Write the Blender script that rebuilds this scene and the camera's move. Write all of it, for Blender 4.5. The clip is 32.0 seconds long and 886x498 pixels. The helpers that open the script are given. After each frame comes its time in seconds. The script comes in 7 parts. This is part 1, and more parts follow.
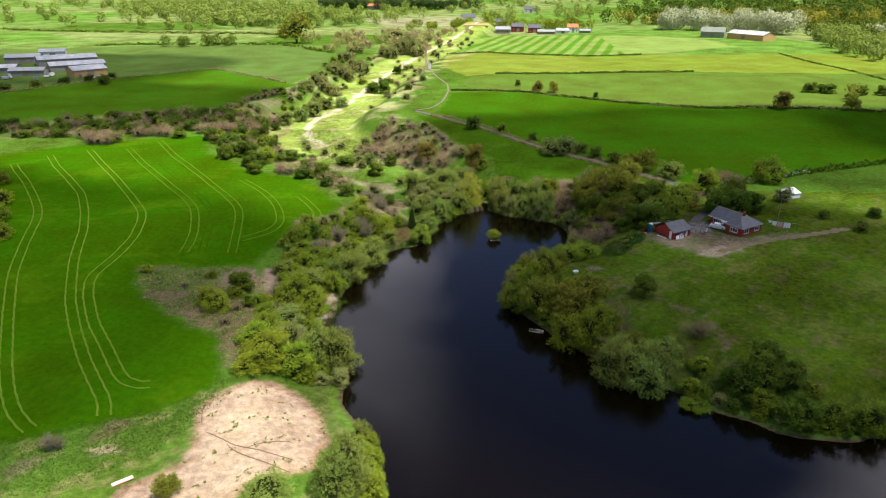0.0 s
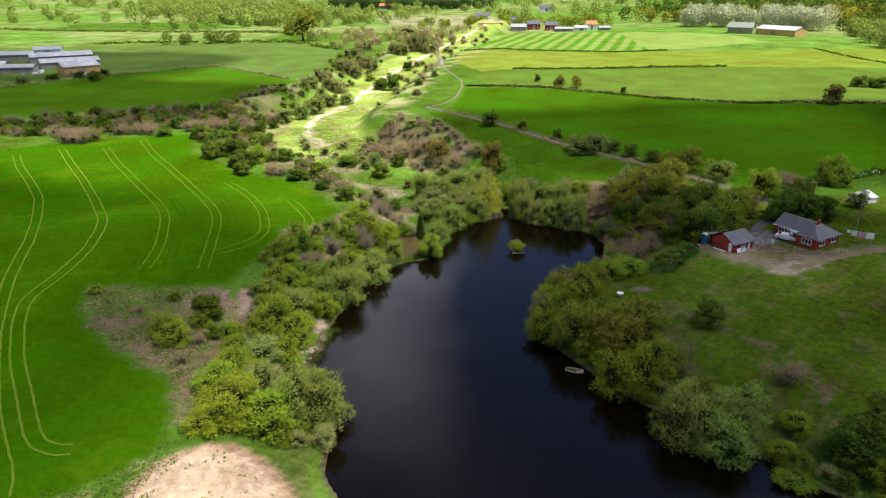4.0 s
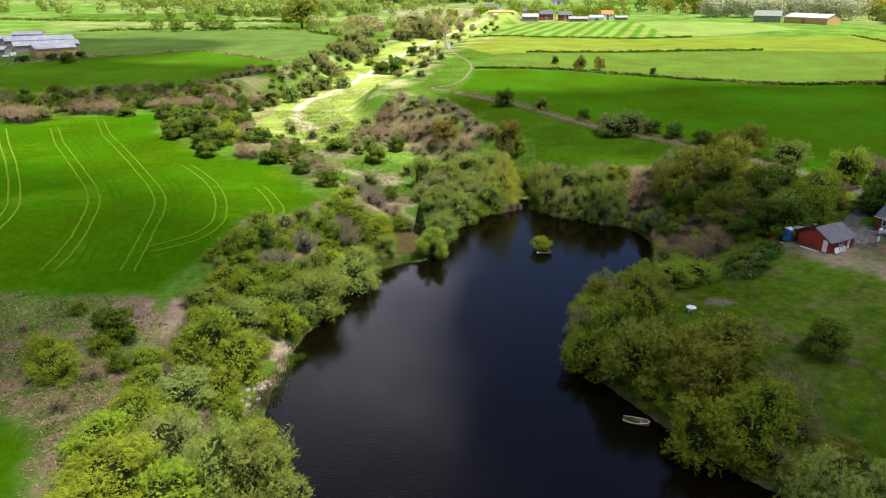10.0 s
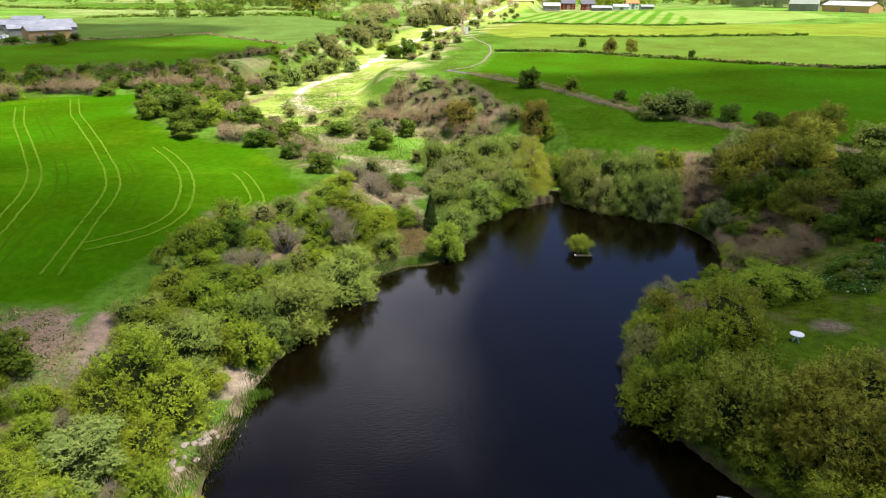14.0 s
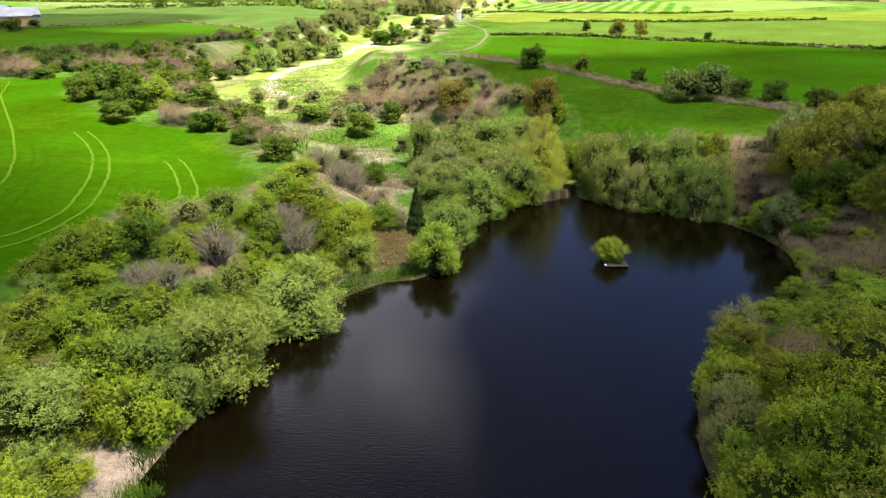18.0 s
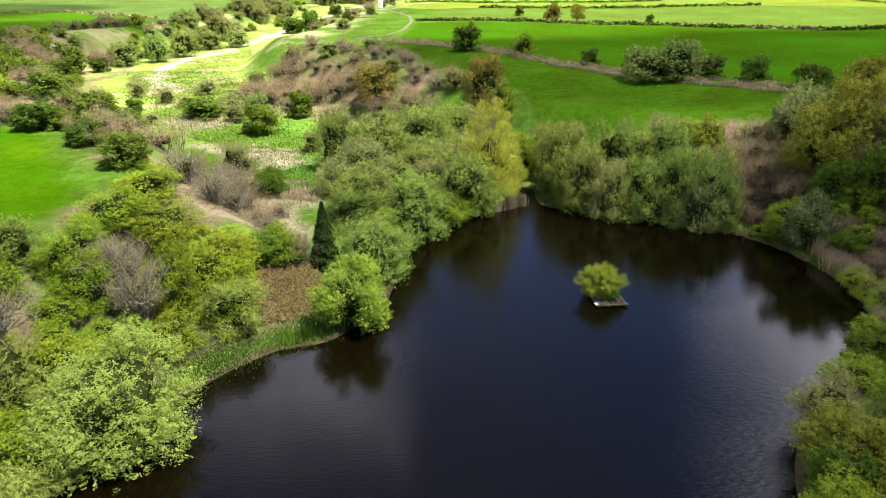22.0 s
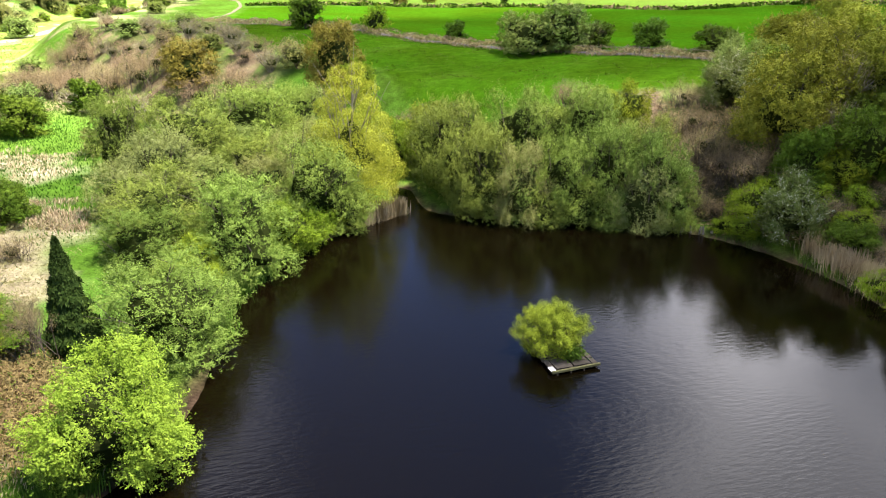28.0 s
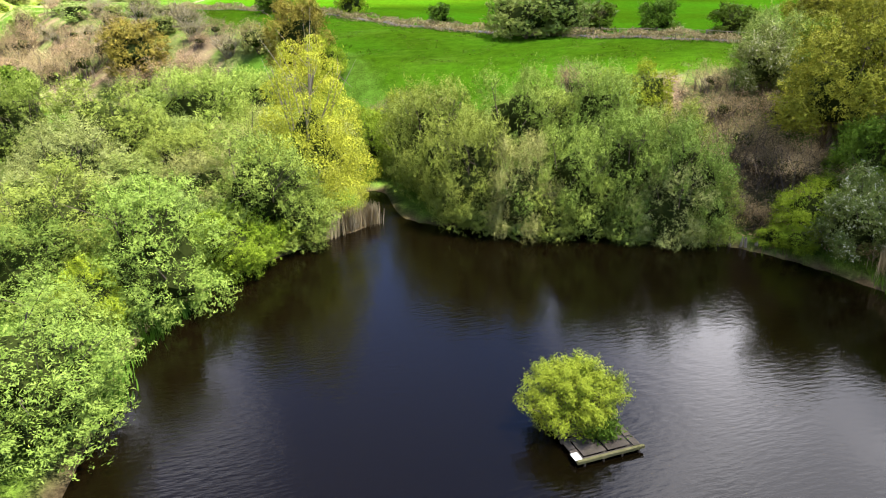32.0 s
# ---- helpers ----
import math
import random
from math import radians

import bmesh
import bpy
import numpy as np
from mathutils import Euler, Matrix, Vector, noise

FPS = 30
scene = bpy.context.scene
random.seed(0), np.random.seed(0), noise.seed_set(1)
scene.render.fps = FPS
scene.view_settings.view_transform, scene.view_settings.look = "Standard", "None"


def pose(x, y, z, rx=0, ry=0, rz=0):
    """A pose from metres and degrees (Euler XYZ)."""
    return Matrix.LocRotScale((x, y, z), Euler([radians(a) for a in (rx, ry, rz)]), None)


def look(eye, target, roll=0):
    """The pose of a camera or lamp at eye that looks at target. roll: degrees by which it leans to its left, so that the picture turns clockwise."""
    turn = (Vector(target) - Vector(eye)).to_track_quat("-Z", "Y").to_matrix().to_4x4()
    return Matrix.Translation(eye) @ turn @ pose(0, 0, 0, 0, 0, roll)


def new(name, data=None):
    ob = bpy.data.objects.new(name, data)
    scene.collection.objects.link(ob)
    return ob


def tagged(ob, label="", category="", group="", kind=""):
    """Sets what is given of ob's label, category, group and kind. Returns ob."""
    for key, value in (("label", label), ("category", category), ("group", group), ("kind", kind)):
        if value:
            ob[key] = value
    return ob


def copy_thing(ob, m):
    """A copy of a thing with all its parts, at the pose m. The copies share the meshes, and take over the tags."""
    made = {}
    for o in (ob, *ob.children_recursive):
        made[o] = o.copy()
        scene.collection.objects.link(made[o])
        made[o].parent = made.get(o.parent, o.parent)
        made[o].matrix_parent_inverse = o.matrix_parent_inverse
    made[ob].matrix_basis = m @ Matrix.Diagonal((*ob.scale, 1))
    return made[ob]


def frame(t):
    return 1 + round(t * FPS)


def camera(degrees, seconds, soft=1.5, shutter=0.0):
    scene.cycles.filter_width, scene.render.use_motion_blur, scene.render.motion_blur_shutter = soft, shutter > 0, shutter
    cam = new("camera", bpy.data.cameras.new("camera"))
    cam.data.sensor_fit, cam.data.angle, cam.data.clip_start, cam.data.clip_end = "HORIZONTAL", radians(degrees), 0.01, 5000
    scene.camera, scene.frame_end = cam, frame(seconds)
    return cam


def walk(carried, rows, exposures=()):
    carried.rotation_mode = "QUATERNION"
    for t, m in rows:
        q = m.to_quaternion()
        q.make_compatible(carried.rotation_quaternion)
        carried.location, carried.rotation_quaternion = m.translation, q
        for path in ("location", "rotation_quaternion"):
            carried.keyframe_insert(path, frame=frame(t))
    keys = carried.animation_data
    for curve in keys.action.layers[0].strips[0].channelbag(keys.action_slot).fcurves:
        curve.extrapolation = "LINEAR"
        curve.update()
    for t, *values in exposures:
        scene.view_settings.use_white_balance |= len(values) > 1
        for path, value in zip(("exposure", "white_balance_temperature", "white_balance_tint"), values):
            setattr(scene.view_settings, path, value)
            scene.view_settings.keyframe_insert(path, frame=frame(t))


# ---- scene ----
cam = camera(66.6, 32.0, 1.1)
PATH = [
    (0, (8.12, -19.61, 63.69), (4.86, 35.96, 41.29), 0.3),
    (1, (7.85, -12.38, 61.23), (3.60, 43.18, 38.98), 0.1),
    (2, (7.22, -6.43, 59.85), (2.86, 49.12, 37.62), 0.1),
    (3, (6.79, -0.49, 57.93), (2.44, 55.11, 35.78), 0.0),
    (6, (5.54, 16.61, 51.94), (1.11, 72.28, 30.00), -0.1),
    (7, (5.25, 21.37, 49.86), (0.81, 77.05, 27.96), -0.1),
    (8, (4.90, 25.21, 47.88), (0.49, 80.91, 26.01), 0.0),
    (9, (4.62, 29.74, 45.84), (0.04, 85.42, 23.96), 0.0),
    (10, (4.37, 34.61, 43.59), (-0.64, 90.25, 21.71), -0.0),
    (11, (4.10, 39.73, 41.50), (-1.35, 95.32, 19.60), -0.0),
    (12, (3.62, 44.87, 39.68), (-2.16, 100.39, 17.68), 0.0),
    (13, (3.12, 50.16, 37.71), (-2.96, 105.63, 15.67), 0.1),
    (14, (2.47, 55.31, 35.87), (-3.85, 110.74, 13.79), 0.1),
    (16.5, (1.11, 68.55, 30.90), (-5.66, 123.96, 8.90), 0.1),
    (17, (0.99, 71.04, 30.02), (-5.79, 126.46, 8.05), -0.0),
    (18, (0.50, 76.51, 28.40), (-5.25, 132.02, 6.36), 0.0),
    (19, (0.26, 81.65, 26.93), (-4.50, 137.24, 4.86), 0.0),
    (20, (-0.18, 87.27, 25.62), (-3.63, 142.92, 3.48), -0.1),
    (21, (-0.68, 92.77, 24.21), (-2.11, 148.53, 2.10), -0.1),
    (22, (-0.85, 98.78, 22.93), (-0.58, 154.56, 0.80), -0.0),
    (23, (-0.84, 104.57, 21.95), (0.07, 160.35, -0.14), -0.1),
    (24, (-0.62, 110.20, 21.18), (2.65, 165.89, -0.92), -0.2),
    (25, (-0.46, 115.29, 20.44), (5.48, 170.77, -1.63), -0.2),
    (25.5, (-0.21, 117.21, 19.90), (6.84, 172.57, -2.15), -0.2),
    (27.5, (-0.15, 119.32, 17.57), (11.81, 173.86, -4.39), 0.0),
    (28, (-0.15, 119.30, 16.93), (12.53, 173.70, -4.99), 0.1),
    (29, (0.09, 120.36, 15.83), (13.40, 174.56, -6.19), 0.0),
    (30, (0.74, 122.89, 14.85), (14.61, 176.96, -7.16), 0.0),
    (31, (1.86, 126.21, 14.18), (15.60, 180.29, -7.89), -0.0),
    (32, (2.41, 128.48, 14.49), (16.16, 182.55, -7.58), 0.1),
]
EXPOSURES = [(0, 0.6, 6500, 16), (6, 0.68, 6500, 16), (13, 0.92, 6500, 16), (19, 1.2, 6500, 16), (25, 1.45, 6500, 15), (28, 1.75, 6500, 14), (32, 2.0, 6500, 14)]
walk(cam, [(t, look(eye, target, roll)) for t, eye, target, roll in PATH], EXPOSURES)

# ---- sky and sun: broken cloud, thicker towards +x ----
SUN_TURN, SUN_HEIGHT = radians(118), radians(67)  # from +y clockwise; above the horizon
SUN_WAY = Vector((math.sin(SUN_TURN) * math.cos(SUN_HEIGHT), math.cos(SUN_TURN) * math.cos(SUN_HEIGHT), math.sin(SUN_HEIGHT)))

world = bpy.data.worlds.new("sky")
scene.world = world
world.use_nodes = True
wn = world.node_tree.nodes
wl = world.node_tree.links
sky = wn.new("ShaderNodeTexSky")
sky.sky_type, sky.sun_disc = "NISHITA", False
sky.sun_elevation, sky.sun_rotation = SUN_HEIGHT, SUN_TURN
sky.air_density, sky.dust_density = 1.0, 1.5
coord = wn.new("ShaderNodeTexCoord")
flat = wn.new("ShaderNodeMapping")
flat.inputs["Scale"].default_value = (1.0, 1.0, 2.2)
puffs = wn.new("ShaderNodeTexNoise")
puffs.inputs["Scale"].default_value, puffs.inputs["Detail"].default_value, puffs.inputs["Roughness"].default_value = 2.3, 7, 0.55
cover = wn.new("ShaderNodeValToRGB")
cover.color_ramp.elements[0].position, cover.color_ramp.elements[1].position = 0.0, 0.21
cover.color_ramp.elements[0].color = (0.02, 0.02, 0.02, 1)
body = wn.new("ShaderNodeTexNoise")
body.inputs["Scale"].default_value, body.inputs["Detail"].default_value = 5.0, 5
tone = wn.new("ShaderNodeValToRGB")
tone.color_ramp.elements[0].color, tone.color_ramp.elements[1].color = (9.0, 9.3, 10.4, 1), (26.0, 26.0, 27.0, 1)
tone.color_ramp.elements[0].position, tone.color_ramp.elements[1].position = 0.35, 0.7
blend = wn.new("ShaderNodeMixRGB")
wl.new(coord.outputs["Generated"], flat.inputs["Vector"])
wl.new(flat.outputs["Vector"], puffs.inputs["Vector"])
wl.new(flat.outputs["Vector"], body.inputs["Vector"])


def sum_of(a, b, factor=1.0, operation="MULTIPLY_ADD"):
    """A node for a * factor + b; a and b are sockets or numbers."""
    node = wn.new("ShaderNodeMath")
    node.operation = operation
    for k, v in ((0, a), (1, factor if operation == "MULTIPLY_ADD" else b), (2, b if operation == "MULTIPLY_ADD" else 0.0)):
        if isinstance(v, (int, float)):
            node.inputs[k].default_value = v
        else:
            wl.new(v, node.inputs[k])
    return node.outputs[0]


def along_way(way):
    node = wn.new("ShaderNodeVectorMath")
    node.operation = "DOT_PRODUCT"
    node.inputs[1].default_value = way
    wl.new(coord.outputs["Generated"], node.inputs[0])
    return node.outputs["Value"]


# one bank of cloud to the east, another low in the north-west, blue between them
ragged = sum_of(puffs.outputs["Fac"], -0.26, 0.52)
eastern = sum_of(sum_of(along_way((0.93, -0.37, -0.06)), ragged, 1.25), sum_of(along_way((0.34, 0.94, -0.40)), ragged, 1.0), 1.0, "MINIMUM")
western = sum_of(sum_of(sum_of(along_way((-1.0, -0.06, 0.0)), 0.0, 1.1), sum_of(along_way((0, 0, -1.0)), 0.64, 1.0), 1.0, "MINIMUM"), 0.0, 0.75)
bank = sum_of(eastern, sum_of(ragged, western, 0.5), 1.0, "MAXIMUM")
wl.new(bank, cover.inputs["Fac"])
wl.new(body.outputs["Fac"], tone.inputs["Fac"])
wl.new(cover.outputs["Color"], blend.inputs["Fac"])
clear = wn.new("ShaderNodeMixRGB")
clear.blend_type = "MULTIPLY"
clear.inputs["Fac"].default_value = 1.0
clear.inputs["Color2"].default_value = (0.66, 0.92, 1.42, 1)
wl.new(sky.outputs["Color"], clear.inputs["Color1"])
wl.new(clear.outputs["Color"], blend.inputs["Color1"])
# clouds opposite the sun are lit from the front, those on its side are grey
front = wn.new("ShaderNodeMapRange")
front.inputs["From Min"].default_value, front.inputs["From Max"].default_value = -0.7, 0.9
front.inputs["To Min"].default_value, front.inputs["To Max"].default_value = 0.22, 1.75
wl.new(along_way((0, 1, 0)), front.inputs["Value"])
lit = wn.new("ShaderNodeMixRGB")
lit.blend_type = "MULTIPLY"
lit.inputs["Fac"].default_value = 1.0
wl.new(tone.outputs["Color"], lit.inputs["Color1"])
wl.new(front.outputs["Result"], lit.inputs["Color2"])
wl.new(lit.outputs["Color"], blend.inputs["Color2"])
wl.new(blend.outputs["Color"], wn["Background"].inputs["Color"])
wn["Background"].inputs["Strength"].default_value = 0.05

lamp = bpy.data.lights.new("sun", "SUN")
lamp.energy, lamp.angle, lamp.color = 5.0, radians(3), (1.0, 0.95, 0.87)
sun = new("sun", lamp)
sun.matrix_world = look(SUN_WAY * 100, (0, 0, 0))

# ---- materials ----
def material(name, rough=0.8, metal=0.0):
    m = bpy.data.materials.new(name)
    m.use_nodes = True
    shader = m.node_tree.nodes["Principled BSDF"]
    shader.inputs["Roughness"].default_value, shader.inputs["Metallic"].default_value = rough, metal
    return m, m.node_tree.nodes, m.node_tree.links, shader


def plain(name, low, high, size=2.0, rough=0.8, metal=0.0, bump=0.02, grain=20.0):
    """A worn surface between two colours: stains of about that size in metres, and a fine grain."""
    m, n, l, shader = material(name, rough, metal)
    shader.inputs["Specular IOR Level"].default_value = 0.0 if rough >= 0.9 else 0.15 if rough > 0.75 else 0.4
    where = n.new("ShaderNodeTexCoord")
    stains, fine = n.new("ShaderNodeTexNoise"), n.new("ShaderNodeTexNoise")
    stains.inputs["Scale"].default_value, stains.inputs["Detail"].default_value = 1 / size, 6
    fine.inputs["Scale"].default_value, fine.inputs["Detail"].default_value = grain, 4
    both = n.new("ShaderNodeMath")
    both.operation = "MULTIPLY_ADD"
    both.inputs[1].default_value, both.inputs[2].default_value = 0.55, 0.0
    add = n.new("ShaderNodeMath")
    add.operation = "MULTIPLY_ADD"
    add.inputs[1].default_value = 0.45
    ramp = n.new("ShaderNodeValToRGB")
    ramp.color_ramp.elements[0].position, ramp.color_ramp.elements[1].position = 0.3, 0.7
    ramp.color_ramp.elements[0].color, ramp.color_ramp.elements[1].color = (*low, 1), (*high, 1)
    dent = n.new("ShaderNodeBump")
    dent.inputs["Distance"].default_value = bump
    for t in (stains, fine):
        l.new(where.outputs["Object"], t.inputs["Vector"])
    l.new(stains.outputs["Fac"], both.inputs[0])
    l.new(fine.outputs["Fac"], add.inputs[0])
    l.new(both.outputs[0], add.inputs[2])
    l.new(add.outputs[0], ramp.inputs["Fac"])
    l.new(ramp.outputs["Color"], shader.inputs["Base Color"])
    l.new(fine.outputs["Fac"], dent.inputs["Height"])
    l.new(dent.outputs["Normal"], shader.inputs["Normal"])
    return m


def leafy(name, low, high, fleck=None, share=0.0, seep=0.13):
    """Leaves: each one its own tint between two colours, each plant a little lighter or darker, some light passing through."""
    m, n, l, shader = material(name, 0.55)
    island, ob = n.new("ShaderNodeNewGeometry"), n.new("ShaderNodeObjectInfo")
    ramp = n.new("ShaderNodeValToRGB")
    ramp.color_ramp.elements[0].color, ramp.color_ramp.elements[1].color = (*low, 1), (*high, 1)
    if fleck:
        e = ramp.color_ramp.elements.new(1 - share)
        e.color = (*high, 1)
        ramp.color_ramp.elements[2].color = (*fleck, 1)
        ramp.color_ramp.elements[2].position = min(1.0, 1 - share + 0.02)
    tint = n.new("ShaderNodeHueSaturation")
    hue, val = n.new("ShaderNodeMapRange"), n.new("ShaderNodeMapRange")
    hue.inputs["To Min"].default_value, hue.inputs["To Max"].default_value = 0.486, 0.518
    val.inputs["To Min"].default_value, val.inputs["To Max"].default_value = 0.8, 1.22
    spray, mean = n.new("ShaderNodeAttribute"), n.new("ShaderNodeMath")
    spray.attribute_name = "tint"
    mean.operation = "MULTIPLY_ADD"
    mean.inputs[1].default_value = 0.3
    most = n.new("ShaderNodeMath")
    most.operation = "MULTIPLY"
    most.inputs[1].default_value = 0.7
    l.new(spray.outputs["Fac"], most.inputs[0])
    l.new(island.outputs["Random Per Island"], mean.inputs[0])
    l.new(most.outputs[0], mean.inputs[2])
    l.new(mean.outputs[0], ramp.inputs["Fac"])
    l.new(ob.outputs["Random"], hue.inputs["Value"])
    flip = n.new("ShaderNodeMath")
    flip.operation = "FRACT"
    seven = n.new("ShaderNodeMath")
    seven.operation = "MULTIPLY"
    seven.inputs[1].default_value = 7.31
    l.new(ob.outputs["Random"], seven.inputs[0])
    l.new(seven.outputs[0], flip.inputs[0])
    l.new(flip.outputs[0], val.inputs["Value"])
    l.new(ramp.outputs["Color"], tint.inputs["Color"])
    l.new(hue.outputs["Result"], tint.inputs["Hue"])
    l.new(val.outputs["Result"], tint.inputs["Value"])
    l.new(tint.outputs["Color"], shader.inputs["Base Color"])
    shader.inputs["Specular IOR Level"].default_value = 0.03
    thin = n.new("ShaderNodeBsdfTranslucent")
    mix = n.new("ShaderNodeMixShader")
    mix.inputs["Fac"].default_value = seep
    l.new(tint.outputs["Color"], thin.inputs["Color"])
    l.new(shader.outputs[0], mix.inputs[1])
    l.new(thin.outputs[0], mix.inputs[2])
    l.new(mix.outputs[0], n["Material Output"].inputs["Surface"])
    return m


LEAVES = {
    "willow": leafy("willow_leaves", (0.145, 0.205, 0.029), (0.285, 0.355, 0.068)),
    "silver": leafy("silver_leaves", (0.155, 0.22, 0.045), (0.30, 0.36, 0.09)),
    "hawthorn": leafy("hawthorn_leaves", (0.115, 0.18, 0.011), (0.32, 0.40, 0.03)),
    "holly": leafy("dark_leaves", (0.065, 0.115, 0.010), (0.145, 0.215, 0.022)),
    "lime": leafy("sallow_bright_leaves", (0.20, 0.29, 0.026), (0.29, 0.375, 0.042)),
    "birch": leafy("birch_leaves", (0.27, 0.275, 0.024), (0.46, 0.44, 0.05)),
    "oak": leafy("budding_oak_leaves", (0.12, 0.138, 0.014), (0.30, 0.305, 0.034)),
    "rust": leafy("bramble_leaves", (0.12, 0.085, 0.035), (0.25, 0.17, 0.075), (0.12, 0.18, 0.02), 0.2),
    "bronze": leafy("bronze_oak_leaves", (0.16, 0.14, 0.024), (0.30, 0.245, 0.045)),
    "scrub": leafy("brown_twigs", (0.195, 0.14, 0.07), (0.42, 0.32, 0.175), seep=0.15),
    "sallow": leafy("sallow_leaves", (0.19, 0.21, 0.055), (0.36, 0.37, 0.12)),
    "blossom": leafy("blossom_leaves", (0.105, 0.145, 0.03), (0.22, 0.25, 0.065), (0.6, 0.6, 0.45), 0.18),
    "bare": leafy("thin_spring_leaves", (0.18, 0.16, 0.07), (0.29, 0.25, 0.125)),
    "conifer": leafy("conifer_needles", (0.0287, 0.0631, 0.0135), (0.0716, 0.12, 0.0243), seep=0.1),
    "reed": leafy("dry_reeds", (0.31, 0.245, 0.13), (0.50, 0.42, 0.255)),
    "tuft": leafy("meadow_tussocks", (0.055, 0.105, 0.007), (0.12, 0.17, 0.016)),
    "nettle": leafy("nettle_leaves", (0.04, 0.09, 0.012), (0.10, 0.18, 0.022), (0.5, 0.5, 0.42), 0.10),
    "iris": leafy("green_reeds", (0.058, 0.135, 0.012), (0.125, 0.22, 0.026)),
    "ivory": leafy("white_poplar_leaves", (0.34, 0.38, 0.19), (0.55, 0.58, 0.36)),
}
BARK = plain("bark", (0.07, 0.055, 0.04), (0.17, 0.14, 0.11), 0.6, 0.9, bump=0.03, grain=14)
PALE_BARK = plain("pale_bark", (0.20, 0.17, 0.13), (0.36, 0.32, 0.26), 0.5, 0.9)
# near-black: the shade behind the leaves is put into this colour
SHADE_CORE = plain("shade_dark_twigs", (0.018, 0.026, 0.006), (0.034, 0.044, 0.011), 0.5, 0.95)
SHADE_CORE.node_tree.nodes["Principled BSDF"].inputs["Specular IOR Level"].default_value = 0.0


def ground_material():
    m, n, l, shader = material("ground_cover", 0.95)
    shader.inputs["Specular IOR Level"].default_value = 0.0
    paint, where = n.new("ShaderNodeAttribute"), n.new("ShaderNodeNewGeometry")
    paint.attribute_name = "cover"
    tufts, patch, blades = n.new("ShaderNodeTexNoise"), n.new("ShaderNodeTexNoise"), n.new("ShaderNodeTexNoise")
    tufts.inputs["Scale"].default_value, tufts.inputs["Detail"].default_value = 0.9, 8
    patch.inputs["Scale"].default_value, patch.inputs["Detail"].default_value = 0.06, 5
    blades.inputs["Scale"].default_value, blades.inputs["Detail"].default_value = 7.0, 3
    tufts.inputs["Roughness"].default_value = 0.7
    for t in (tufts, patch, blades):
        l.new(where.outputs["Position"], t.inputs["Vector"])
    total = n.new("ShaderNodeMath")
    total.operation = "ADD"
    l.new(tufts.outputs["Fac"], total.inputs[0])
    l.new(patch.outputs["Fac"], total.inputs[1])
    more = n.new("ShaderNodeMath")
    more.operation = "MULTIPLY_ADD"
    more.inputs[1].default_value = 0.5
    l.new(blades.outputs["Fac"], more.inputs[0])
    l.new(total.outputs[0], more.inputs[2])
    value = n.new("ShaderNodeMapRange")
    value.inputs["From Min"].default_value, value.inputs["From Max"].default_value = 0.93, 1.55
    value.inputs["To Min"].default_value, value.inputs["To Max"].default_value = 0.36, 1.64
    l.new(more.outputs[0], value.inputs["Value"])
    steady = n.new("ShaderNodeMapRange")
    steady.inputs["To Min"].default_value, steady.inputs["To Max"].default_value = 1.0, 0.0
    l.new(paint.outputs["Alpha"], steady.inputs["Value"])
    even = n.new("ShaderNodeMix")
    even.inputs[3].default_value = 1.0
    l.new(steady.outputs["Result"], even.inputs[0])
    l.new(value.outputs["Result"], even.inputs[2])
    tint = n.new("ShaderNodeHueSaturation")
    hue = n.new("ShaderNodeMapRange")
    hue.inputs["From Min"].default_value, hue.inputs["From Max"].default_value = 0.3, 0.7
    hue.inputs["To Min"].default_value, hue.inputs["To Max"].default_value = 0.485, 0.51
    l.new(patch.outputs["Fac"], hue.inputs["Value"])
    l.new(hue.outputs["Result"], tint.inputs["Hue"])
    l.new(paint.outputs["Color"], tint.inputs["Color"])
    l.new(even.outputs[0], tint.inputs["Value"])
    l.new(tint.outputs["Color"], shader.inputs["Base Color"])
    dent = n.new("ShaderNodeBump")
    dent.inputs["Distance"].default_value, dent.inputs["Strength"].default_value = 0.25, 0.7
    l.new(more.outputs[0], dent.inputs["Height"])
    l.new(dent.outputs["Normal"], shader.inputs["Normal"])
    return m


def water_material():
    m, n, l, shader = material("lake_water", 0.03)
    shader.inputs["Base Color"].default_value = (0.0036, 0.0024, 0.0008, 1)
    shader.inputs["IOR"].default_value = 1.33
    where = n.new("ShaderNodeNewGeometry")
    stretch = n.new("ShaderNodeMapping")
    stretch.inputs["Scale"].default_value, stretch.inputs["Rotation"].default_value = (0.5, 1.6, 1.0), (0, 0, radians(-14))
    ripple, calm = n.new("ShaderNodeTexNoise"), n.new("ShaderNodeTexNoise")
    ripple.inputs["Scale"].default_value, ripple.inputs["Detail"].default_value = 3.6, 6
    calm.inputs["Scale"].default_value, calm.inputs["Detail"].default_value = 0.045, 3
    l.new(where.outputs["Position"], stretch.inputs["Vector"])
    l.new(stretch.outputs["Vector"], ripple.inputs["Vector"])
    l.new(where.outputs["Position"], calm.inputs["Vector"])
    amount = n.new("ShaderNodeMapRange")
    amount.inputs["From Min"].default_value, amount.inputs["From Max"].default_value = 0.42, 0.66
    amount.inputs["To Min"].default_value, amount.inputs["To Max"].default_value = 0.08, 0.5
    l.new(calm.outputs["Fac"], amount.inputs["Value"])
    dent = n.new("ShaderNodeBump")
    dent.inputs["Distance"].default_value = 0.05
    l.new(amount.outputs["Result"], dent.inputs["Strength"])
    l.new(ripple.outputs["Fac"], dent.inputs["Height"])
    l.new(dent.outputs["Normal"], shader.inputs["Normal"])
    return m


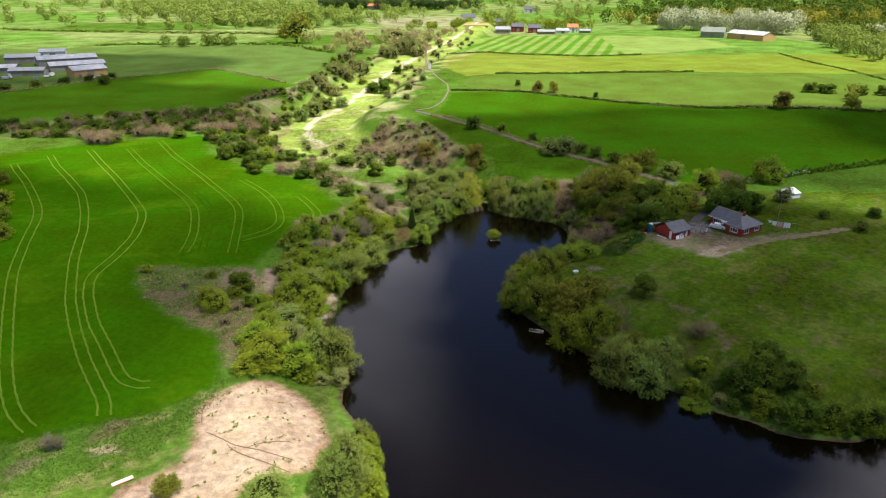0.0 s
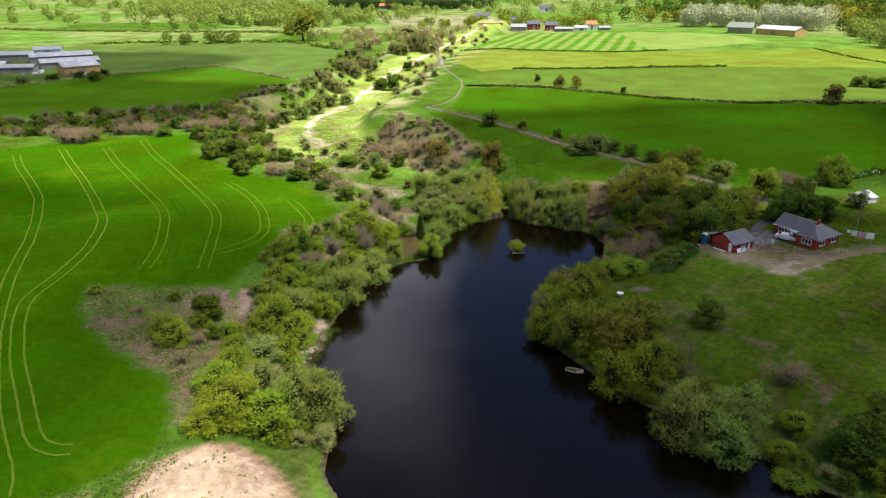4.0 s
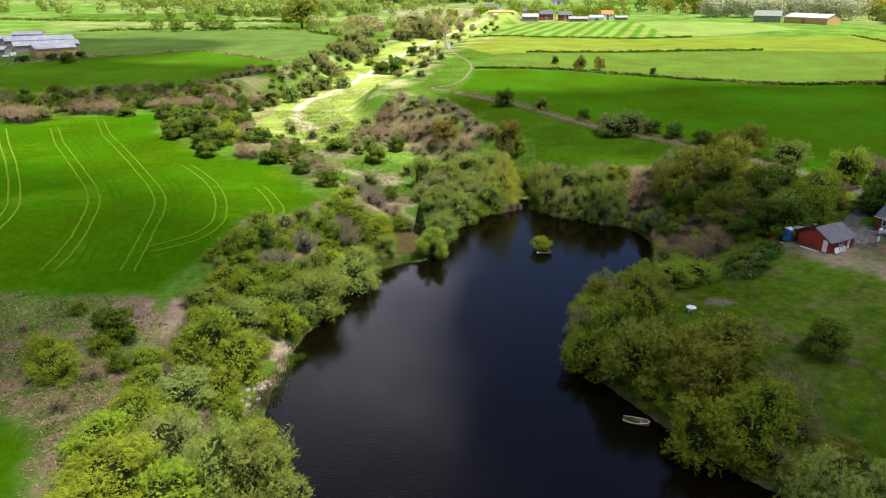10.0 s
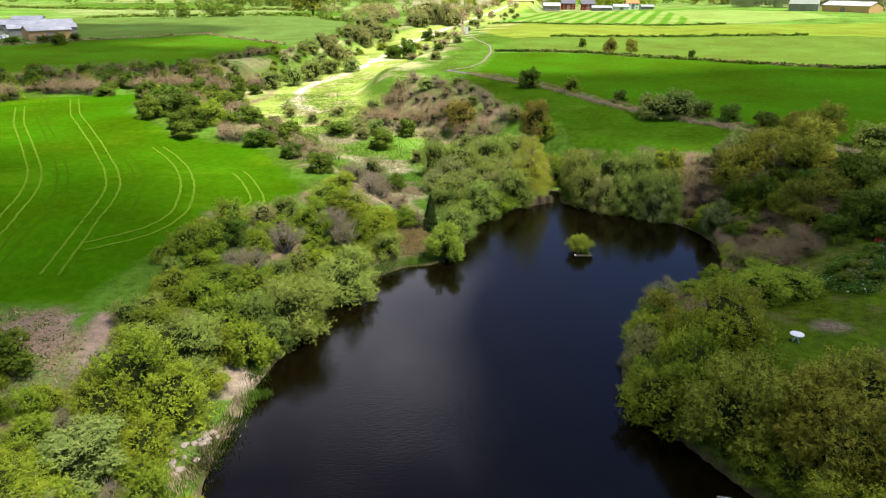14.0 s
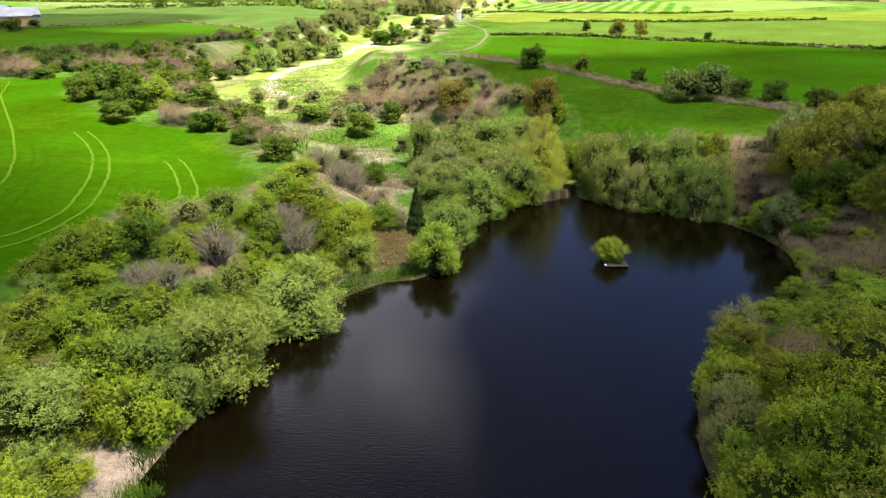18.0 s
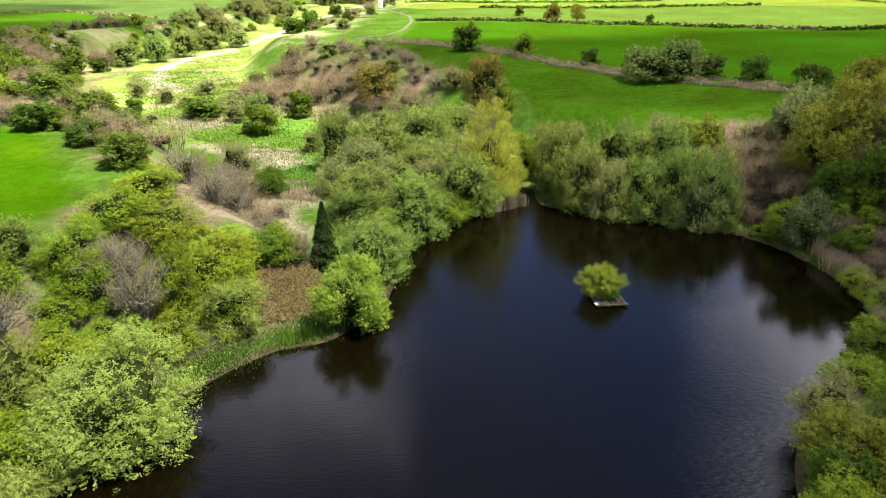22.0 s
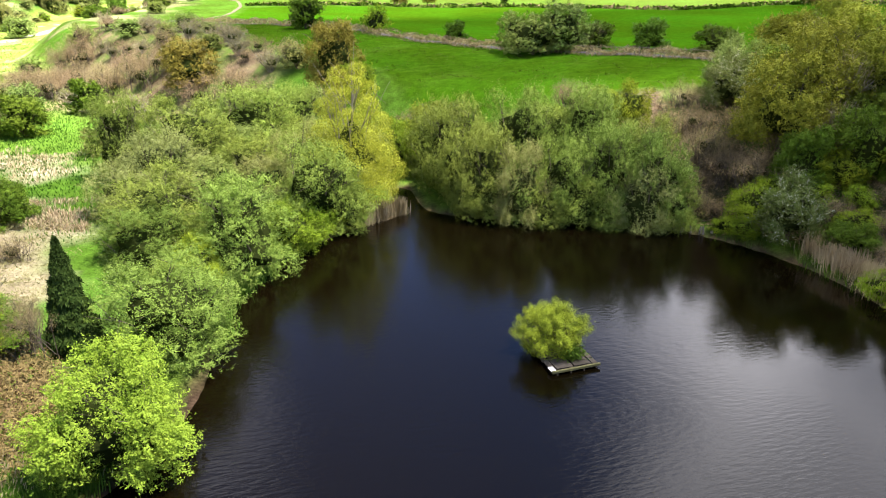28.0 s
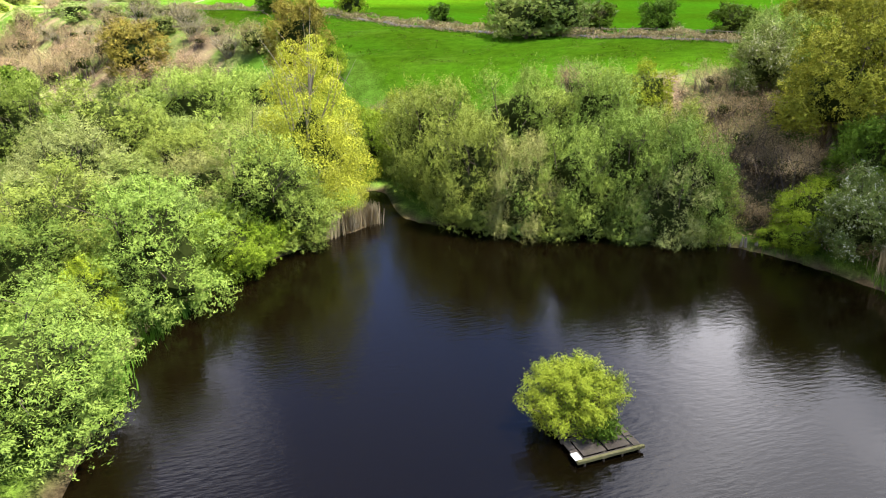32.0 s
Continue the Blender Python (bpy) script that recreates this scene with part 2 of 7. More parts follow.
# ---- builders ----
def mesh_of(name, verts, faces, mat, tint=None):
    """A mesh from arrays; faces all with the same number of corners."""
    me = bpy.data.meshes.new(name)
    v, f = np.asarray(verts, np.float32), np.asarray(faces, np.int32)
    me.vertices.add(len(v))
    me.vertices.foreach_set("co", v.ravel())
    me.loops.add(f.size)
    me.loops.foreach_set("vertex_index", f.ravel())
    me.polygons.add(len(f))
    me.polygons.foreach_set("loop_start", np.arange(len(f), dtype=np.int32) * f.shape[1])
    me.update(calc_edges=True)
    me.materials.append(mat)
    if tint is not None:
        me.attributes.new("tint", "FLOAT", "FACE").data.foreach_set("value", np.asarray(tint, np.float32))
    return me


def part(name, bm, mat, parent, label=""):
    """Link a bmesh, or a mesh, as one mesh object under a thing or a part."""
    if isinstance(bm, bpy.types.Mesh):
        me = bm
    else:
        me = bpy.data.meshes.new(name)
        bm.to_mesh(me)
        bm.free()
        me.materials.append(mat)
    ob = new(name, me)
    ob.parent = parent
    return tagged(ob, label)


def thing(name, label, category, m=None, group="", kind=""):
    ob = new(name)
    ob.empty_display_size = 0.2
    if m is not None:
        ob.matrix_basis = m
    return tagged(ob, label, category, group, kind)


def box(bm, lo, hi, bevel=0.0, m=None):
    """A box between two corners, its edges rounded, added to a bmesh."""
    size, mid = Vector(hi) - Vector(lo), (Vector(hi) + Vector(lo)) / 2
    got = bmesh.ops.create_cube(bm, size=1, matrix=Matrix.Translation(mid) @ Matrix.Diagonal((*size, 1)))
    if bevel:
        edges = list({e for v in got["verts"] for e in v.link_edges})
        got = bmesh.ops.bevel(bm, geom=edges, offset=bevel, segments=1, affect="EDGES")
    if m is not None:
        bmesh.ops.transform(bm, matrix=m, verts=got["verts"])
    return bm


def slab(lo, hi, bevel=0.0):
    return box(bmesh.new(), lo, hi, bevel)


def tube(bm, line, radii, sides=6):
    """A tapered tube along a line of points."""
    rings = []
    pts = [Vector(p) for p in line]
    for i, (p, r) in enumerate(zip(pts, radii)):
        way = (pts[min(i + 1, len(pts) - 1)] - pts[max(i - 1, 0)]).normalized()
        turn = way.to_track_quat("Z", "Y").to_matrix()
        rings.append([bm.verts.new(p + turn @ Vector((r * math.cos(a), r * math.sin(a), 0))) for a in (2 * math.pi * k / sides for k in range(sides))])
    for a, b in zip(rings, rings[1:]):
        for k in range(sides):
            bm.faces.new((a[k], a[(k + 1) % sides], b[(k + 1) % sides], b[k]))
    bm.faces.new(rings[0][::-1])
    bm.faces.new(rings[-1])
    return bm
# ---- lie of the land ----
SHORE = [(-4, 50), (-6, 56), (-8, 63), (-13, 70), (-14, 76), (-15, 83), (-19, 90), (-21, 97), (-21.5, 105), (-21, 113), (-20, 122),
         (-18, 128), (-16, 133), (-12, 138), (-8.5, 139.5), (-5.5, 144), (-4.5, 150), (-4, 157), (-1, 162), (4, 166.5), (8, 169.5), (8.4, 176), (10, 176),
         (10.4, 170), (14, 167), (20, 164.5), (26, 162), (29, 159), (31, 155), (32, 150), (31.5, 145), (30, 140), (25, 134.5), (18, 128)]
SHORE_SOUTH = [(14.3, 118), (13.6, 111.5), (16, 106), (19.2, 100.8), (23.2, 95), (26.6, 90.4), (31.4, 86), (42, 77), (46, 72.5), (51, 70), (55, 67), (64, 66), (70, 67.5),
               (90, 66), (112, 60), (150, 40), (165, -20), (150, -85), (70, -110), (22, -92), (8, -40), (-1, 10), (-3, 35)]
VALLEY = [(8, 182, 1.4), (-8, 190, 1.6), (-27, 203, 1.8), (-44, 224, 2.4), (-62, 246, 3.0), (-68, 272, 3.6), (-61, 308, 4.6), (-57, 350, 6.2),
          (-51, 402, 8.5), (-40, 465, 11.5), (-20, 560, 16.0), (0, 700, 22.0)]
LEVELS = [(-33, 145, 6.6), (-40, 171, 7.6), (-38, 108, 5.6), (-60, 75, 5.6), (-30, 58, 2.8), (-50, 140, 9.2), (-75, 135, 10.0), (-85, 200, 9.4), (-95, 222, 8.8),
          (-110, 130, 10.2), (-180, 260, 10.0), (-68, 272, 11.5), (-200, 345, 11.2), (29, 113, 4.9), (41, 105, 5.1), (56, 136, 5.2), (72, 142, 5.8), (94, 166, 7.2),
          (60, 90, 4.0), (110, 110, 5.5), (45, 201, 9.2), (57, 187, 9.0), (35, 217, 8.9), (5, 244, 10.3), (18, 190, 6.6), (-10, 262, 10.0), (80, 303, 11.2),
          (-27, 394, 12.5), (16, 367, 13.5), (130, 385, 14.0), (143, 300, 12.4), (203, 598, 17.0), (-142, 534, 15.0)]


MARSH = [(-12, 163), (-17, 169), (-25, 182), (-35, 202)]


def rounded(points, steps=6):
    """A closed smooth line through the corners given."""
    p = np.array(points, float)
    a, b, c, d = np.roll(p, 1, 0), p, np.roll(p, -1, 0), np.roll(p, -2, 0)
    out = []
    for s in np.arange(steps) / steps:
        out.append(0.5 * (2 * b + (c - a) * s + (2 * a - 5 * b + 4 * c - d) * s * s + (3 * b - a - 3 * c + d) * s ** 3))
    return np.stack(out, 1).reshape(-1, p.shape[1])


def smooth(lo, hi, v):
    s = np.clip((v - lo) / (hi - lo), 0, 1)
    return s * s * (3 - 2 * s)


def line_distance(x, y, line, closed=False):
    """Distance from points to a polyline, and how far along it (in segments) the nearest place lies."""
    p = np.array(line, float)[:, :2]
    n = len(p) if closed else len(p) - 1
    best, along = np.full(x.shape, 1e9), np.zeros(x.shape)
    for i in range(n):
        a, b = p[i], p[(i + 1) % len(p)]
        d = b - a
        s = np.clip(((x - a[0]) * d[0] + (y - a[1]) * d[1]) / max(d @ d, 1e-9), 0, 1)
        r = np.hypot(x - a[0] - s * d[0], y - a[1] - s * d[1])
        near = r < best
        best, along = np.where(near, r, best), np.where(near, i + s, along)
    return best, along


def inside(x, y, poly):
    p, hit = np.array(poly, float), np.zeros(x.shape, bool)
    for (ax, ay), (bx, by) in zip(p, np.roll(p, -1, 0)):
        if ay != by:
            hit ^= ((ay > y) != (by > y)) & (x < (bx - ax) * (y - ay) / (by - ay) + ax)
    return hit


LAKE = rounded(SHORE + SHORE_SOUTH, 4)


def lake_distance(x, y):
    d, _ = line_distance(x, y, LAKE, True)
    return np.where(inside(x, y, LAKE), -d, d)


def wobble(x, y, size, seed=0.0):
    """Soft uneven waves of about that size, from -1 to 1."""
    u, v = x / size * 2 * np.pi + seed, y / size * 2 * np.pi + seed * 1.7
    return (np.sin(u + 1.3 * np.sin(0.7 * v + seed)) + np.sin(1.13 * v + 1.7 * np.sin(0.6 * u)) + np.sin(0.53 * u - 0.81 * v + 2 * seed)) / 3


def land(x, y):
    """The height of the ground; the lake lies at 0."""
    x, y = np.asarray(x, float), np.asarray(y, float)
    top, weight = np.zeros(x.shape), np.zeros(x.shape)
    for a, b, h in LEVELS:
        w = 1 / (((x - a) ** 2 + (y - b) ** 2) / 400 + 0.4) ** 1.6
        top, weight = top + w * h, weight + w
    far = np.hypot(x, y - 150)
    upland = (top / weight) * (1 - smooth(400, 900, far)) + (16 + 0.022 * (far - 600).clip(0)) * smooth(400, 900, far)
    upland = upland + smooth(900, 2600, far) * 60 + 0.35 * wobble(x, y, 70, 1.0) * smooth(20, 90, far)
    off, along = line_distance(x, y, VALLEY)
    floor = np.interp(along, range(len(VALLEY)), [v[2] for v in VALLEY])
    wide = np.interp(along, [0, 2, 4, 8, 11], [4, 11, 17, 12, 10])
    h = floor + (upland - floor) * smooth(wide, wide + 13, off)
    off, along = line_distance(x, y, MARSH)
    h = np.where(off < 15, np.minimum(h, 2.4 + (h - 2.4) * smooth(6, 15, off)), h)
    d = lake_distance(x, y)
    near = np.where(x > 10, np.where(y > 120, 17.0, 13.0), np.where(y > 130, 20.0, 17.0))
    h = 0.3 + (h - 0.3) * smooth(0.5, near, d) + 0.12 * wobble(x, y, 9, 3.0) * smooth(0, 4, d)
    return np.where(d < 0.8, 0.35 * smooth(-0.2, 0.8, d) - 0.05 - 1.6 * smooth(0.2, -5, d), h)


# ---- ground ----
CROP = [(-29, 150), (-28, 143), (-34, 137), (-39, 121), (-40.5, 112), (-62, 105), (-61.5, 100), (-51, 90), (-37, 82), (-34, 75), (-33.5, 68), (-39, 62),
        (-51, 54), (-80, 36), (-200, 20), (-260, 110), (-150, 186), (-124, 211), (-94, 223), (-83, 195), (-64, 178), (-45, 173)]
LANE = [(-22, 274), (-12, 264), (-1, 248), (8, 238.5), (16, 230), (23, 221.5), (30, 212.5), (36, 205.5), (42, 198), (47, 192), (52, 185.5), (57, 180),
        (62, 175.5), (67, 172), (72, 167), (73, 161), (70, 156), (66, 152.5), (63.5, 149), (63, 146)]
NEAR_FIELD = [(-13, 261), (8, 235.5), (23, 219), (36, 203), (52, 183), (64, 171), (54, 168), (42, 172), (34, 177), (25, 180), (14, 191), (11, 203), (2, 213), (-6, 228), (-19, 258), (-19, 264)]
FAR_FIELD = [(-12, 270), (10, 241), (37, 208), (58, 183), (70, 174), (90, 182), (112, 193), (140, 204), (290, 215), (300, 280), (138, 278), (91, 288), (52, 304), (32, 318), (8, 320), (-7, 318)]
NORTH_FIELD = [(-270, 205), (-183, 238), (-157, 252), (-128, 267), (-84, 268), (-79, 298), (-82, 331), (-95, 341), (-157, 393), (-196, 346), (-226, 299), (-280, 290)]
NORTH_FIELD_2 = [(-300, 300), (-228, 303), (-198, 350), (-157, 397), (-98, 345), (-92, 400), (-100, 468), (-147, 505), (-241, 518), (-400, 480)]
YELLOW_FIELD = [(-2, 361), (22, 376), (50, 380), (79, 388), (128, 388), (200, 395), (300, 420), (300, 500), (120, 486), (80, 477), (46, 485), (10, 499), (-19, 480), (-20, 420)]
STRIPED_FIELD = [(-19, 486), (10, 505), (46, 490), (80, 482), (120, 491), (200, 530), (190, 590), (100, 638), (20, 650), (-10, 600), (-22, 520)]
HILL_FIELD = [(8, 325), (32, 323), (52, 308), (91, 293), (138, 283), (300, 285), (320, 410), (128, 383), (79, 383), (50, 375), (22, 371), (0, 356), (-4, 335)]
SAND = [(-34, 63), (-32, 68), (-28, 71), (-24, 72), (-19, 70), (-15, 65), (-13, 59), (-14, 53), (-17, 50), (-21, 47), (-26, 40), (-40, 36), (-36, 46), (-31.5, 51), (-31.5, 57)]
YARD = [(48, 136.5), (52, 131), (58, 127), (62, 124), (69, 129), (74, 133.5), (86, 137.5), (86, 139), (73, 136), (66, 139), (60, 141), (61, 148), (56, 141), (51, 140)]
DEAD_REED = [[(-46, 209), (-43, 212), (-38, 213), (-33.5, 206), (-38, 201), (-43, 204)], [(-34, 189), (-27, 187.5), (-21, 188), (-17.5, 179), (-19, 175.5), (-24, 180), (-29, 184)],
             [(-18.5, 171), (-15, 168.5), (-13.5, 165.5), (-15.5, 165.5)]]
BROWN = {"hollow": [(-62, 106), (-47, 109), (-41, 110), (-33, 101), (-31, 90), (-30, 80), (-33, 74), (-37, 82), (-50, 90), (-60, 100)],
         "bank": [(-28, 152), (-20, 158), (-14, 150), (-9, 143), (-14, 139), (-20, 134), (-26, 130), (-36, 128), (-38, 138), (-29, 142)],
         "belt": [(-165, 208), (-130, 222), (-100, 238), (-86, 212), (-66, 190), (-46, 180), (-40, 174), (-33, 160), (-26, 160), (-34, 180), (-60, 198), (-76, 226), (-72, 262), (-84, 284), (-118, 268), (-150, 250), (-170, 235)],
         "knoll": [(-40, 214), (-24, 212), (-8, 200), (2, 206), (-6, 226), (-18, 246), (-30, 255), (-38, 240)],
         "east": [(26, 166), (30, 161), (36, 150), (50, 146), (60, 150), (66, 160), (56, 168), (40, 174), (30, 178)]}


def pull(colour, target, amount):
    """Blend the cover towards a colour."""
    amount = np.asarray(amount, float)[..., None]
    return colour * (1 - amount) + np.array(target) * amount


def within(x, y, poly, soft=1.0):
    """1 inside an area, 0 outside, with a ragged border."""
    d, _ = line_distance(x, y, poly, True)
    d = np.where(inside(x, y, poly), d, -d) + 0.8 * soft * wobble(x, y, 7, 2.0) + 0.5 * soft * wobble(x, y, 2.9, 5.0)
    return smooth(-soft, soft, d)


def patches(x, y, size, seed, lo=0.0, hi=0.6):
    return smooth(lo, hi, 0.6 * wobble(x, y, size, seed) + 0.45 * wobble(y, x, size * 0.37, seed + 2) + 0.3 * wobble(x + y, x - y, size * 0.15, seed + 4))


def cover_of(x, y):
    far = np.hypot(x, y - 150)
    c = np.zeros((*x.shape, 3)) + np.array((0.065, 0.135, 0.014))
    # the patchwork beyond
    u, v = (x * 0.94 + y * 0.33 + 30 * wobble(x, y, 400, 1)) / 150, (y * 0.94 - x * 0.33 + 25 * wobble(y, x, 350, 2)) / 105
    key = np.sin(np.floor(u) * 12.99 + np.floor(v) * 78.2) * 43758.5
    key = key - np.floor(key)
    dist = smooth(330, 420, far)
    c = pull(c, (0.125, 0.205, 0.042), dist * (key < 0.45))
    c = pull(c, (0.10, 0.20, 0.028), dist * ((key >= 0.45) & (key < 0.7)))
    c = pull(c, (0.17, 0.225, 0.065), dist * ((key >= 0.7) & (key < 0.88)))
    c = pull(c, (0.30, 0.28, 0.16), dist * (key >= 0.93) * 0.7)
    # fields
    meadow = (x > 10) & (y < 172) & (y > 30)
    c = pull(c, (0.062, 0.108, 0.007), meadow * 1.0)
    c = pull(c, (0.11, 0.115, 0.026), meadow * 0.55 * patches(x, y, 26, 4.0))
    c = pull(c, (0.040, 0.080, 0.009), meadow * 0.7 * patches(x, y, 6, 6.1, 0.1, 0.4))
    c = pull(c, (0.12, 0.095, 0.040), meadow * 0.5 * patches(x, y, 9, 1.1, 0.25, 0.6))
    for poly, tone in ((CROP, (0.034, 0.108, 0.0012)), (NEAR_FIELD, (0.042, 0.106, 0.004)), (FAR_FIELD, (0.038, 0.108, 0.003)), (NORTH_FIELD, (0.047, 0.120, 0.005)),
                       (NORTH_FIELD_2, (0.088, 0.150, 0.030)), (YELLOW_FIELD, (0.158, 0.213, 0.026)), (HILL_FIELD, (0.088, 0.150, 0.020)), (STRIPED_FIELD, (0.175, 0.262, 0.055))):
        c = pull(c, tone, within(x, y, poly, 1.2))
    stripe = np.sin(2 * np.pi * (x * 0.97 - 0.24 * (y - 470)) / 10.5)
    c = pull(c, (0.075, 0.19, 0.014), within(x, y, STRIPED_FIELD, 2) * (x < 110) * smooth(-0.3, 0.5, stripe))
    c = pull(c, (0.11, 0.18, 0.014), within(x, y, YELLOW_FIELD, 2) * (x > 70) * 0.7 * smooth(-0.2, 0.6, np.sin(2 * np.pi * (y + 0.2 * x) / 7.0)))
    crop = within(x, y, CROP, 1.0)
    c = pull(c, (0.072, 0.155, 0.003), crop * 0.5 * patches(x, y, 38, 7.0, 0.1, 0.8))
    c = pull(c, (0.075, 0.15, 0.012), within(x, y, NEAR_FIELD, 1.0) * 0.4 * patches(x, y, 18, 3.0, 0.1, 0.8))
    # the valley floor: marsh grass with pale dead reed
    off, along = line_distance(x, y, VALLEY)
    wide = np.interp(along, [0, 2, 4, 8, 11], [4, 13, 19, 16, 14])
    marsh = (1 - smooth(wide - 2, wide + 5, off)) * (y > 170)
    c = pull(c, (0.22, 0.305, 0.055), marsh)
    straw = patches(x, y, 17, 1.5, 0.02, 0.35) * marsh * np.where(off < 7, 1.0, 0.55) * (1 - smooth(520, 620, y))
    c = pull(c, (0.52, 0.46, 0.28), straw * 0.9 * patches(x, y, 41, 3.7, -0.1, 0.4))
    c = pull(c, (0.54, 0.49, 0.32), marsh * smooth(2.2, 0.8, off + 1.2 * wobble(x, y, 13, 6.0)) * (y > 235) * 0.95)
    side = smooth(wide + 2, wide + 6, off) * (1 - smooth(wide + 14, wide + 22, off)) * (y > 255) * (y < 520)
    c = pull(c, (0.40, 0.35, 0.19), side * 0.5 * patches(x, y, 30, 8.0, -0.25, 0.3))
    # near marsh painted darker: the sunlight farther up the valley is in its colour
    c = pull(c, (0.070, 0.150, 0.014), marsh * smooth(222, 205, y) * 0.85)
    for poly in DEAD_REED:
        c = pull(c, (0.40, 0.345, 0.23), within(x, y, poly, 1.8) * (0.45 + 0.55 * patches(x, y, 5, 2.4, -0.3, 0.3)))
    # brown scrub floors
    for n, poly in enumerate(BROWN.values()):
        w = within(x, y, poly, 1.6)
        c = pull(c, (0.19, 0.135, 0.085), w * (0.35 + 0.6 * patches(x, y, 12, n + 0.7, -0.2, 0.4)))
        c = pull(c, (0.085, 0.16, 0.02), w * 0.8 * patches(x, y, 9, n + 3.3, 0.15, 0.5))
    c = pull(c, (0.30, 0.235, 0.16), within(x, y, [(-27, 161), (-25, 172), (-16, 165), (-13, 156), (-16, 151), (-21, 149)], 1.2) * 0.85)
    c = pull(c, (0.21, 0.13, 0.07), within(x, y, [(-15.5, 147), (-10.5, 148.5), (-9.5, 143), (-12, 141), (-14.5, 142.5)], 0.8) * 0.9)
    c = pull(c, (0.075, 0.150, 0.012), within(x, y, [(-62, 106), (-47, 109.5), (-44, 105), (-47, 98.5), (-56, 99), (-60.5, 101)], 1.4) * (0.5 + 0.5 * patches(x, y, 7, 3.1, -0.2, 0.3)))
    # dead bramble squares with a green path between
    for poly in ([(-45.5, 104), (-43.5, 109), (-39.3, 109.5), (-37, 102.5), (-41, 101)], [(-38, 110), (-34.5, 112), (-32, 104), (-33, 99), (-35.5, 103)]):
        c = pull(c, (0.215, 0.155, 0.115), within(x, y, poly, 0.4))
    # trodden meadow, yard and drive
    c = pull(c, (0.20, 0.155, 0.105), within(x, y, YARD, 1.4) * (0.55 + 0.45 * patches(x, y, 11, 9.0, -0.4, 0.3)))
    c = pull(c, (0.30, 0.25, 0.17), within(x, y, [(58, 126), (63, 124), (70, 130), (64, 131)], 1.5) * 0.8)
    c = pull(c, (0.25, 0.235, 0.215), within(x, y, [(60, 139.5), (60.3, 143), (62, 147.5), (66, 147.5), (68, 144.5), (65, 141)], 0.5))
    c = pull(c, (0.20, 0.16, 0.11), smooth(1.6, 0.7, np.hypot((x - 33.2) / 1.5, y - 117)))
    d_fence, _ = line_distance(x, y, [(33, 108), (38, 108), (47, 99), (51, 97), (52, 88), (50, 80)])
    c = pull(c, (0.17, 0.12, 0.07), 0.75 * smooth(1.6, 0.3, d_fence) * patches(x, y, 6, 2.2, -0.3, 0.2))
    # banks
    d = lake_distance(x, y)
    south = (x < 0) & (y < 70)
    c = pull(c, (0.085, 0.17, 0.02), south * smooth(0, 1, inside(x, y, CROP) < 0.5) * 0.9)
    c = pull(c, (0.28, 0.25, 0.10), south * (1 - within(x, y, CROP, 1)) * 0.6 * patches(x, y, 9, 5.5, 0.1, 0.6))
    c = pull(c, (0.09, 0.10, 0.03), (d > 0) * smooth(9, 2, d) * 0.6)
    c = pull(c, (0.10, 0.20, 0.022), (d > 0) * smooth(3.0, 1.2, d) * 0.8)
    c = pull(c, (0.085, 0.06, 0.035), smooth(0.9, 0.2, d))
    c = pull(c, (0.20, 0.14, 0.085), within(x, y, [(-45.9, 52.7), (-44.2, 58.5), (-41.1, 58.9), (-43.7, 54.3)], 0.7) * 0.85)
    c = pull(c, (0.50, 0.38, 0.25), within(x, y, [(-44.3, 52.4), (-41.7, 53.6), (-40.3, 52.6), (-43.1, 51.7)], 0.4) * 0.9)
    c = pull(c, (0.20, 0.15, 0.10), within(x, y, [(-52.7, 46.5), (-51.7, 49.4), (-48.5, 50.4), (-50.8, 45.8)], 0.9) * 0.8)
    sand = within(x, y, SAND, 0.4)
    rim, _ = line_distance(x, y, SAND, True)
    c = pull(c, (0.46, 0.345, 0.225), sand)
    c = pull(c, (0.30, 0.19, 0.10), sand * 0.8 * smooth(1.2, 0.5, rim + 0.5 * wobble(x, y, 4, 1.0)))
    c = pull(c, (0.37, 0.26, 0.155), sand * 0.6 * patches(x, y, 8, 2.8, 0.1, 0.5))
    c = pull(c, (0.33, 0.27, 0.19), within(x, y, [(-26.5, 104.5), (-25, 111), (-21.5, 110), (-20.8, 106)], 0.6))
    return c


def spaced(stops):
    """Grid lines: (from, to, step at from, step at to) runs laid end to end."""
    out = []
    for lo, hi, a, b in stops:
        p = lo
        while p < hi - 1e-6:
            out.append(p)
            p += a + (b - a) * (p - lo) / (hi - lo)
    return np.array(out + [stops[-1][1]])


GROUND = ground_material()
gx = spaced([(-3000, -280, 190, 9), (-280, -110, 9, 1.6), (-110, -70, 1.6, 1), (-70, 80, 0.8, 0.8), (80, 130, 1, 1.8), (130, 320, 1.8, 9), (320, 3000, 9, 190)])
gy = spaced([(-700, -60, 60, 6), (-60, 35, 6, 1), (35, 215, 0.8, 0.8), (215, 300, 1, 1.6), (300, 540, 1.7, 2.2), (540, 900, 2.5, 14), (900, 4200, 14, 160)])
X, Y = np.meshgrid(gx, gy)
Z = land(X, Y)
nx, ny = len(gx), len(gy)
cell = np.arange(nx * ny).reshape(ny, nx)
quads = np.stack([cell[:-1, :-1], cell[:-1, 1:], cell[1:, 1:], cell[1:, :-1]], -1).reshape(-1, 4)
ground_mesh = mesh_of("ground", np.stack([X, Y, Z], -1).reshape(-1, 3), quads, GROUND)
rough = np.ones(X.shape)
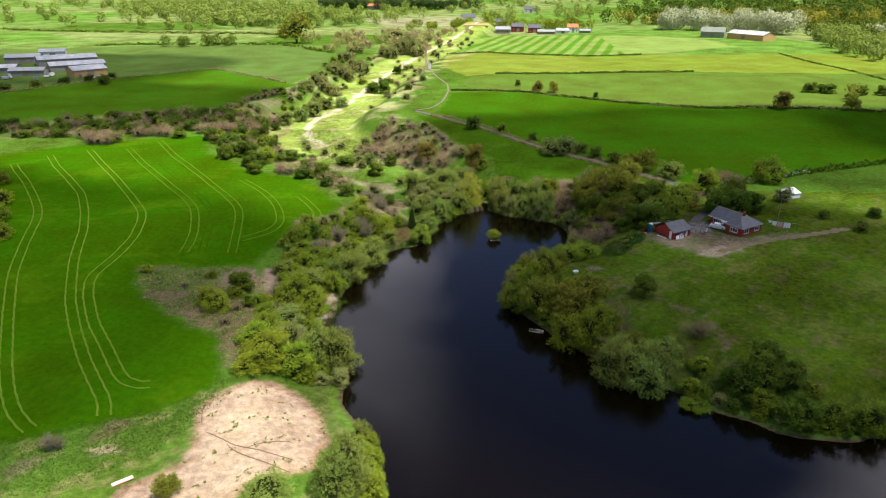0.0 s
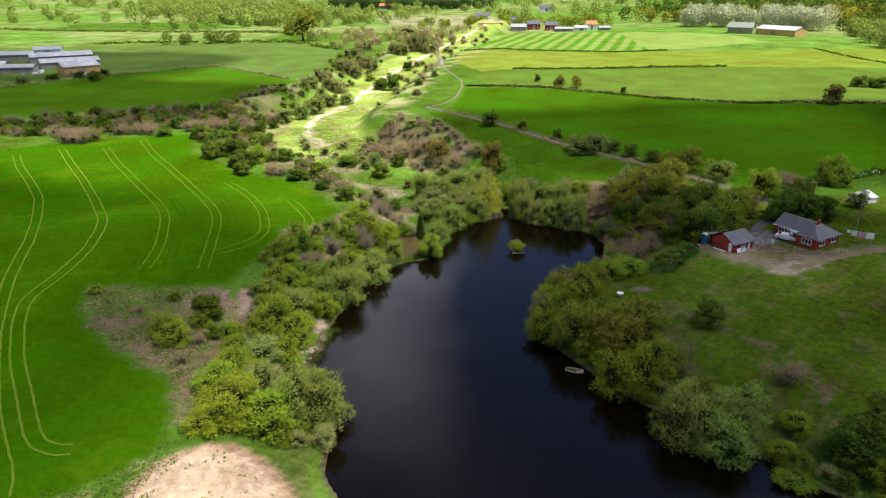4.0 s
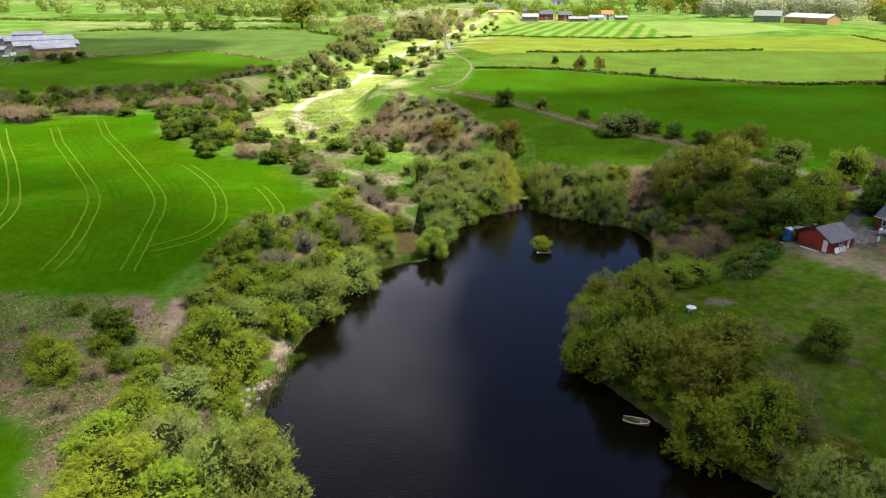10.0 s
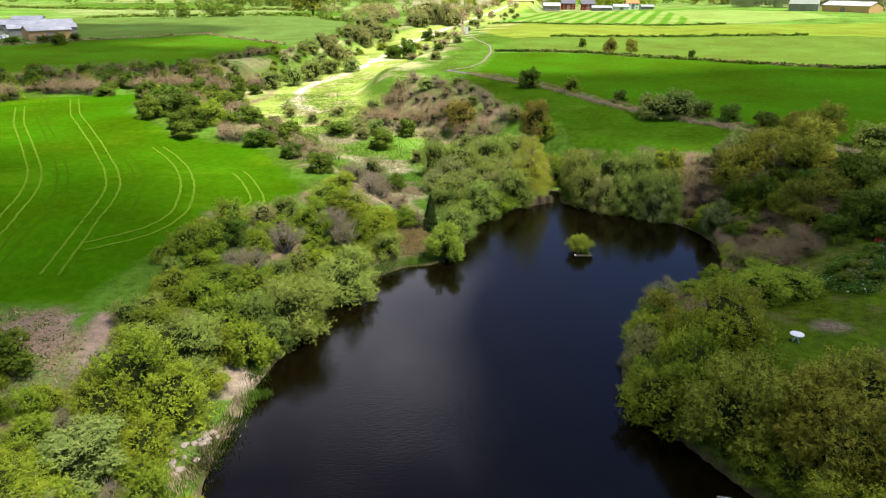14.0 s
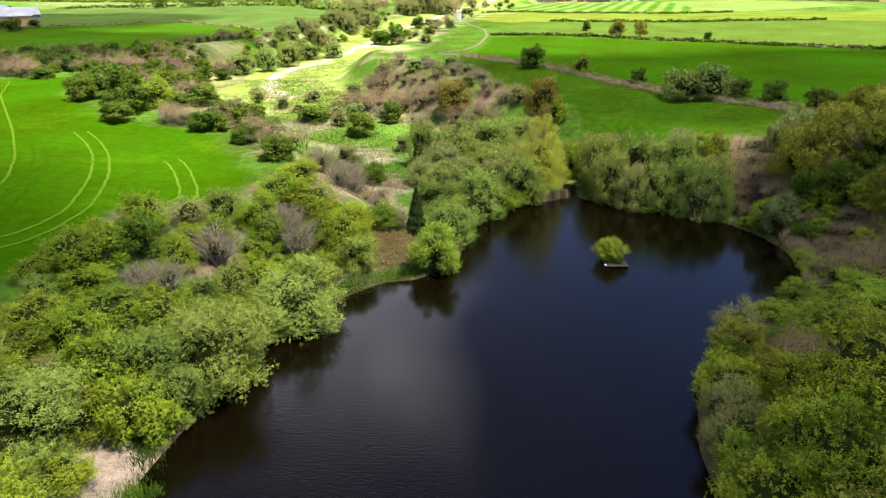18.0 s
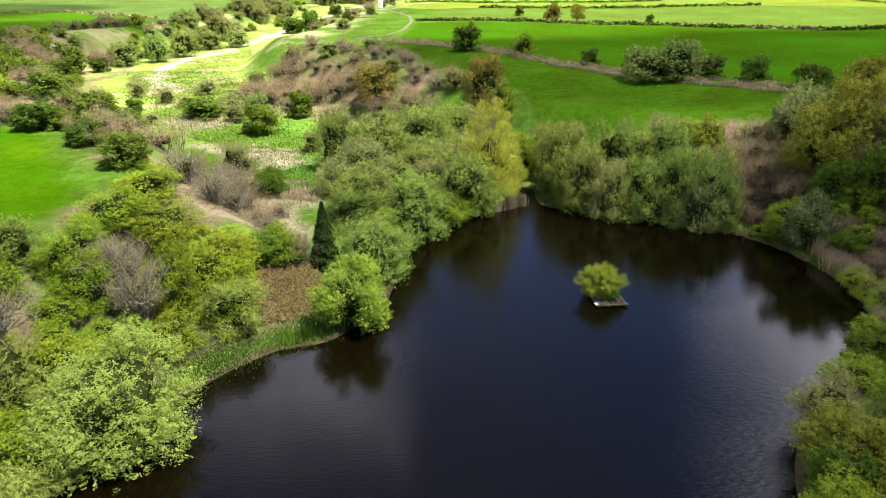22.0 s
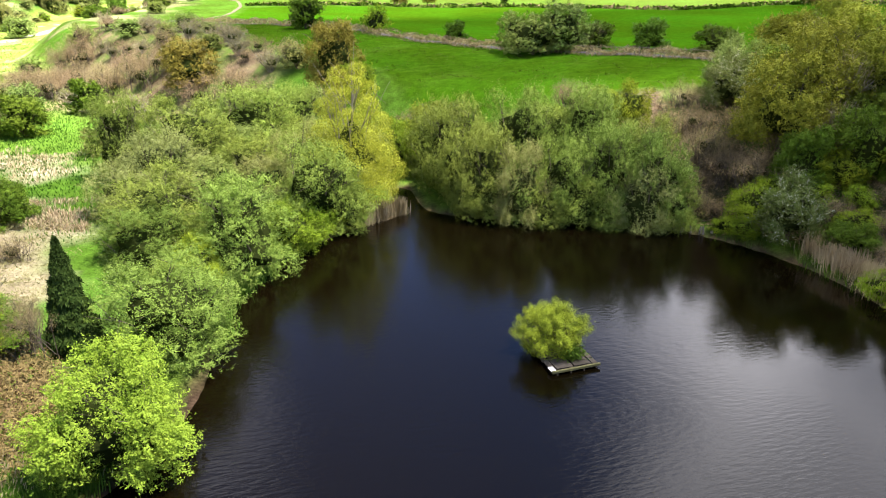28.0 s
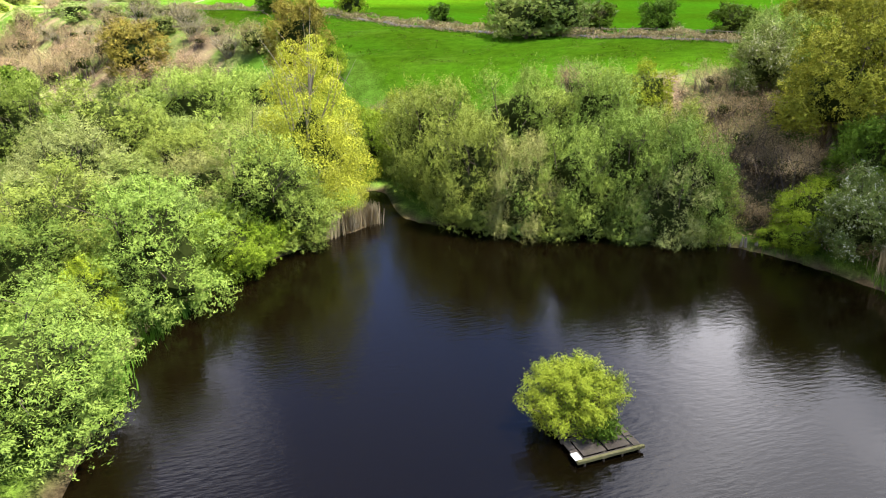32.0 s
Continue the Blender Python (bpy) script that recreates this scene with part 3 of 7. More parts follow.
for field in (CROP, NEAR_FIELD, FAR_FIELD, NORTH_FIELD, NORTH_FIELD_2, YELLOW_FIELD, HILL_FIELD, STRIPED_FIELD):
    rough = np.minimum(rough, 1 - (0.25 if field is NEAR_FIELD else 0.5) * within(X, Y, field, 1.2))
rgba = np.concatenate([cover_of(X, Y).reshape(-1, 3), rough.reshape(-1, 1)], 1).astype(np.float32)
ground_mesh.attributes.new("cover", "FLOAT_COLOR", "POINT").data.foreach_set("color", rgba.ravel())
ground_mesh.polygons.foreach_set("use_smooth", np.ones(len(quads), bool))
ground = tagged(new("ground", ground_mesh), "rolling farmland of green fields, marsh and sandy banks", "ground", kind="structure")


def height(x, y):
    """The height of the ground sheet itself at a place."""
    i, j = np.searchsorted(gx, x) - 1, np.searchsorted(gy, y) - 1
    s, t = (x - gx[i]) / (gx[i + 1] - gx[i]), (y - gy[j]) / (gy[j + 1] - gy[j])
    return float((Z[j, i] * (1 - s) + Z[j, i + 1] * s) * (1 - t) + (Z[j + 1, i] * (1 - s) + Z[j + 1, i + 1] * s) * t)


def heights(x, y):
    """The same for many places at once."""
    x, y = np.asarray(x, float), np.asarray(y, float)
    i, j = np.searchsorted(gx, x) - 1, np.searchsorted(gy, y) - 1
    s, t = (x - gx[i]) / (gx[i + 1] - gx[i]), (y - gy[j]) / (gy[j + 1] - gy[j])
    return (Z[j, i] * (1 - s) + Z[j, i + 1] * s) * (1 - t) + (Z[j + 1, i] * (1 - s) + Z[j + 1, i + 1] * s) * t


bm = bmesh.new()
bm.faces.new([bm.verts.new((a, b, 0)) for a, b in rounded(SHORE + SHORE_SOUTH, 6)])
lake = new("water", bpy.data.meshes.new("water"))
bmesh.ops.triangulate(bm, faces=bm.faces)
bm.to_mesh(lake.data)
bm.free()
lake.data.materials.append(water_material())
tagged(lake, "dark still lake reflecting cloud and trees", "water", kind="structure")


def strip(name, line, width, mat, label, lift=0.05, kind="structure", category="track", step=0.8, offset=0.0, ragged=0.0):
    """A band laid along a line on the ground."""
    p = np.array(line, float)
    s = np.r_[0, np.cumsum(np.hypot(*np.diff(p, axis=0).T))]
    n = max(4, int(s[-1] / step))
    q = np.linspace(0, s[-1], n)
    # a smooth run through the corners
    a = np.stack([np.interp(q, s, p[:, 0]), np.interp(q, s, p[:, 1])], 1)
    k = max(1, int(3.5 / step))
    pad = np.r_[np.repeat(a[:1], k, 0), a, np.repeat(a[-1:], k, 0)]
    a = np.stack([np.convolve(pad[:, c], np.ones(2 * k + 1) / (2 * k + 1), "valid") for c in (0, 1)], 1)
    w = np.gradient(a, axis=0)
    w /= np.maximum(np.hypot(*w.T), 1e-6)[:, None]
    side = np.stack([w[:, 1], -w[:, 0]], 1)
    v = []
    for i in range(n):
        for j in (-0.5, 0.0, 0.5):
            b = a[i] + side[i] * (offset + j * width * (1 + ragged * math.sin(i * 1.7 + j * 9)))
            v.append((b[0], b[1], height(b[0], b[1]) + lift))
    f = [(3 * i + j, 3 * i + j + 1, 3 * i + j + 4, 3 * i + j + 3) for i in range(n - 1) for j in (0, 1)]
    ob = new(name, mesh_of(name, v, f, mat))
    return tagged(ob, label, category, kind=kind)


PRESSED = plain("pressed_grass", (0.062, 0.140, 0.006), (0.110, 0.190, 0.014), 1.5, 0.95)
WORN = plain("worn_grass", (0.072, 0.155, 0.009), (0.150, 0.230, 0.024), 1.5, 0.95)
TARMAC = plain("tarmac", (0.09, 0.085, 0.08), (0.16, 0.15, 0.14), 1.5, 0.9)
GRAVEL = plain("gravel", (0.13, 0.12, 0.07), (0.23, 0.205, 0.13), 1.5, 0.9)
TRAMLINES = [
    [(-137.4, 176.5), (-130.9, 168.6), (-121, 157.6), (-110.3, 144.5), (-101.9, 133.6), (-97.6, 126.4), (-93.4, 116.9), (-85.1, 98.1), (-77.5, 85), (-68.2, 70.7), (-61.6, 61.6), (-56.8, 56.3), (-53.1, 54.3)],
    [(-133.2, 188.5), (-122.4, 174.6), (-108.9, 159.4), (-98.4, 146.9), (-89.8, 133.2), (-82.5, 119.9), (-76.5, 105.1), (-70.1, 92.3), (-63.6, 82.6), (-55.4, 71.5), (-49.5, 64.7), (-46, 60.9), (-45.8, 58.5)],
    [(-125.2, 197.9), (-110.6, 179.1), (-98.1, 164), (-85.8, 148.1), (-75.3, 133.6), (-71.8, 125.9), (-69.5, 116.8), (-69.5, 108), (-70.6, 100.8), (-68, 94.8), (-61.4, 84.7), (-53.7, 75.4), (-49, 69.5), (-45.9, 66.3), (-42, 68)],
    [(-113.5, 201.6), (-98.1, 180.6), (-82.2, 161.7), (-70.4, 147.3), (-64.1, 138.1), (-60.6, 130.3), (-57.4, 121), (-56.7, 112.8)],
    [(-108.1, 213.8), (-92, 189.9), (-72, 165.9), (-59.8, 150), (-53.7, 140.6), (-50.9, 133.5), (-48.4, 123.4), (-46.8, 115.4)],
    [(-62.7, 168.8), (-56.9, 162.8), (-50.5, 154.4), (-45.2, 145.4), (-42.1, 138), (-40.4, 131.8), (-41.3, 128), (-43.5, 125.5), (-47.6, 121.8)],
    [(-42.6, 155.7), (-39.9, 153.5), (-36.2, 147.2), (-33.4, 142.7), (-33.2, 140.1), (-34.7, 137.5), (-36, 135.7)]]
for line in TRAMLINES:
    for side in (-0.9, 0.9):
        strip("tractor_track", line, 0.32, WORN if line in TRAMLINES[:3] else PRESSED, "pale pressed wheel track through the green crop", 0.05, offset=side, ragged=0.3)
DRILLED = plain("dark_crop_row", (0.030, 0.085, 0.0015), (0.044, 0.110, 0.002), 1.5, 0.95)
for line in TRAMLINES[4:6]:
    for side in (5.8, 7.2):
        strip("crop_row", line, 0.35, DRILLED, "thin dark drill line in the green crop", 0.05, offset=side, ragged=0.4)
strip("lane", LANE, 2.3, TARMAC, "narrow grey tarmac lane between the fields", 0.06, category="road")
strip("footpath", [(-22, 274), (-15, 281), (-11, 296), (-9.5, 321), (-11, 338), (-17, 358), (-23, 385), (-26, 400)], 0.9, GRAVEL, "pale gravel path along the valley side", 0.08, category="path")
strip("footpath", [(-26, 400), (-29, 424), (-33, 465), (-37, 514), (-40, 560)], 1.5, GRAVEL, "pale gravel path climbing out of the valley", 0.12, category="path", step=1.5)
strip("meadow_track", [(62, 127), (70, 131.5), (78, 135), (86, 137.5), (100, 143)], 2.0, plain("trodden_earth", (0.13, 0.11, 0.055), (0.25, 0.20, 0.125), 1.2, 0.95), "trodden earth track across the meadow", 0.05, ragged=0.3)

# ---- trees and bushes: each built once, then copied ----
KINDS = {
    # lobes, spread of lobes, leaf length, leaf width, low edge, share of shell kept, leaf droop, trunks
    "willow": dict(lobes=16, leaf=0.036, slim=0.34, low=0.0, lift=0.20, stems=6, words="grey-green round-crowned willow", cat="willow tree"),
    "silver": dict(lobes=14, leaf=0.036, slim=0.45, low=0.03, lift=0.18, stems=5, words="silvery pale-green rounded willow bush", cat="willow bush"),
    "hawthorn": dict(lobes=15, leaf=0.031, slim=0.55, low=0.0, lift=0.12, stems=4, words="fresh green hawthorn bush", cat="hawthorn bush"),
    "holly": dict(lobes=10, leaf=0.042, slim=0.55, low=0.02, lift=0.06, stems=3, words="dense dark-green rounded bush", cat="bush"),
    "lime": dict(lobes=18, leaf=0.030, slim=0.6, low=0.02, lift=0.10, stems=4, words="bright lime-green sallow bush", cat="sallow bush"),
    "oak": dict(lobes=13, leaf=0.034, slim=0.6, low=0.16, lift=0.10, stems=2, words="olive-brown budding oak", cat="oak tree"),
    "bronze": dict(lobes=13, leaf=0.034, slim=0.6, low=0.10, lift=0.12, stems=2, words="bronze-brown budding oak", cat="oak tree"),
    "sallow": dict(lobes=9, leaf=0.030, slim=0.35, low=0.02, lift=0.35, stems=5, words="grey-olive twiggy sallow bush", cat="sallow bush"),
    "blossom": dict(lobes=9, leaf=0.032, slim=0.6, low=0.04, lift=0.15, stems=4, words="bush flecked with cream blossom", cat="blossom bush"),
    "ivory": dict(lobes=12, leaf=0.05, slim=0.6, low=0.10, lift=0.15, stems=2, words="tall whitish poplar in young leaf", cat="poplar tree"),
}


def leaf_mesh(name, centres, normals, rng, length, slim, mat, grow=None, tint=None):
    """Leaves at the given places, facing roughly along the normals."""
    n = len(centres)
    t = rng.normal(size=(n, 3)) if grow is None else grow + 0.55 * rng.normal(size=(n, 3))
    t -= normals * (t * normals).sum(1, keepdims=True)
    t /= np.linalg.norm(t, axis=1, keepdims=True) + 1e-9
    b = np.cross(normals, t)
    size = length * rng.uniform(0.6, 1.45, (n, 1))
    v = np.stack([centres - t * size - b * size * slim, centres - t * size * 0.3 + b * size * slim * 1.15, centres + t * size * 1.2 - b * size * slim * 0.2], 1).reshape(-1, 3)
    return mesh_of(name, v, np.arange(3 * n).reshape(-1, 3), mat, rng.random(n) if tint is None else tint)


def unit(v):
    return v / (np.linalg.norm(v, axis=-1, keepdims=True) + 1e-9)


def lobed_crown(rng, kind, leaves):
    """Leaf places on a crown of overlapping lobes, one metre wide and one high, and the lobes."""
    k = KINDS[kind]
    lobes = [(np.array((0, 0, 0.47)), np.array((0.33, 0.33, 0.38)))]
    for i in range(2 * k["lobes"] + 6):
        a = 2 * np.pi * (i * 0.618 + rng.uniform(-0.1, 0.1))
        up = k["low"] + 0.03 + (0.85 - k["low"]) * rng.random() ** 1.25
        reach = 0.39 * math.sqrt(max(0.10, 1 - ((up - 0.36) / 0.62) ** 2)) * rng.uniform(0.62, 1.12)
        r = rng.uniform(0.07, 0.165)
        lobes.append((np.array((reach * math.cos(a), reach * math.sin(a), up)), np.array((r, r, r * rng.uniform(0.8, 1.25)))))
    areas = np.array([r[0] ** 2 for _, r in lobes]) * np.r_[0.45, np.ones(len(lobes) - 1)]
    pick = rng.choice(len(lobes), leaves * 4, p=areas / areas.sum())
    way = unit(rng.normal(size=(leaves * 4, 3)) + (0, 0, 0.35))
    mid, rad = np.array([c for c, _ in lobes]), np.array([r for _, r in lobes])
    bump = 1 + 0.16 * np.sin(way[:, 0] * 11 + pick) * np.sin(way[:, 1] * 9 + 2 * pick) + 0.10 * np.sin(way[:, 2] * 17 + pick)
    p = mid[pick] + way * rad[pick] * (bump * rng.uniform(0.60, 1.14, leaves * 4))[:, None]
    # shoots that stand out of the outline
    shoot = rng.random(len(p)) < k["lift"]
    p = p + (unit(p - (0, 0, 0.15)) * (rng.random(len(p)) ** 2 * 0.075 * shoot)[:, None] + np.array((0, 0, 0.045)) * (shoot * rng.random(len(p)))[:, None])
    keep = p[:, 2] > k["low"] + 0.02 * rng.random(len(p))
    for i in range(len(lobes)):
        q = ((p - mid[i]) / (rad[i] * 0.60))
        keep &= ((q * q).sum(1) > 1) | (pick == i)
    # each place bears a spray: leaves along one shoot that grows out and up
    per = 12
    p, way = p[keep][: leaves // per], way[keep][: leaves // per]
    shoot = unit(way + 0.55 * rng.normal(size=p.shape) + (0, 0, 2.2 * k["lift"] + 0.15))
    far = (rng.random((len(p), per)) * rng.uniform(0.04, 0.115, (len(p), 1)))[..., None]
    spread = rng.normal(size=(len(p), per, 3)) * 0.009
    turned = unit(way + 0.6 * rng.normal(size=way.shape) + (0, 0, 0.4))
    facing = unit(np.repeat(turned, per, 0) + 0.28 * rng.normal(size=(len(p) * per, 3)))
    return (p[:, None] + (far - 0.03) * shoot[:, None] + spread).reshape(-1, 3), facing, lobes, np.repeat(shoot, per, 0)


def stem_mesh(rng, lobes, stems, thick):
    bm = bmesh.new()
    ends = sorted(lobes[1:], key=lambda l: -l[0][2])
    tube(bm, [(0, 0, -0.03), (0.01, 0.0, 0.16), (0.0, 0.01, 0.34), (0, 0, 0.6)], (thick, thick * 0.8, thick * 0.6, thick * 0.2))
    for i, (c, r) in enumerate(ends[: stems + 8]):
        base = Vector((rng.uniform(-0.02, 0.02), rng.uniform(-0.02, 0.02), rng.uniform(0.02, 0.3) if i >= stems else -0.02))
        tip = Vector(c) + Vector(rng.normal(size=3)) * 0.04
        mid = base.lerp(tip, 0.5) + Vector(rng.normal(size=3)) * 0.03 + Vector((0, 0, 0.04))
        tube(bm, [base, mid, tip], (thick * 0.6, thick * 0.36, thick * 0.1), 5)
        for _ in range(3):
            out = tip + Vector(rng.normal(size=3)) * 0.09 + Vector((0, 0, 0.03))
            tube(bm, [mid.lerp(tip, rng.uniform(0.2, 0.9)), out], (thick * 0.16, thick * 0.04), 3)
    return bm


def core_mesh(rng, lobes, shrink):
    """Stand-in for inner twigs: one lumpy body along the lobes, coloured dark as shade."""
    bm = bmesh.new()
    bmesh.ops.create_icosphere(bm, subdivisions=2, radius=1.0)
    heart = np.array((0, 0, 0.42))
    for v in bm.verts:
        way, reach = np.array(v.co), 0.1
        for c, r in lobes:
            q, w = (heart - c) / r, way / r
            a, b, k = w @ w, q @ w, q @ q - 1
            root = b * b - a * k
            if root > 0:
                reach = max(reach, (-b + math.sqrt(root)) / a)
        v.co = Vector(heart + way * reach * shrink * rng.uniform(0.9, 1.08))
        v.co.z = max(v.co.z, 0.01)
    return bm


def build_tree(kind, seed, leaves, leaf_scale=1.0):
    """A tree or bush one metre wide and one high, to be scaled where it stands: trunk, shade-dark core and crown."""
    rng = np.random.default_rng(seed)
    k = KINDS.get(kind)
    root = thing(NAMES[kind], "", "")
    if kind == "conifer":
        up = rng.uniform(0.03, 1.0, leaves) ** 1.15
        a = rng.uniform(0, 2 * np.pi, leaves)
        tier = 0.5 + 0.5 * np.abs(((up * 9 + 0.35 * np.sin(3 * a) + 0.2 * np.sin(8 * a)) % 1) - 0.5) * 2
        r = 0.5 * (1 - up) ** 0.8 * (0.5 + 0.55 * tier * (0.6 + 0.4 * np.sin(5 * a + 9 * up) * np.sin(3 * a - 23 * up))) * rng.uniform(0.6, 1.1, leaves)
        p = np.stack([r * np.cos(a), r * np.sin(a), up], 1)
        facing = unit(np.stack([np.cos(a), np.sin(a), 0.9 + 0 * a], 1) + 0.9 * rng.normal(size=(leaves, 3)))
        bm = bmesh.new()
        tube(bm, [(0, 0, -0.03), (0, 0, 0.95)], (0.04, 0.008))
        part("trunk", bm, BARK, root)
        # solid core, its near-black colour standing for shade among the needles
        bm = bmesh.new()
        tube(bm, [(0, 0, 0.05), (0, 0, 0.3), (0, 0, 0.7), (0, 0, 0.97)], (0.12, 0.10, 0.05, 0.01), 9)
        part("twig_mass", bm, SHADE_CORE, root)
        part("crown", leaf_mesh("crown", p, facing, rng, 0.15 * leaf_scale, 0.3, LEAVES["conifer"]), None, root)
        return root
    if kind == "birch":
        lobes = [(np.array((0, 0, 0.30)), np.array((0.34, 0.34, 0.26)))]
        for i in range(34):
            up = 0.06 + 0.90 * i / 33
            reach = 0.50 * (1 - up) ** 0.5 * min(1.0, 0.6 + 2 * up)
            a = i * 2.4
            r = 0.19 - 0.11 * up
            lobes.append((np.array((reach * 0.8 * math.cos(a), reach * 0.8 * math.sin(a), up)), np.array((r, r, r * 0.62))))
        KINDS["birch"] = dict(low=0.03)
        p, facing, lobes = shell(rng, lobes, leaves, 0.03)
        part("trunk", stem_mesh(rng, lobes, 2, 0.022), PALE_BARK, root)
        part("twig_mass", core_mesh(rng, lobes, 0.4), SHADE_CORE, root)
        part("crown", leaf_mesh("crown", p, facing, rng, 0.021 * leaf_scale, 0.5, LEAVES["birch"]), None, root)
        return root
    if kind in ("scrub", "bare"):
        # a fan of thin stems, with few leaves
        bm = bmesh.new()
        tips = []
        for i in range(34 if leaves < 6000 else 60):
            a, lean = rng.uniform(0, 2 * np.pi), rng.uniform(0.0, 1.0) ** 0.6
            spread = 0.20 if kind == "scrub" else 0.05
            base = Vector((spread * rng.normal(), spread * rng.normal(), -0.02))
            high = rng.uniform(0.55, 1.0) * (1 - 0.35 * lean * lean)
            tip = Vector((base.x * 0.6 + 0.46 * lean * math.cos(a), base.y * 0.6 + 0.46 * lean * math.sin(a), high))
            mid = base.lerp(tip, 0.55) + Vector(rng.normal(size=3)) * 0.035 + Vector((0, 0, 0.07))
            tube(bm, [base, mid, tip], (0.007, 0.005, 0.002) if kind == "scrub" else (0.013, 0.009, 0.004), 3)
            tips += [mid.lerp(tip, s) for s in (0.2, 0.5, 0.75, 1.0)]
            for _ in range(3):
                out = mid.lerp(tip, rng.uniform(0.1, 0.9))
                end = out + Vector(rng.normal(size=3)) * 0.07 + Vector((0, 0, 0.05))
                tube(bm, [out, end], (0.003, 0.001) if kind == "scrub" else (0.005, 0.002), 3)
                tips.append(end)
        part("stem", bm, PALE_BARK if kind == "bare" else BARK, root)
        pick = np.array(tips)[rng.integers(0, len(tips), leaves)]
        p = pick + rng.normal(size=pick.shape) * (0.05, 0.05, 0.045)
        p[:, 2] = np.abs(p[:, 2])
        facing = unit(rng.normal(size=p.shape) + (0, 0, 0.5))
        lobes = [(np.array((0, 0, 0.25)), np.array((0.40, 0.40, 0.33)))] + [(np.array((0.2 * math.cos(a), 0.2 * math.sin(a), 0.4)), np.array((0.2, 0.2, 0.26))) for a in (0.4, 1.7, 2.9, 4.2, 5.4)]
        part("twig_mass", core_mesh(rng, lobes, 0.38), SHADE_CORE, root)
        part("crown", leaf_mesh("crown", p, facing, rng, 0.030 * leaf_scale, 0.22 if kind == "scrub" else 0.45, LEAVES[kind]), None, root)
        return root
    p, facing, lobes, grow = lobed_crown(rng, kind, leaves)
    part("trunk", stem_mesh(rng, lobes, k["stems"], 0.022), BARK, root)
    part("twig_mass", core_mesh(rng, lobes, 0.68 if kind != "oak" else 0.56), SHADE_CORE, root)
    part("crown", leaf_mesh("crown", p, facing, rng, k["leaf"] * leaf_scale, k["slim"], LEAVES[kind], grow, np.repeat(rng.random(len(p) // 12), 12)), None, root)
    return root


def shell(rng, lobes, leaves, low):
    mid, rad = np.array([c for c, _ in lobes]), np.array([r for _, r in lobes])
    area = rad[:, 0] ** 2
    pick = rng.choice(len(lobes), leaves * 3, p=area / area.sum())
    way = unit(rng.normal(size=(leaves * 3, 3)) + (0, 0, 0.3))
    p = mid[pick] + way * rad[pick] * rng.uniform(0.75, 1.12, leaves * 3)[:, None]
    keep = p[:, 2] > low
    for i in range(len(lobes)):
        q = (p - mid[i]) / (rad[i] * 0.75)
        keep &= ((q * q).sum(1) > 1) | (pick == i)
    return p[keep][:leaves], unit(way + 0.5 * rng.normal(size=p.shape))[keep][:leaves], lobes


NAMES = {"willow": "willow_tree", "silver": "silver_willow", "hawthorn": "hawthorn_bush", "holly": "dark_bush", "lime": "lime_sallow", "oak": "oak_tree", "bronze": "bronze_oak", "sallow": "sallow_bush",
         "blossom": "blossom_bush", "ivory": "poplar_tree", "birch": "birch_tree", "scrub": "brown_scrub", "bare": "bare_bush", "conifer": "conifer_tree"}
WORDS = {"birch": ("slender yellow-green birch", "birch tree"), "scrub": ("brown leafless tangled thicket", "thicket"),
         "bare": ("thin-leaved bush with pale bare stems", "bush"), "conifer": ("dark narrow conifer", "conifer tree")}
PLACES = {"shore": "on the lake shore", "bank": "on the scrubby bank", "meadow": "beside the grazed meadow", "lane": "along the lane", "belt": "beside the crop field",
          "valley": "in the marshy valley", "house": "behind the red-brick house", "far": "far across the fields"}
STOCK = {}


def stock(kind, fine):
    """The plants of a kind from which copies are made."""
    if (kind, fine) not in STOCK:
        leaves = 60000 if kind in ("lime", "birch") and fine == 2 else {2: 42000, 1: 30000, 0: 11000}[fine]
        scale = {2: 0.25, 1: 0.295, 0: 0.48}[fine]
        if kind in ("scrub", "bare"):
            leaves //= 2 if kind == "scrub" else 5
        STOCK[kind, fine] = [build_tree(kind, 11 * i + len(kind), leaves, scale) for i in range(1 if kind in ("birch", "conifer", "lime") else 2)]
    return STOCK[kind, fine]


turn = np.random.default_rng(5)
planted, TAKEN = [], []


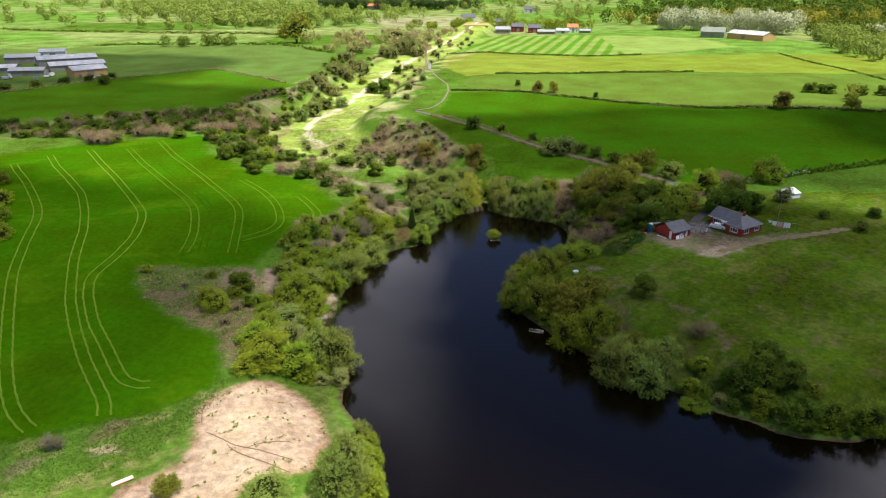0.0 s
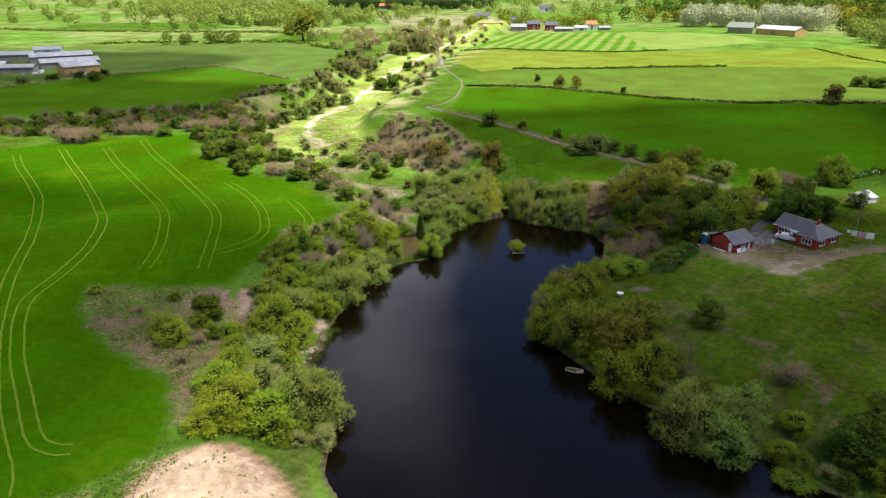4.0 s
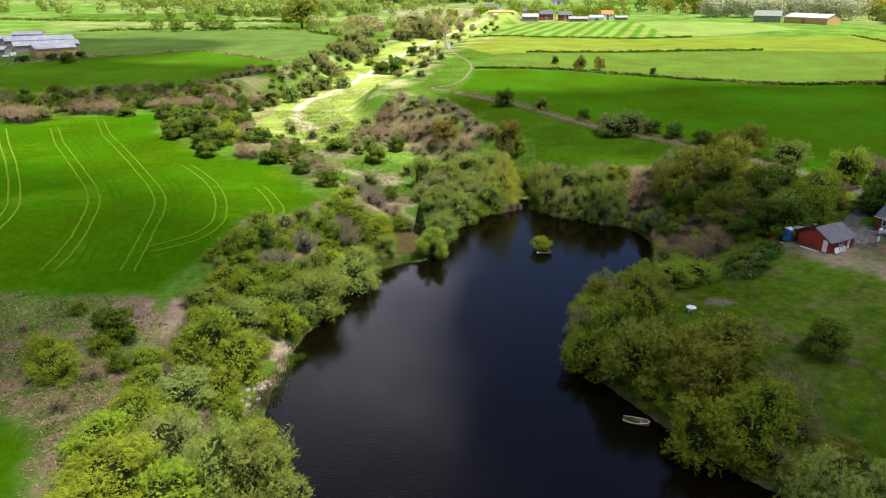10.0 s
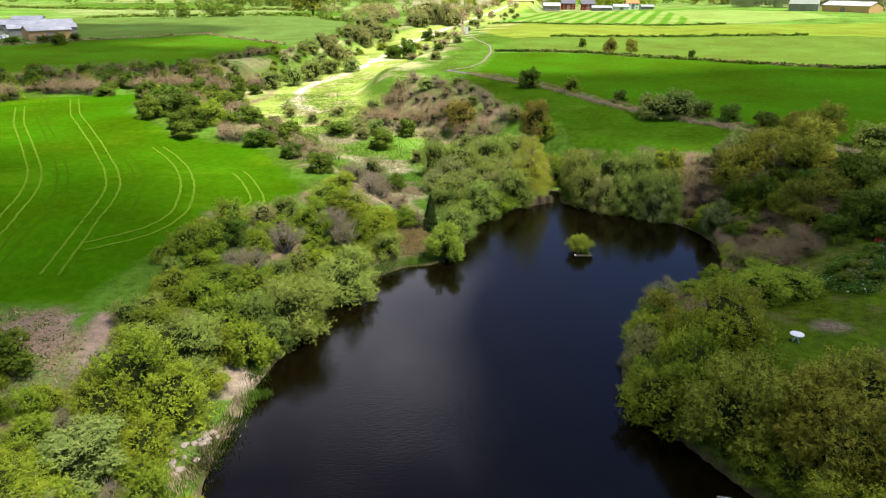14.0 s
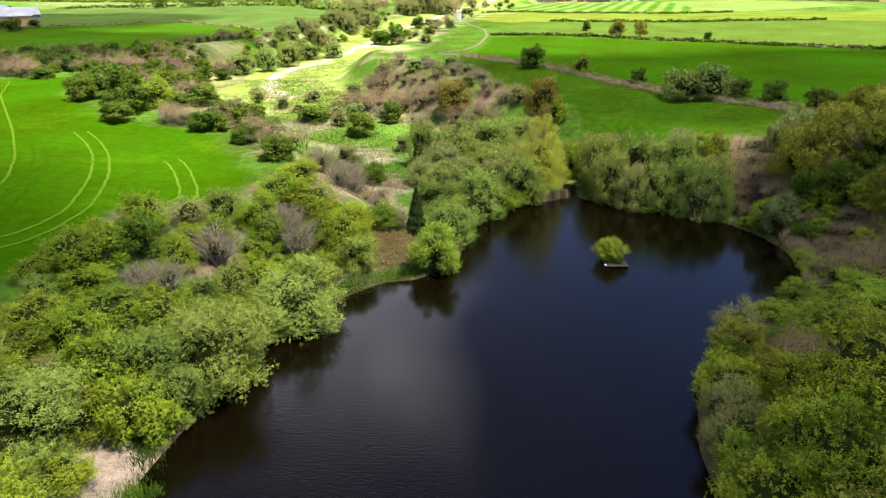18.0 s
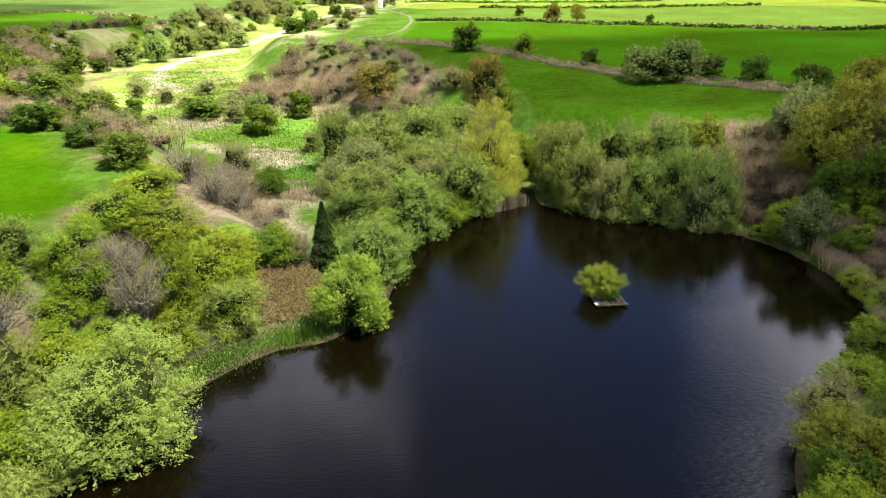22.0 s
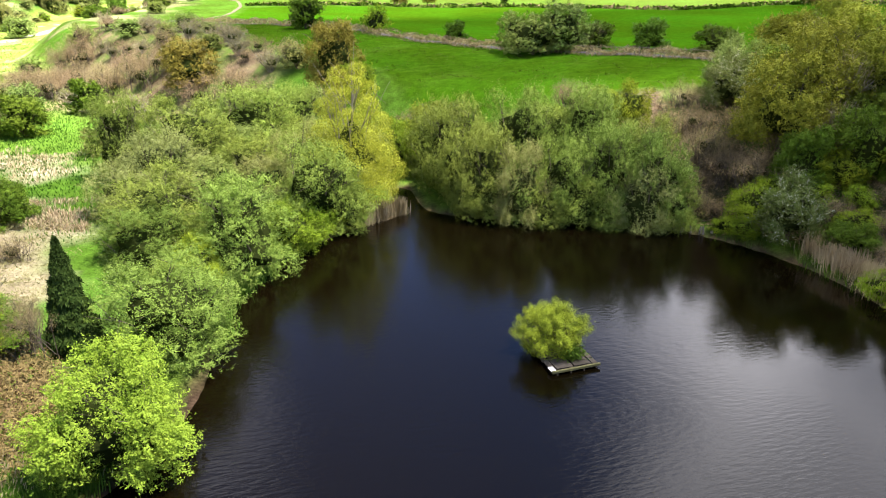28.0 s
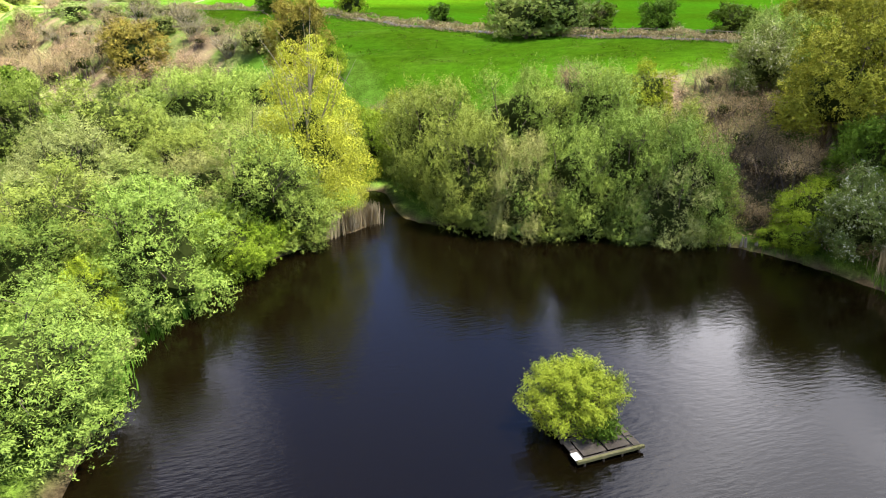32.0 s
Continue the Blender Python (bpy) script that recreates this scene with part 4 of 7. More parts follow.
def plant(kind, rows, where, fine=1):
    """Plants at (x, y, width, height), each turned its own way."""
    words, cat = WORDS.get(kind) or (KINDS[kind]["words"], KINDS[kind]["cat"])
    pieces = []
    for x, y, w, h in rows:
        if where in ("valley", "belt") or (where == "far" and y < 500):
            w, h = w * 0.86, h * 0.8
        w = w * 1.25 if kind == "birch" else w
        h = min(h, (1.3 if fine == 2 else 1.05) * w if kind not in ("birch", "conifer") else h, 7.5 if y < 250 and kind != "birch" else h)
        h = min(h, 3.4) if kind == "scrub" and y < 200 else min(h, 5.0) if kind == "scrub" else h
        big = 5.5 if kind in ("scrub", "bare") else 7.6
        n = 1 if w < big * 1.15 or y > 500 or kind == "birch" else max(2, round((w / big) ** 2 * 1.5))
        first = turn.uniform(0, 6.28)
        for i in range(n):
            a = first + 2.4 * i
            s = 0 if n == 1 else 0.36 * w * math.sqrt((i + 0.4) / n)
            pieces.append((x + s * math.cos(a), y + 0.8 * s * math.sin(a), w if n == 1 else big * turn.uniform(0.75, 1.05), h if n == 1 else h * turn.uniform(0.7, 1.0)))
    for x, y, w, h in pieces:
        near = -26 < x < 48 and 138 < y < 186 and w > 3.0 and kind not in ("scrub", "bare")
        models = stock(kind, 2 if fine == 1 and (near or w > 8.5) else fine)
        model = models[len(planted) % len(models)]
        m = Matrix.Translation((x, y, max(height(x, y), -0.1) - 0.05)) @ Matrix.Rotation(turn.uniform(0, 6.28), 4, "Z")
        ob = copy_thing(model, m)
        ob.scale = (w * 1.05, w * 1.05, h * 1.05)
        tagged(ob, f"{words} {PLACES[where]}", cat, f"{cat} {PLACES[where]}")
        planted.append(ob)
        TAKEN.append((x, y, w))


def clear_stock():
    for models in STOCK.values():
        for model in models:
            for o in (*model.children_recursive, model):
                bpy.data.objects.remove(o)


plant("willow", [(-12.9, 176.3, 5.3, 6.3), (-7.7, 175.7, 7.2, 5.8), (-3.3, 184.1, 7.9, 6.8), (-8.8, 163.5, 6.9, 5.3), (-3.4, 159.9, 6.6, 5.8), (1.6, 166.4, 7.2, 6.8), (3.7, 166.7, 3.7, 3.3), (13.5, 170.4, 5.0, 7.4), (14.4, 167.3, 5.2, 6.6), (20, 165.2, 5.1, 6.5), (23.2, 164.4, 5.5, 6.9), (26.3, 162.6, 5.8, 7), (21.3, 172.5, 5.7, 4.2), (-6.2, 150.1, 6.9, 4.9)], "shore", 2)
plant("willow", [(1.2, 190.7, 7, 5.8)], "lane", 2)
plant("willow", [(-18, 128.7, 8.6, 5.7), (-20.7, 117.7, 8.1, 6.6)], "bank", 2)
plant("hawthorn", [(8.8, 180, 4.6, 5.0), (11.4, 183, 4.6, 4.2), (6.4, 184, 4.6, 5.0), (9.4, 186.5, 4.2, 3.6)], "shore", 2)
plant("birch", [(4.6, 170.6, 6.4, 10.4)], "shore", 2)
plant("sallow", [(16.7, 165.4, 4.6, 6.5)], "shore", 2)
plant("scrub", [(14.6, 188.8, 6.5, 5), (80.5, 178.9, 11.2, 7.2)], "lane", 1)
plant("scrub", [(24.9, 176.3, 4.3, 3), (29.8, 167, 4.3, 5.9), (32.9, 166.9, 4.1, 5.5), (33.9, 163.3, 5.2, 5.2), (-11.9, 148.2, 2.6, 2.9), (-33.7, 178.1, 6.2, 4.6), (37.4, 142.3, 12.6, 3.1), (-12.1, 149, 2.1, 2.7)], "shore", 1)
plant("scrub", [(-32.2, 223.6, 12.6, 9.6), (-22.2, 222.3, 10.5, 8.6), (-16.9, 218.7, 8.4, 7.4), (-5.3, 205.3, 7.5, 5.8), (-31.6, 238.9, 9.8, 6.5), (-83.5, 269.6, 10.2, 6)], "valley", 0)
plant("scrub", [(33, 94, 8.5, 8), (47.5, 88.7, 5.2, 5)], "meadow", 1)
plant("scrub", [(38.9, 207.5, 7, 5.7)], "lane", 0)
plant("scrub", [(-125.9, 207.9, 17.3, 5.8), (-110.5, 221.3, 13.3, 6.1), (-90.4, 230.2, 15.5, 5.8), (-86.3, 248.2, 11.2, 5.8), (-117.4, 221, 10, 4.8), (-134.2, 212.5, 9.7, 5.7), (-96.9, 227, 8.5, 5.4)], "belt", 0)
plant("scrub", [(-52.5, 178.2, 9.1, 4.9)], "belt", 1)
plant("hawthorn", [(29.2, 173, 3.9, 3.7), (32.2, 159.3, 3.7, 3.2), (-24.2, 150.6, 5, 2.8), (-25, 146.4, 5.2, 2.9), (-21.2, 146.3, 5.9, 3.1), (-16.7, 144.4, 5.1, 3.8), (-18.9, 140.5, 4.3, 5.1), (-23.8, 138.6, 4.1, 3.7), (-25.5, 140.5, 4.8, 3.6), (-16.9, 142.7, 5, 4.4), (-28, 171.4, 4.1, 2.7)], "shore", 1)
plant("hawthorn", [(8.1, 197, 3.8, 4.6), (93.6, 182.2, 11.5, 9.2)], "lane", 1)
plant("hawthorn", [(-29.8, 119.3, 7.2, 3.2), (-26.9, 122.2, 5.3, 3.4), (-26.8, 113.4, 6.4, 5), (-23.1, 111.4, 5.1, 4.7), (-23.4, 124.3, 6.3, 3.5), (-32.9, 122.5, 4.4, 1.9), (-29.8, 116, 4.2, 4.2), (-29.1, 100.6, 7.2, 6.6), (-25.5, 100.2, 6.2, 5.5), (-29.5, 97.1, 5.4, 4.1), (-25.4, 95.5, 4.3, 3.6), (-31.8, 91.5, 4.5, 2.5), (-29.6, 86.1, 6.9, 2.7), (-33.4, 96.2, 2.9, 2.3), (-22.4, 76.6, 7.6, 5), (-27, 76.4, 8.6, 5.3), (-29.6, 85.2, 5.8, 4.1), (-30.7, 81.2, 6, 3.5), (-28.8, 74.1, 5.9, 2.2), (-33.8, 94.9, 2.7, 2.7)], "bank", 1)
plant("hawthorn", [(18.4, 108.7, 11.5, 11.5), (30, 126.4, 10.8, 3.9), (22.3, 113.1, 8.2, 7), (53.5, 72.5, 4.6, 3.3), (46.2, 81.6, 4, 2.4), (43.2, 73.7, 5.1, 1.4), (35.9, 139.5, 9.7, 2.3)], "meadow", 1)
plant("hawthorn", [(61.9, 69.2, 5.3, 4.1), (67.6, 69, 6, 4.8), (61.1, 73.9, 3.6, 2.3), (71.5, 169, 8.5, 7)], "house", 1)
plant("hawthorn", [(14.9, 232, 4.7, 4.1)], "lane", 0)
plant("silver", [(-78, 270.5, 8.6, 6.9), (-72.8, 277.2, 7.5, 9.4), (-69.7, 287.6, 8.7, 8.7), (-83.1, 329.9, 12.5, 6.1), (-68.8, 303.1, 11.4, 7.9), (-61.5, 309.5, 9.3, 5.8)], "valley", 0)
plant("hawthorn", [(-61.3, 188.2, 8.3, 6.3)], "belt", 1)
plant("hawthorn", [(-90.5, 218.7, 6.6, 3.5), (-122.1, 209.9, 6.4, 4.7)], "belt", 0)
plant("sallow", [(-79.8, 344.5, 15.6, 7.7), (-73.1, 376.8, 19.9, 9.8), (-72.8, 338.6, 15.4, 7.5), (-69, 400.2, 18.1, 9), (-82.8, 436.9, 16.6, 8.2), (-84.4, 476, 14.5, 7.2)], "far", 0)
plant("blossom", [(36.9, 170.9, 4.8, 4.6)], "shore", 1)
plant("oak", [(37.2, 164.1, 7.4, 8.3)], "shore", 1)
plant("oak", [(47.5, 178.1, 6.1, 3.8), (56.6, 184.8, 9.7, 7.2)], "lane", 1)
plant("bronze", [(5.8, 198.5, 6.6, 8.2), (14.6, 182.6, 3.6, 4.0)], "lane", 2)
plant("bronze", [(-11.6, 211.1, 8.2, 7.4)], "valley", 1)
plant("oak", [(27, 100.2, 11.4, 9), (20.4, 103.2, 8.6, 8.6), (45, 152.6, 9.0, 8.2)], "meadow", 1)
plant("hawthorn", [(54.5, 150.2, 9.4, 7.2), (60.5, 155.5, 8.4, 7.0)], "house", 1)
plant("holly", [(50.5, 154.5, 8.0, 7.2), (56, 161, 7.4, 6.4)], "house", 1)
plant("willow", [(51.8, 147, 6.0, 5.6)], "house", 1)
plant("oak", [(-140.9, 528.3, 26.6, 23.1)], "far", 0)
plant("holly", [(36.7, 160.4, 4.6, 4.6), (34.5, 152.8, 4, 2.3), (-27.3, 198.8, 5.9, 4.3), (-29.1, 158.8, 4.6, 3.1), (-18.7, 165.9, 3.2, 2.3), (-13.6, 147.7, 4.3, 2.1), (-18.7, 167.1, 3.5, 2.5)], "shore", 1)
plant("holly", [(40, 158.4, 4.8, 5.6), (41, 103.9, 5.3, 4.1), (54.3, 77.1, 11.9, 5.6), (57, 69.5, 6.9, 4.4)], "meadow", 1)
plant("holly", [(-23.7, 211.3, 5.7, 5.3), (-39.6, 210.3, 8.3, 4.2), (-30.4, 324.9, 4.8, 3.4)], "valley", 0)
plant("holly", [(-36.7, 166.2, 4.6, 3.1), (-43.9, 174.4, 4.6, 2.8), (-70.5, 192.7, 11.3, 6.9), (-63.4, 182.8, 9.4, 5.4), (-74.5, 188.4, 6.9, 5.5), (-45.8, 173.9, 5.8, 3.9), (-60.8, 176.3, 6.5, 3.7)], "belt", 1)
plant("holly", [(-32, 128.5, 4.2, 3.5), (-38.8, 99, 5.1, 4.4)], "bank", 1)
plant("holly", [(74.7, 156.3, 15.2, 10.9), (49, 144.7, 8.8, 6.7)], "house", 1)
plant("holly", [(4.2, 236, 5.8, 5.1), (26.1, 224.5, 4, 2.8), (41.1, 206.8, 5.1, 3.5)], "lane", 0)
plant("holly", [(45, 199.6, 5.1, 3.8), (50.2, 192.7, 5.3, 3.4)], "lane", 1)
plant("holly", [(-127.7, 227.1, 7.7, 6.5), (-103.8, 232.5, 8.4, 5.2), (-91.9, 241.9, 7.3, 6.5), (-83.7, 254.6, 8.8, 7.7), (-78.4, 203.5, 9, 5.9), (-102.7, 219.1, 6.6, 3.2)], "belt", 0)
plant("holly", [(-45.5, 343.4, 8.8, 10.3), (-51.7, 345.7, 8.9, 6.7), (-45.1, 403.4, 7.9, 6.1)], "far", 0)
plant("blossom", [(32.7, 156.3, 4.8, 4.6)], "shore", 2)
plant("lime", [(-7, 141.6, 5.4, 4.9), (-17.6, 147, 5.1, 1.6), (-16, 143, 3.9, 2.4)], "shore", 2)
plant("conifer", [(-10.1, 149, 2.7, 5.2)], "shore", 2)
plant("sallow", [(-33.6, 207.4, 5, 3.5), (-45.8, 231.7, 6.2, 3.9), (-57.7, 228, 4.5, 3.6)], "valley", 0)
plant("sallow", [(-25.2, 83, 6.1, 5.3)], "bank", 1)
plant("sallow", [(-50.4, 481.1, 21.8, 14.5), (-58.8, 462.7, 17.5, 10.4), (-40.5, 473.5, 14.3, 10.7), (-67.3, 567.3, 21.5, 10.3)], "far", 0)
plant("sallow", [(-24.3, 175.1, 5.4, 3.3)], "shore", 1)
plant("bare", [(-22.1, 140, 5.2, 4.8), (-20.6, 138.7, 3.5, 3.5), (-21.6, 139.9, 6.4, 5.2), (-20.5, 161.8, 5.1, 4.7), (-19.9, 153.1, 3.5, 3.5), (-14.4, 140.2, 3.6, 1.6)], "shore", 1)
plant("bare", [(-26.7, 133.2, 5.8, 4.4), (-28.4, 126.5, 4.8, 2.9)], "bank", 1)
plant("willow", [(-14.8, 140.1, 4.5, 3.4)], "shore", 1)
plant("willow", [(-28.1, 107.3, 8.6, 5.5), (-24.4, 114.5, 6.3, 5.5), (-18.7, 81.1, 9.1, 9.1), (-8.6, 50.9, 8.1, 7), (-9.7, 48.2, 6.5, 6.5), (-17.7, 45.7, 6.7, 3.1)], "bank", 1)
plant("hawthorn", [(28.8, 91.6, 11.0, 7.4)], "meadow", 1)
plant("willow", [(64.3, 179.5, 8.5, 5.2)], "lane", 1)
plant("hawthorn", [(-43.2, 93.4, 5.2, 4.0), (-41, 91.4, 5.0, 3.6), (-39, 97, 3.4, 2.6), (-35.6, 93.6, 2.6, 2.8)], "bank", 2)
plant("silver", [(-28, 91.9, 6.8, 3.6)], "bank", 1)
plant("willow", [(36.2, 80.8, 14.8, 7.5)], "meadow", 1)
plant("silver", [(33, 205.7, 11.3, 6.9)], "lane", 0)
plant("scrub", [(-19.5, 161, 3.6, 2.0), (-22.5, 164, 3.8, 2.2), (-17.6, 157.4, 3.0, 1.8), (-21, 157, 3.4, 2.0), (-24, 160, 3.6, 2.2), (-16.4, 160.6, 2.8, 1.6), (-20.4, 167.4, 3.2, 1.9)], "bank", 1)
plant("bare", [(-18.6, 154.2, 4.0, 3.4), (-22.8, 155.4, 4.4, 3.8), (-15.4, 153, 3.0, 2.2), (-23.4, 167, 3.6, 3.0)], "bank", 1)
plant("conifer", [(72.2, 169.8, 3.4, 6.6)], "house", 1)
plant("hawthorn", [(-13.6, 147.6, 3.5, 2.6), (-15.2, 140.2, 3.6, 2.5)], "shore", 2)

# ---- undergrowth that closes the banks ----
def free_spot(x, y, w, share=0.33):
    return all(math.hypot(x - a, y - b) > share * (w + c) for a, b, c in TAKEN)


def undergrow(poly, kinds, count, sizes, where, fine=1, share=0.30, seed=1, low=0.8):
    rng = np.random.default_rng(seed)
    p = np.array(poly, float)
    lo, hi = p.min(0), p.max(0)
    draw = rng.random((count, 4))
    q = lo + draw[:, :2] * (hi - lo)
    ok = inside(q[:, 0], q[:, 1], poly) & (lake_distance(q[:, 0], q[:, 1]) > low)
    for (x, y), (_, _, size, _) in zip(q[ok], draw[ok]):
        w = sizes[0] + size * (sizes[1] - sizes[0])
        if free_spot(x, y, w, share):
            plant(kinds[rng.integers(len(kinds))], [(x, y, w, w * rng.uniform(0.55, 0.85))], where, fine)


def fringe(line, kinds, step, sizes, seed, out=0.9, fine=1, tall=0.8):
    """Bushes that hang over the water along a stretch of shore."""
    rng = np.random.default_rng(seed)
    p = np.array(line, float)
    s = np.r_[0, np.cumsum(np.hypot(*np.diff(p, axis=0).T))]
    q = 0.0
    while q < s[-1]:
        x, y = np.interp(q, s, p[:, 0]), np.interp(q, s, p[:, 1])
        w = rng.uniform(*sizes)
        plant(kinds[rng.integers(len(kinds))], [(x + out * rng.uniform(-0.7, 0.7), y + out * rng.uniform(-0.5, 0.9), w, w * tall * rng.uniform(0.8, 1.15))], "shore", fine)
        q += step * rng.uniform(0.7, 1.3)


fringe([(13.4, 167.8), (15.3, 166.5), (20, 164.2), (26, 161.7), (28, 160.8)], ["willow", "willow", "hawthorn", "sallow"], 2.0, (3.6, 5.0), 3, 0.5, 2, 0.95)
fringe([(-0.5, 163.2), (2.6, 166.6), (4.2, 168.4)], ["willow", "hawthorn"], 2.0, (3.0, 4.2), 4, 0.4, 2)
fringe([(-6.5, 156), (-4.5, 160)], ["willow", "hawthorn"], 2.2, (3.0, 4.0), 5, 0.4, 2)
fringe([(-21.6, 114), (-20.8, 122), (-18.8, 128)], ["willow", "willow", "hawthorn"], 2.6, (3.8, 5.2), 6, 0.6, 1)
fringe([(-14.8, 76), (-16, 83), (-19.6, 90)], ["hawthorn", "willow", "sallow"], 2.6, (3.0, 4.2), 7, 0.5)
fringe([(-4.6, 49), (-7, 56), (-9, 63)], ["hawthorn", "willow"], 2.4, (3.4, 5.0), 8, 0.5)
fringe([(19.6, 128.6), (16.2, 119), (15.4, 111.6), (17.6, 107), (20.9, 101.8), (24.8, 96.4), (28.2, 91.8), (32.6, 87.4)], ["hawthorn", "oak", "holly", "sallow"], 2.5, (3.0, 4.6), 9, 0.5)
fringe([(43, 78), (47, 73.5), (52, 71), (58, 68), (66, 67.5), (74, 68.5), (90, 67)], ["hawthorn", "holly", "sallow"], 3.0, (2.2, 3.6), 10, 0.6, 1, 0.6)
fringe([(33, 150.5), (32.4, 145), (30.8, 140.5), (26, 135.5), (20, 130)], ["holly", "hawthorn", "scrub"], 2.4, (2.4, 3.6), 11, 0.5, 1, 0.6)
fringe([(30, 159.5), (31.5, 156.5)], ["hawthorn"], 1.6, (2.0, 2.6), 12, 0.3, 2, 0.6)
LEFT_BANK = [(-32, 139), (-24, 141), (-19, 139), (-16, 136), (-19, 133), (-22, 118), (-23, 112), (-23, 98), (-19, 84), (-16, 74), (-28, 74), (-32, 88), (-33, 100), (-35, 112), (-37, 122), (-34, 135)]
undergrow(LEFT_BANK, ["hawthorn", "hawthorn", "willow", "sallow", "hawthorn", "bare", "hawthorn"], 900, (2.6, 4.6), "bank", 1, 0.27, 21, 3.0)
undergrow([(-11, 159), (-4, 163), (6, 172), (7, 186), (4, 196), (-7, 189), (-12, 176)], ["willow", "willow", "sallow", "silver"], 260, (4.6, 6.6), "shore", 1, 0.22, 22)
plant("willow", [(13.5, 173.5, 6.4, 7.4), (18.5, 171.5, 6.4, 7.6), (23.5, 169.5, 6.2, 7.2), (27, 166.5, 5.4, 6.2), (12.6, 178, 5.0, 6.0), (6.4, 178.4, 5.0, 6.4)], "shore", 2)
plant("oak", [(13.5, 184, 5.0, 5.0)], "shore", 1)
undergrow([(12, 171), (28, 164), (34, 166), (30, 175), (16, 182)], ["willow", "scrub", "sallow", "hawthorn"], 140, (3.0, 4.6), "shore", 1, 0.28, 23)
plant("oak", [(41, 166, 7.0, 7.4), (46, 164, 7.5, 7.4), (50, 172, 8.0, 7.0)], "house", 2)
plant("silver", [(39.5, 174, 5.0, 4.8)], "house", 1)
undergrow([(29, 163.5), (33, 156), (34, 147), (38, 145), (40, 155), (36, 165), (33, 170)], ["scrub", "scrub", "hawthorn", "scrub"], 260, (2.0, 3.2), "shore", 1, 0.30, 24)
undergrow([(37, 166), (40, 155), (44, 142), (56, 146), (66, 158), (70, 168), (56, 169), (40, 174)], ["holly", "oak", "hawthorn", "scrub", "holly", "bronze"], 340, (4.0, 6.0), "house", 1, 0.28, 34)
undergrow([(16, 122), (26, 126), (27, 118), (24, 108), (30, 98), (36, 90), (44, 82), (30, 86), (20, 98), (15, 110)], ["oak", "hawthorn", "scrub", "oak"], 200, (3.0, 5.0), "meadow", 1, 0.27, 25)
undergrow([(-165, 208), (-130, 217), (-98, 230), (-86, 208), (-68, 190), (-46, 178), (-34, 160), (-28, 162), (-36, 180), (-60, 200), (-72, 228), (-78, 262), (-118, 262), (-150, 246), (-172, 232)],
          ["scrub", "holly", "hawthorn", "scrub", "holly"], 900, (3.6, 6.6), "belt", 0, 0.21, 26)
undergrow([(-300, 180), (-172, 232), (-165, 212), (-230, 170), (-280, 140)], ["scrub", "holly", "holly"], 300, (4.5, 7.0), "belt", 0, 0.21, 27)
undergrow([(-40, 214), (-24, 212), (-8, 200), (4, 206), (-4, 222), (-16, 240), (-30, 252), (-38, 240)], ["scrub", "sallow", "bare", "scrub", "silver", "bare"], 260, (3.5, 6.0), "valley", 0, 0.28, 28)
undergrow([(-80, 300), (-70, 312), (-66, 340), (-62, 400), (-66, 450), (-90, 470), (-92, 400), (-86, 345)], ["sallow", "silver", "sallow", "hawthorn"], 190, (3.2, 6.0), "valley", 0, 0.5, 29)
undergrow([(-50, 300), (-30, 290), (-20, 330), (-30, 400), (-20, 460), (0, 560), (-60, 560), (-46, 400), (-46, 340)], ["sallow", "silver", "scrub", "bare"], 150, (2.6, 6.0), "valley", 0, 0.6, 30)
undergrow([(-104, 258), (-82, 262), (-72, 300), (-80, 332), (-98, 322)], ["hawthorn", "sallow", "scrub", "silver"], 110, (3.0, 5.5), "belt", 0, 0.3, 35)
undergrow([(-55, 205), (-30, 195), (-18, 185), (-14, 192), (-30, 212), (-50, 232)], ["sallow", "holly"], 26, (2.5, 4.5), "valley", 0, 0.7, 31)
undergrow([(-62, 105), (-50, 107), (-36, 100), (-32, 88), (-32, 78), (-38, 84), (-50, 92), (-60, 101)], ["scrub", "hawthorn"], 30, (1.6, 3.0), "bank", 1, 0.5, 32)
plant("blossom", [(91, 162.5, 5.0, 4.0)], "house", 0)
plant("holly", [(101, 141, 3.4, 2.6), (102, 118, 3.0, 2.2), (96, 150, 3.0, 2.0), (110, 152, 4.0, 2.6)], "house", 0)


plant("hawthorn", [(-125.1, 153.7, 6, 5), (-113.2, 136.5, 6.5, 5), (-104.8, 124.1, 6, 5), (-98.1, 114.2, 6, 4.4)], "belt", 0)
plant("holly", [(167.9, 327.9, 9, 6), (175.6, 325.7, 9, 6), (-190, 328, 8, 6), (190.8, 323.6, 8, 6), (200.5, 323.0, 8, 6), (174, 328, 7, 5)], "far", 0)
plant("bronze", [(135.5, 278.4, 9, 9), (34.7, 322.7, 6.4, 8)], "far", 0)
plant("oak", [(166.2, 282.4, 8, 6), (42.5, 322.3, 6, 8)], "far", 0)
plant("holly", [(25.3, 333, 3.6, 4.0), (61, 308, 3, 3.4), (-52, 354, 6, 5)], "far", 0)
plant("hawthorn", [(-61.3, 369.6, 7, 4.4), (-45.5, 372.8, 6, 4)], "far", 0)
plant("sallow", [(-59.9, 232.6, 5, 4), (-50, 222, 5, 3.4), (-36, 214, 4.6, 3.4)], "valley", 0)
plant("bare", [(-49.1, 51.4, 2.6, 3.0), (-48.0, 51.9, 2.2, 2.6)], "bank", 1)
plant("oak", [(-30.4, 45.9, 3.6, 2.4)], "bank", 1)
plant("holly", [(-222, 320, 8, 4), (-213, 331, 8, 4), (-205, 340, 7, 4), (-230, 308, 8, 4), (-197, 350, 6, 4)], "far", 0)


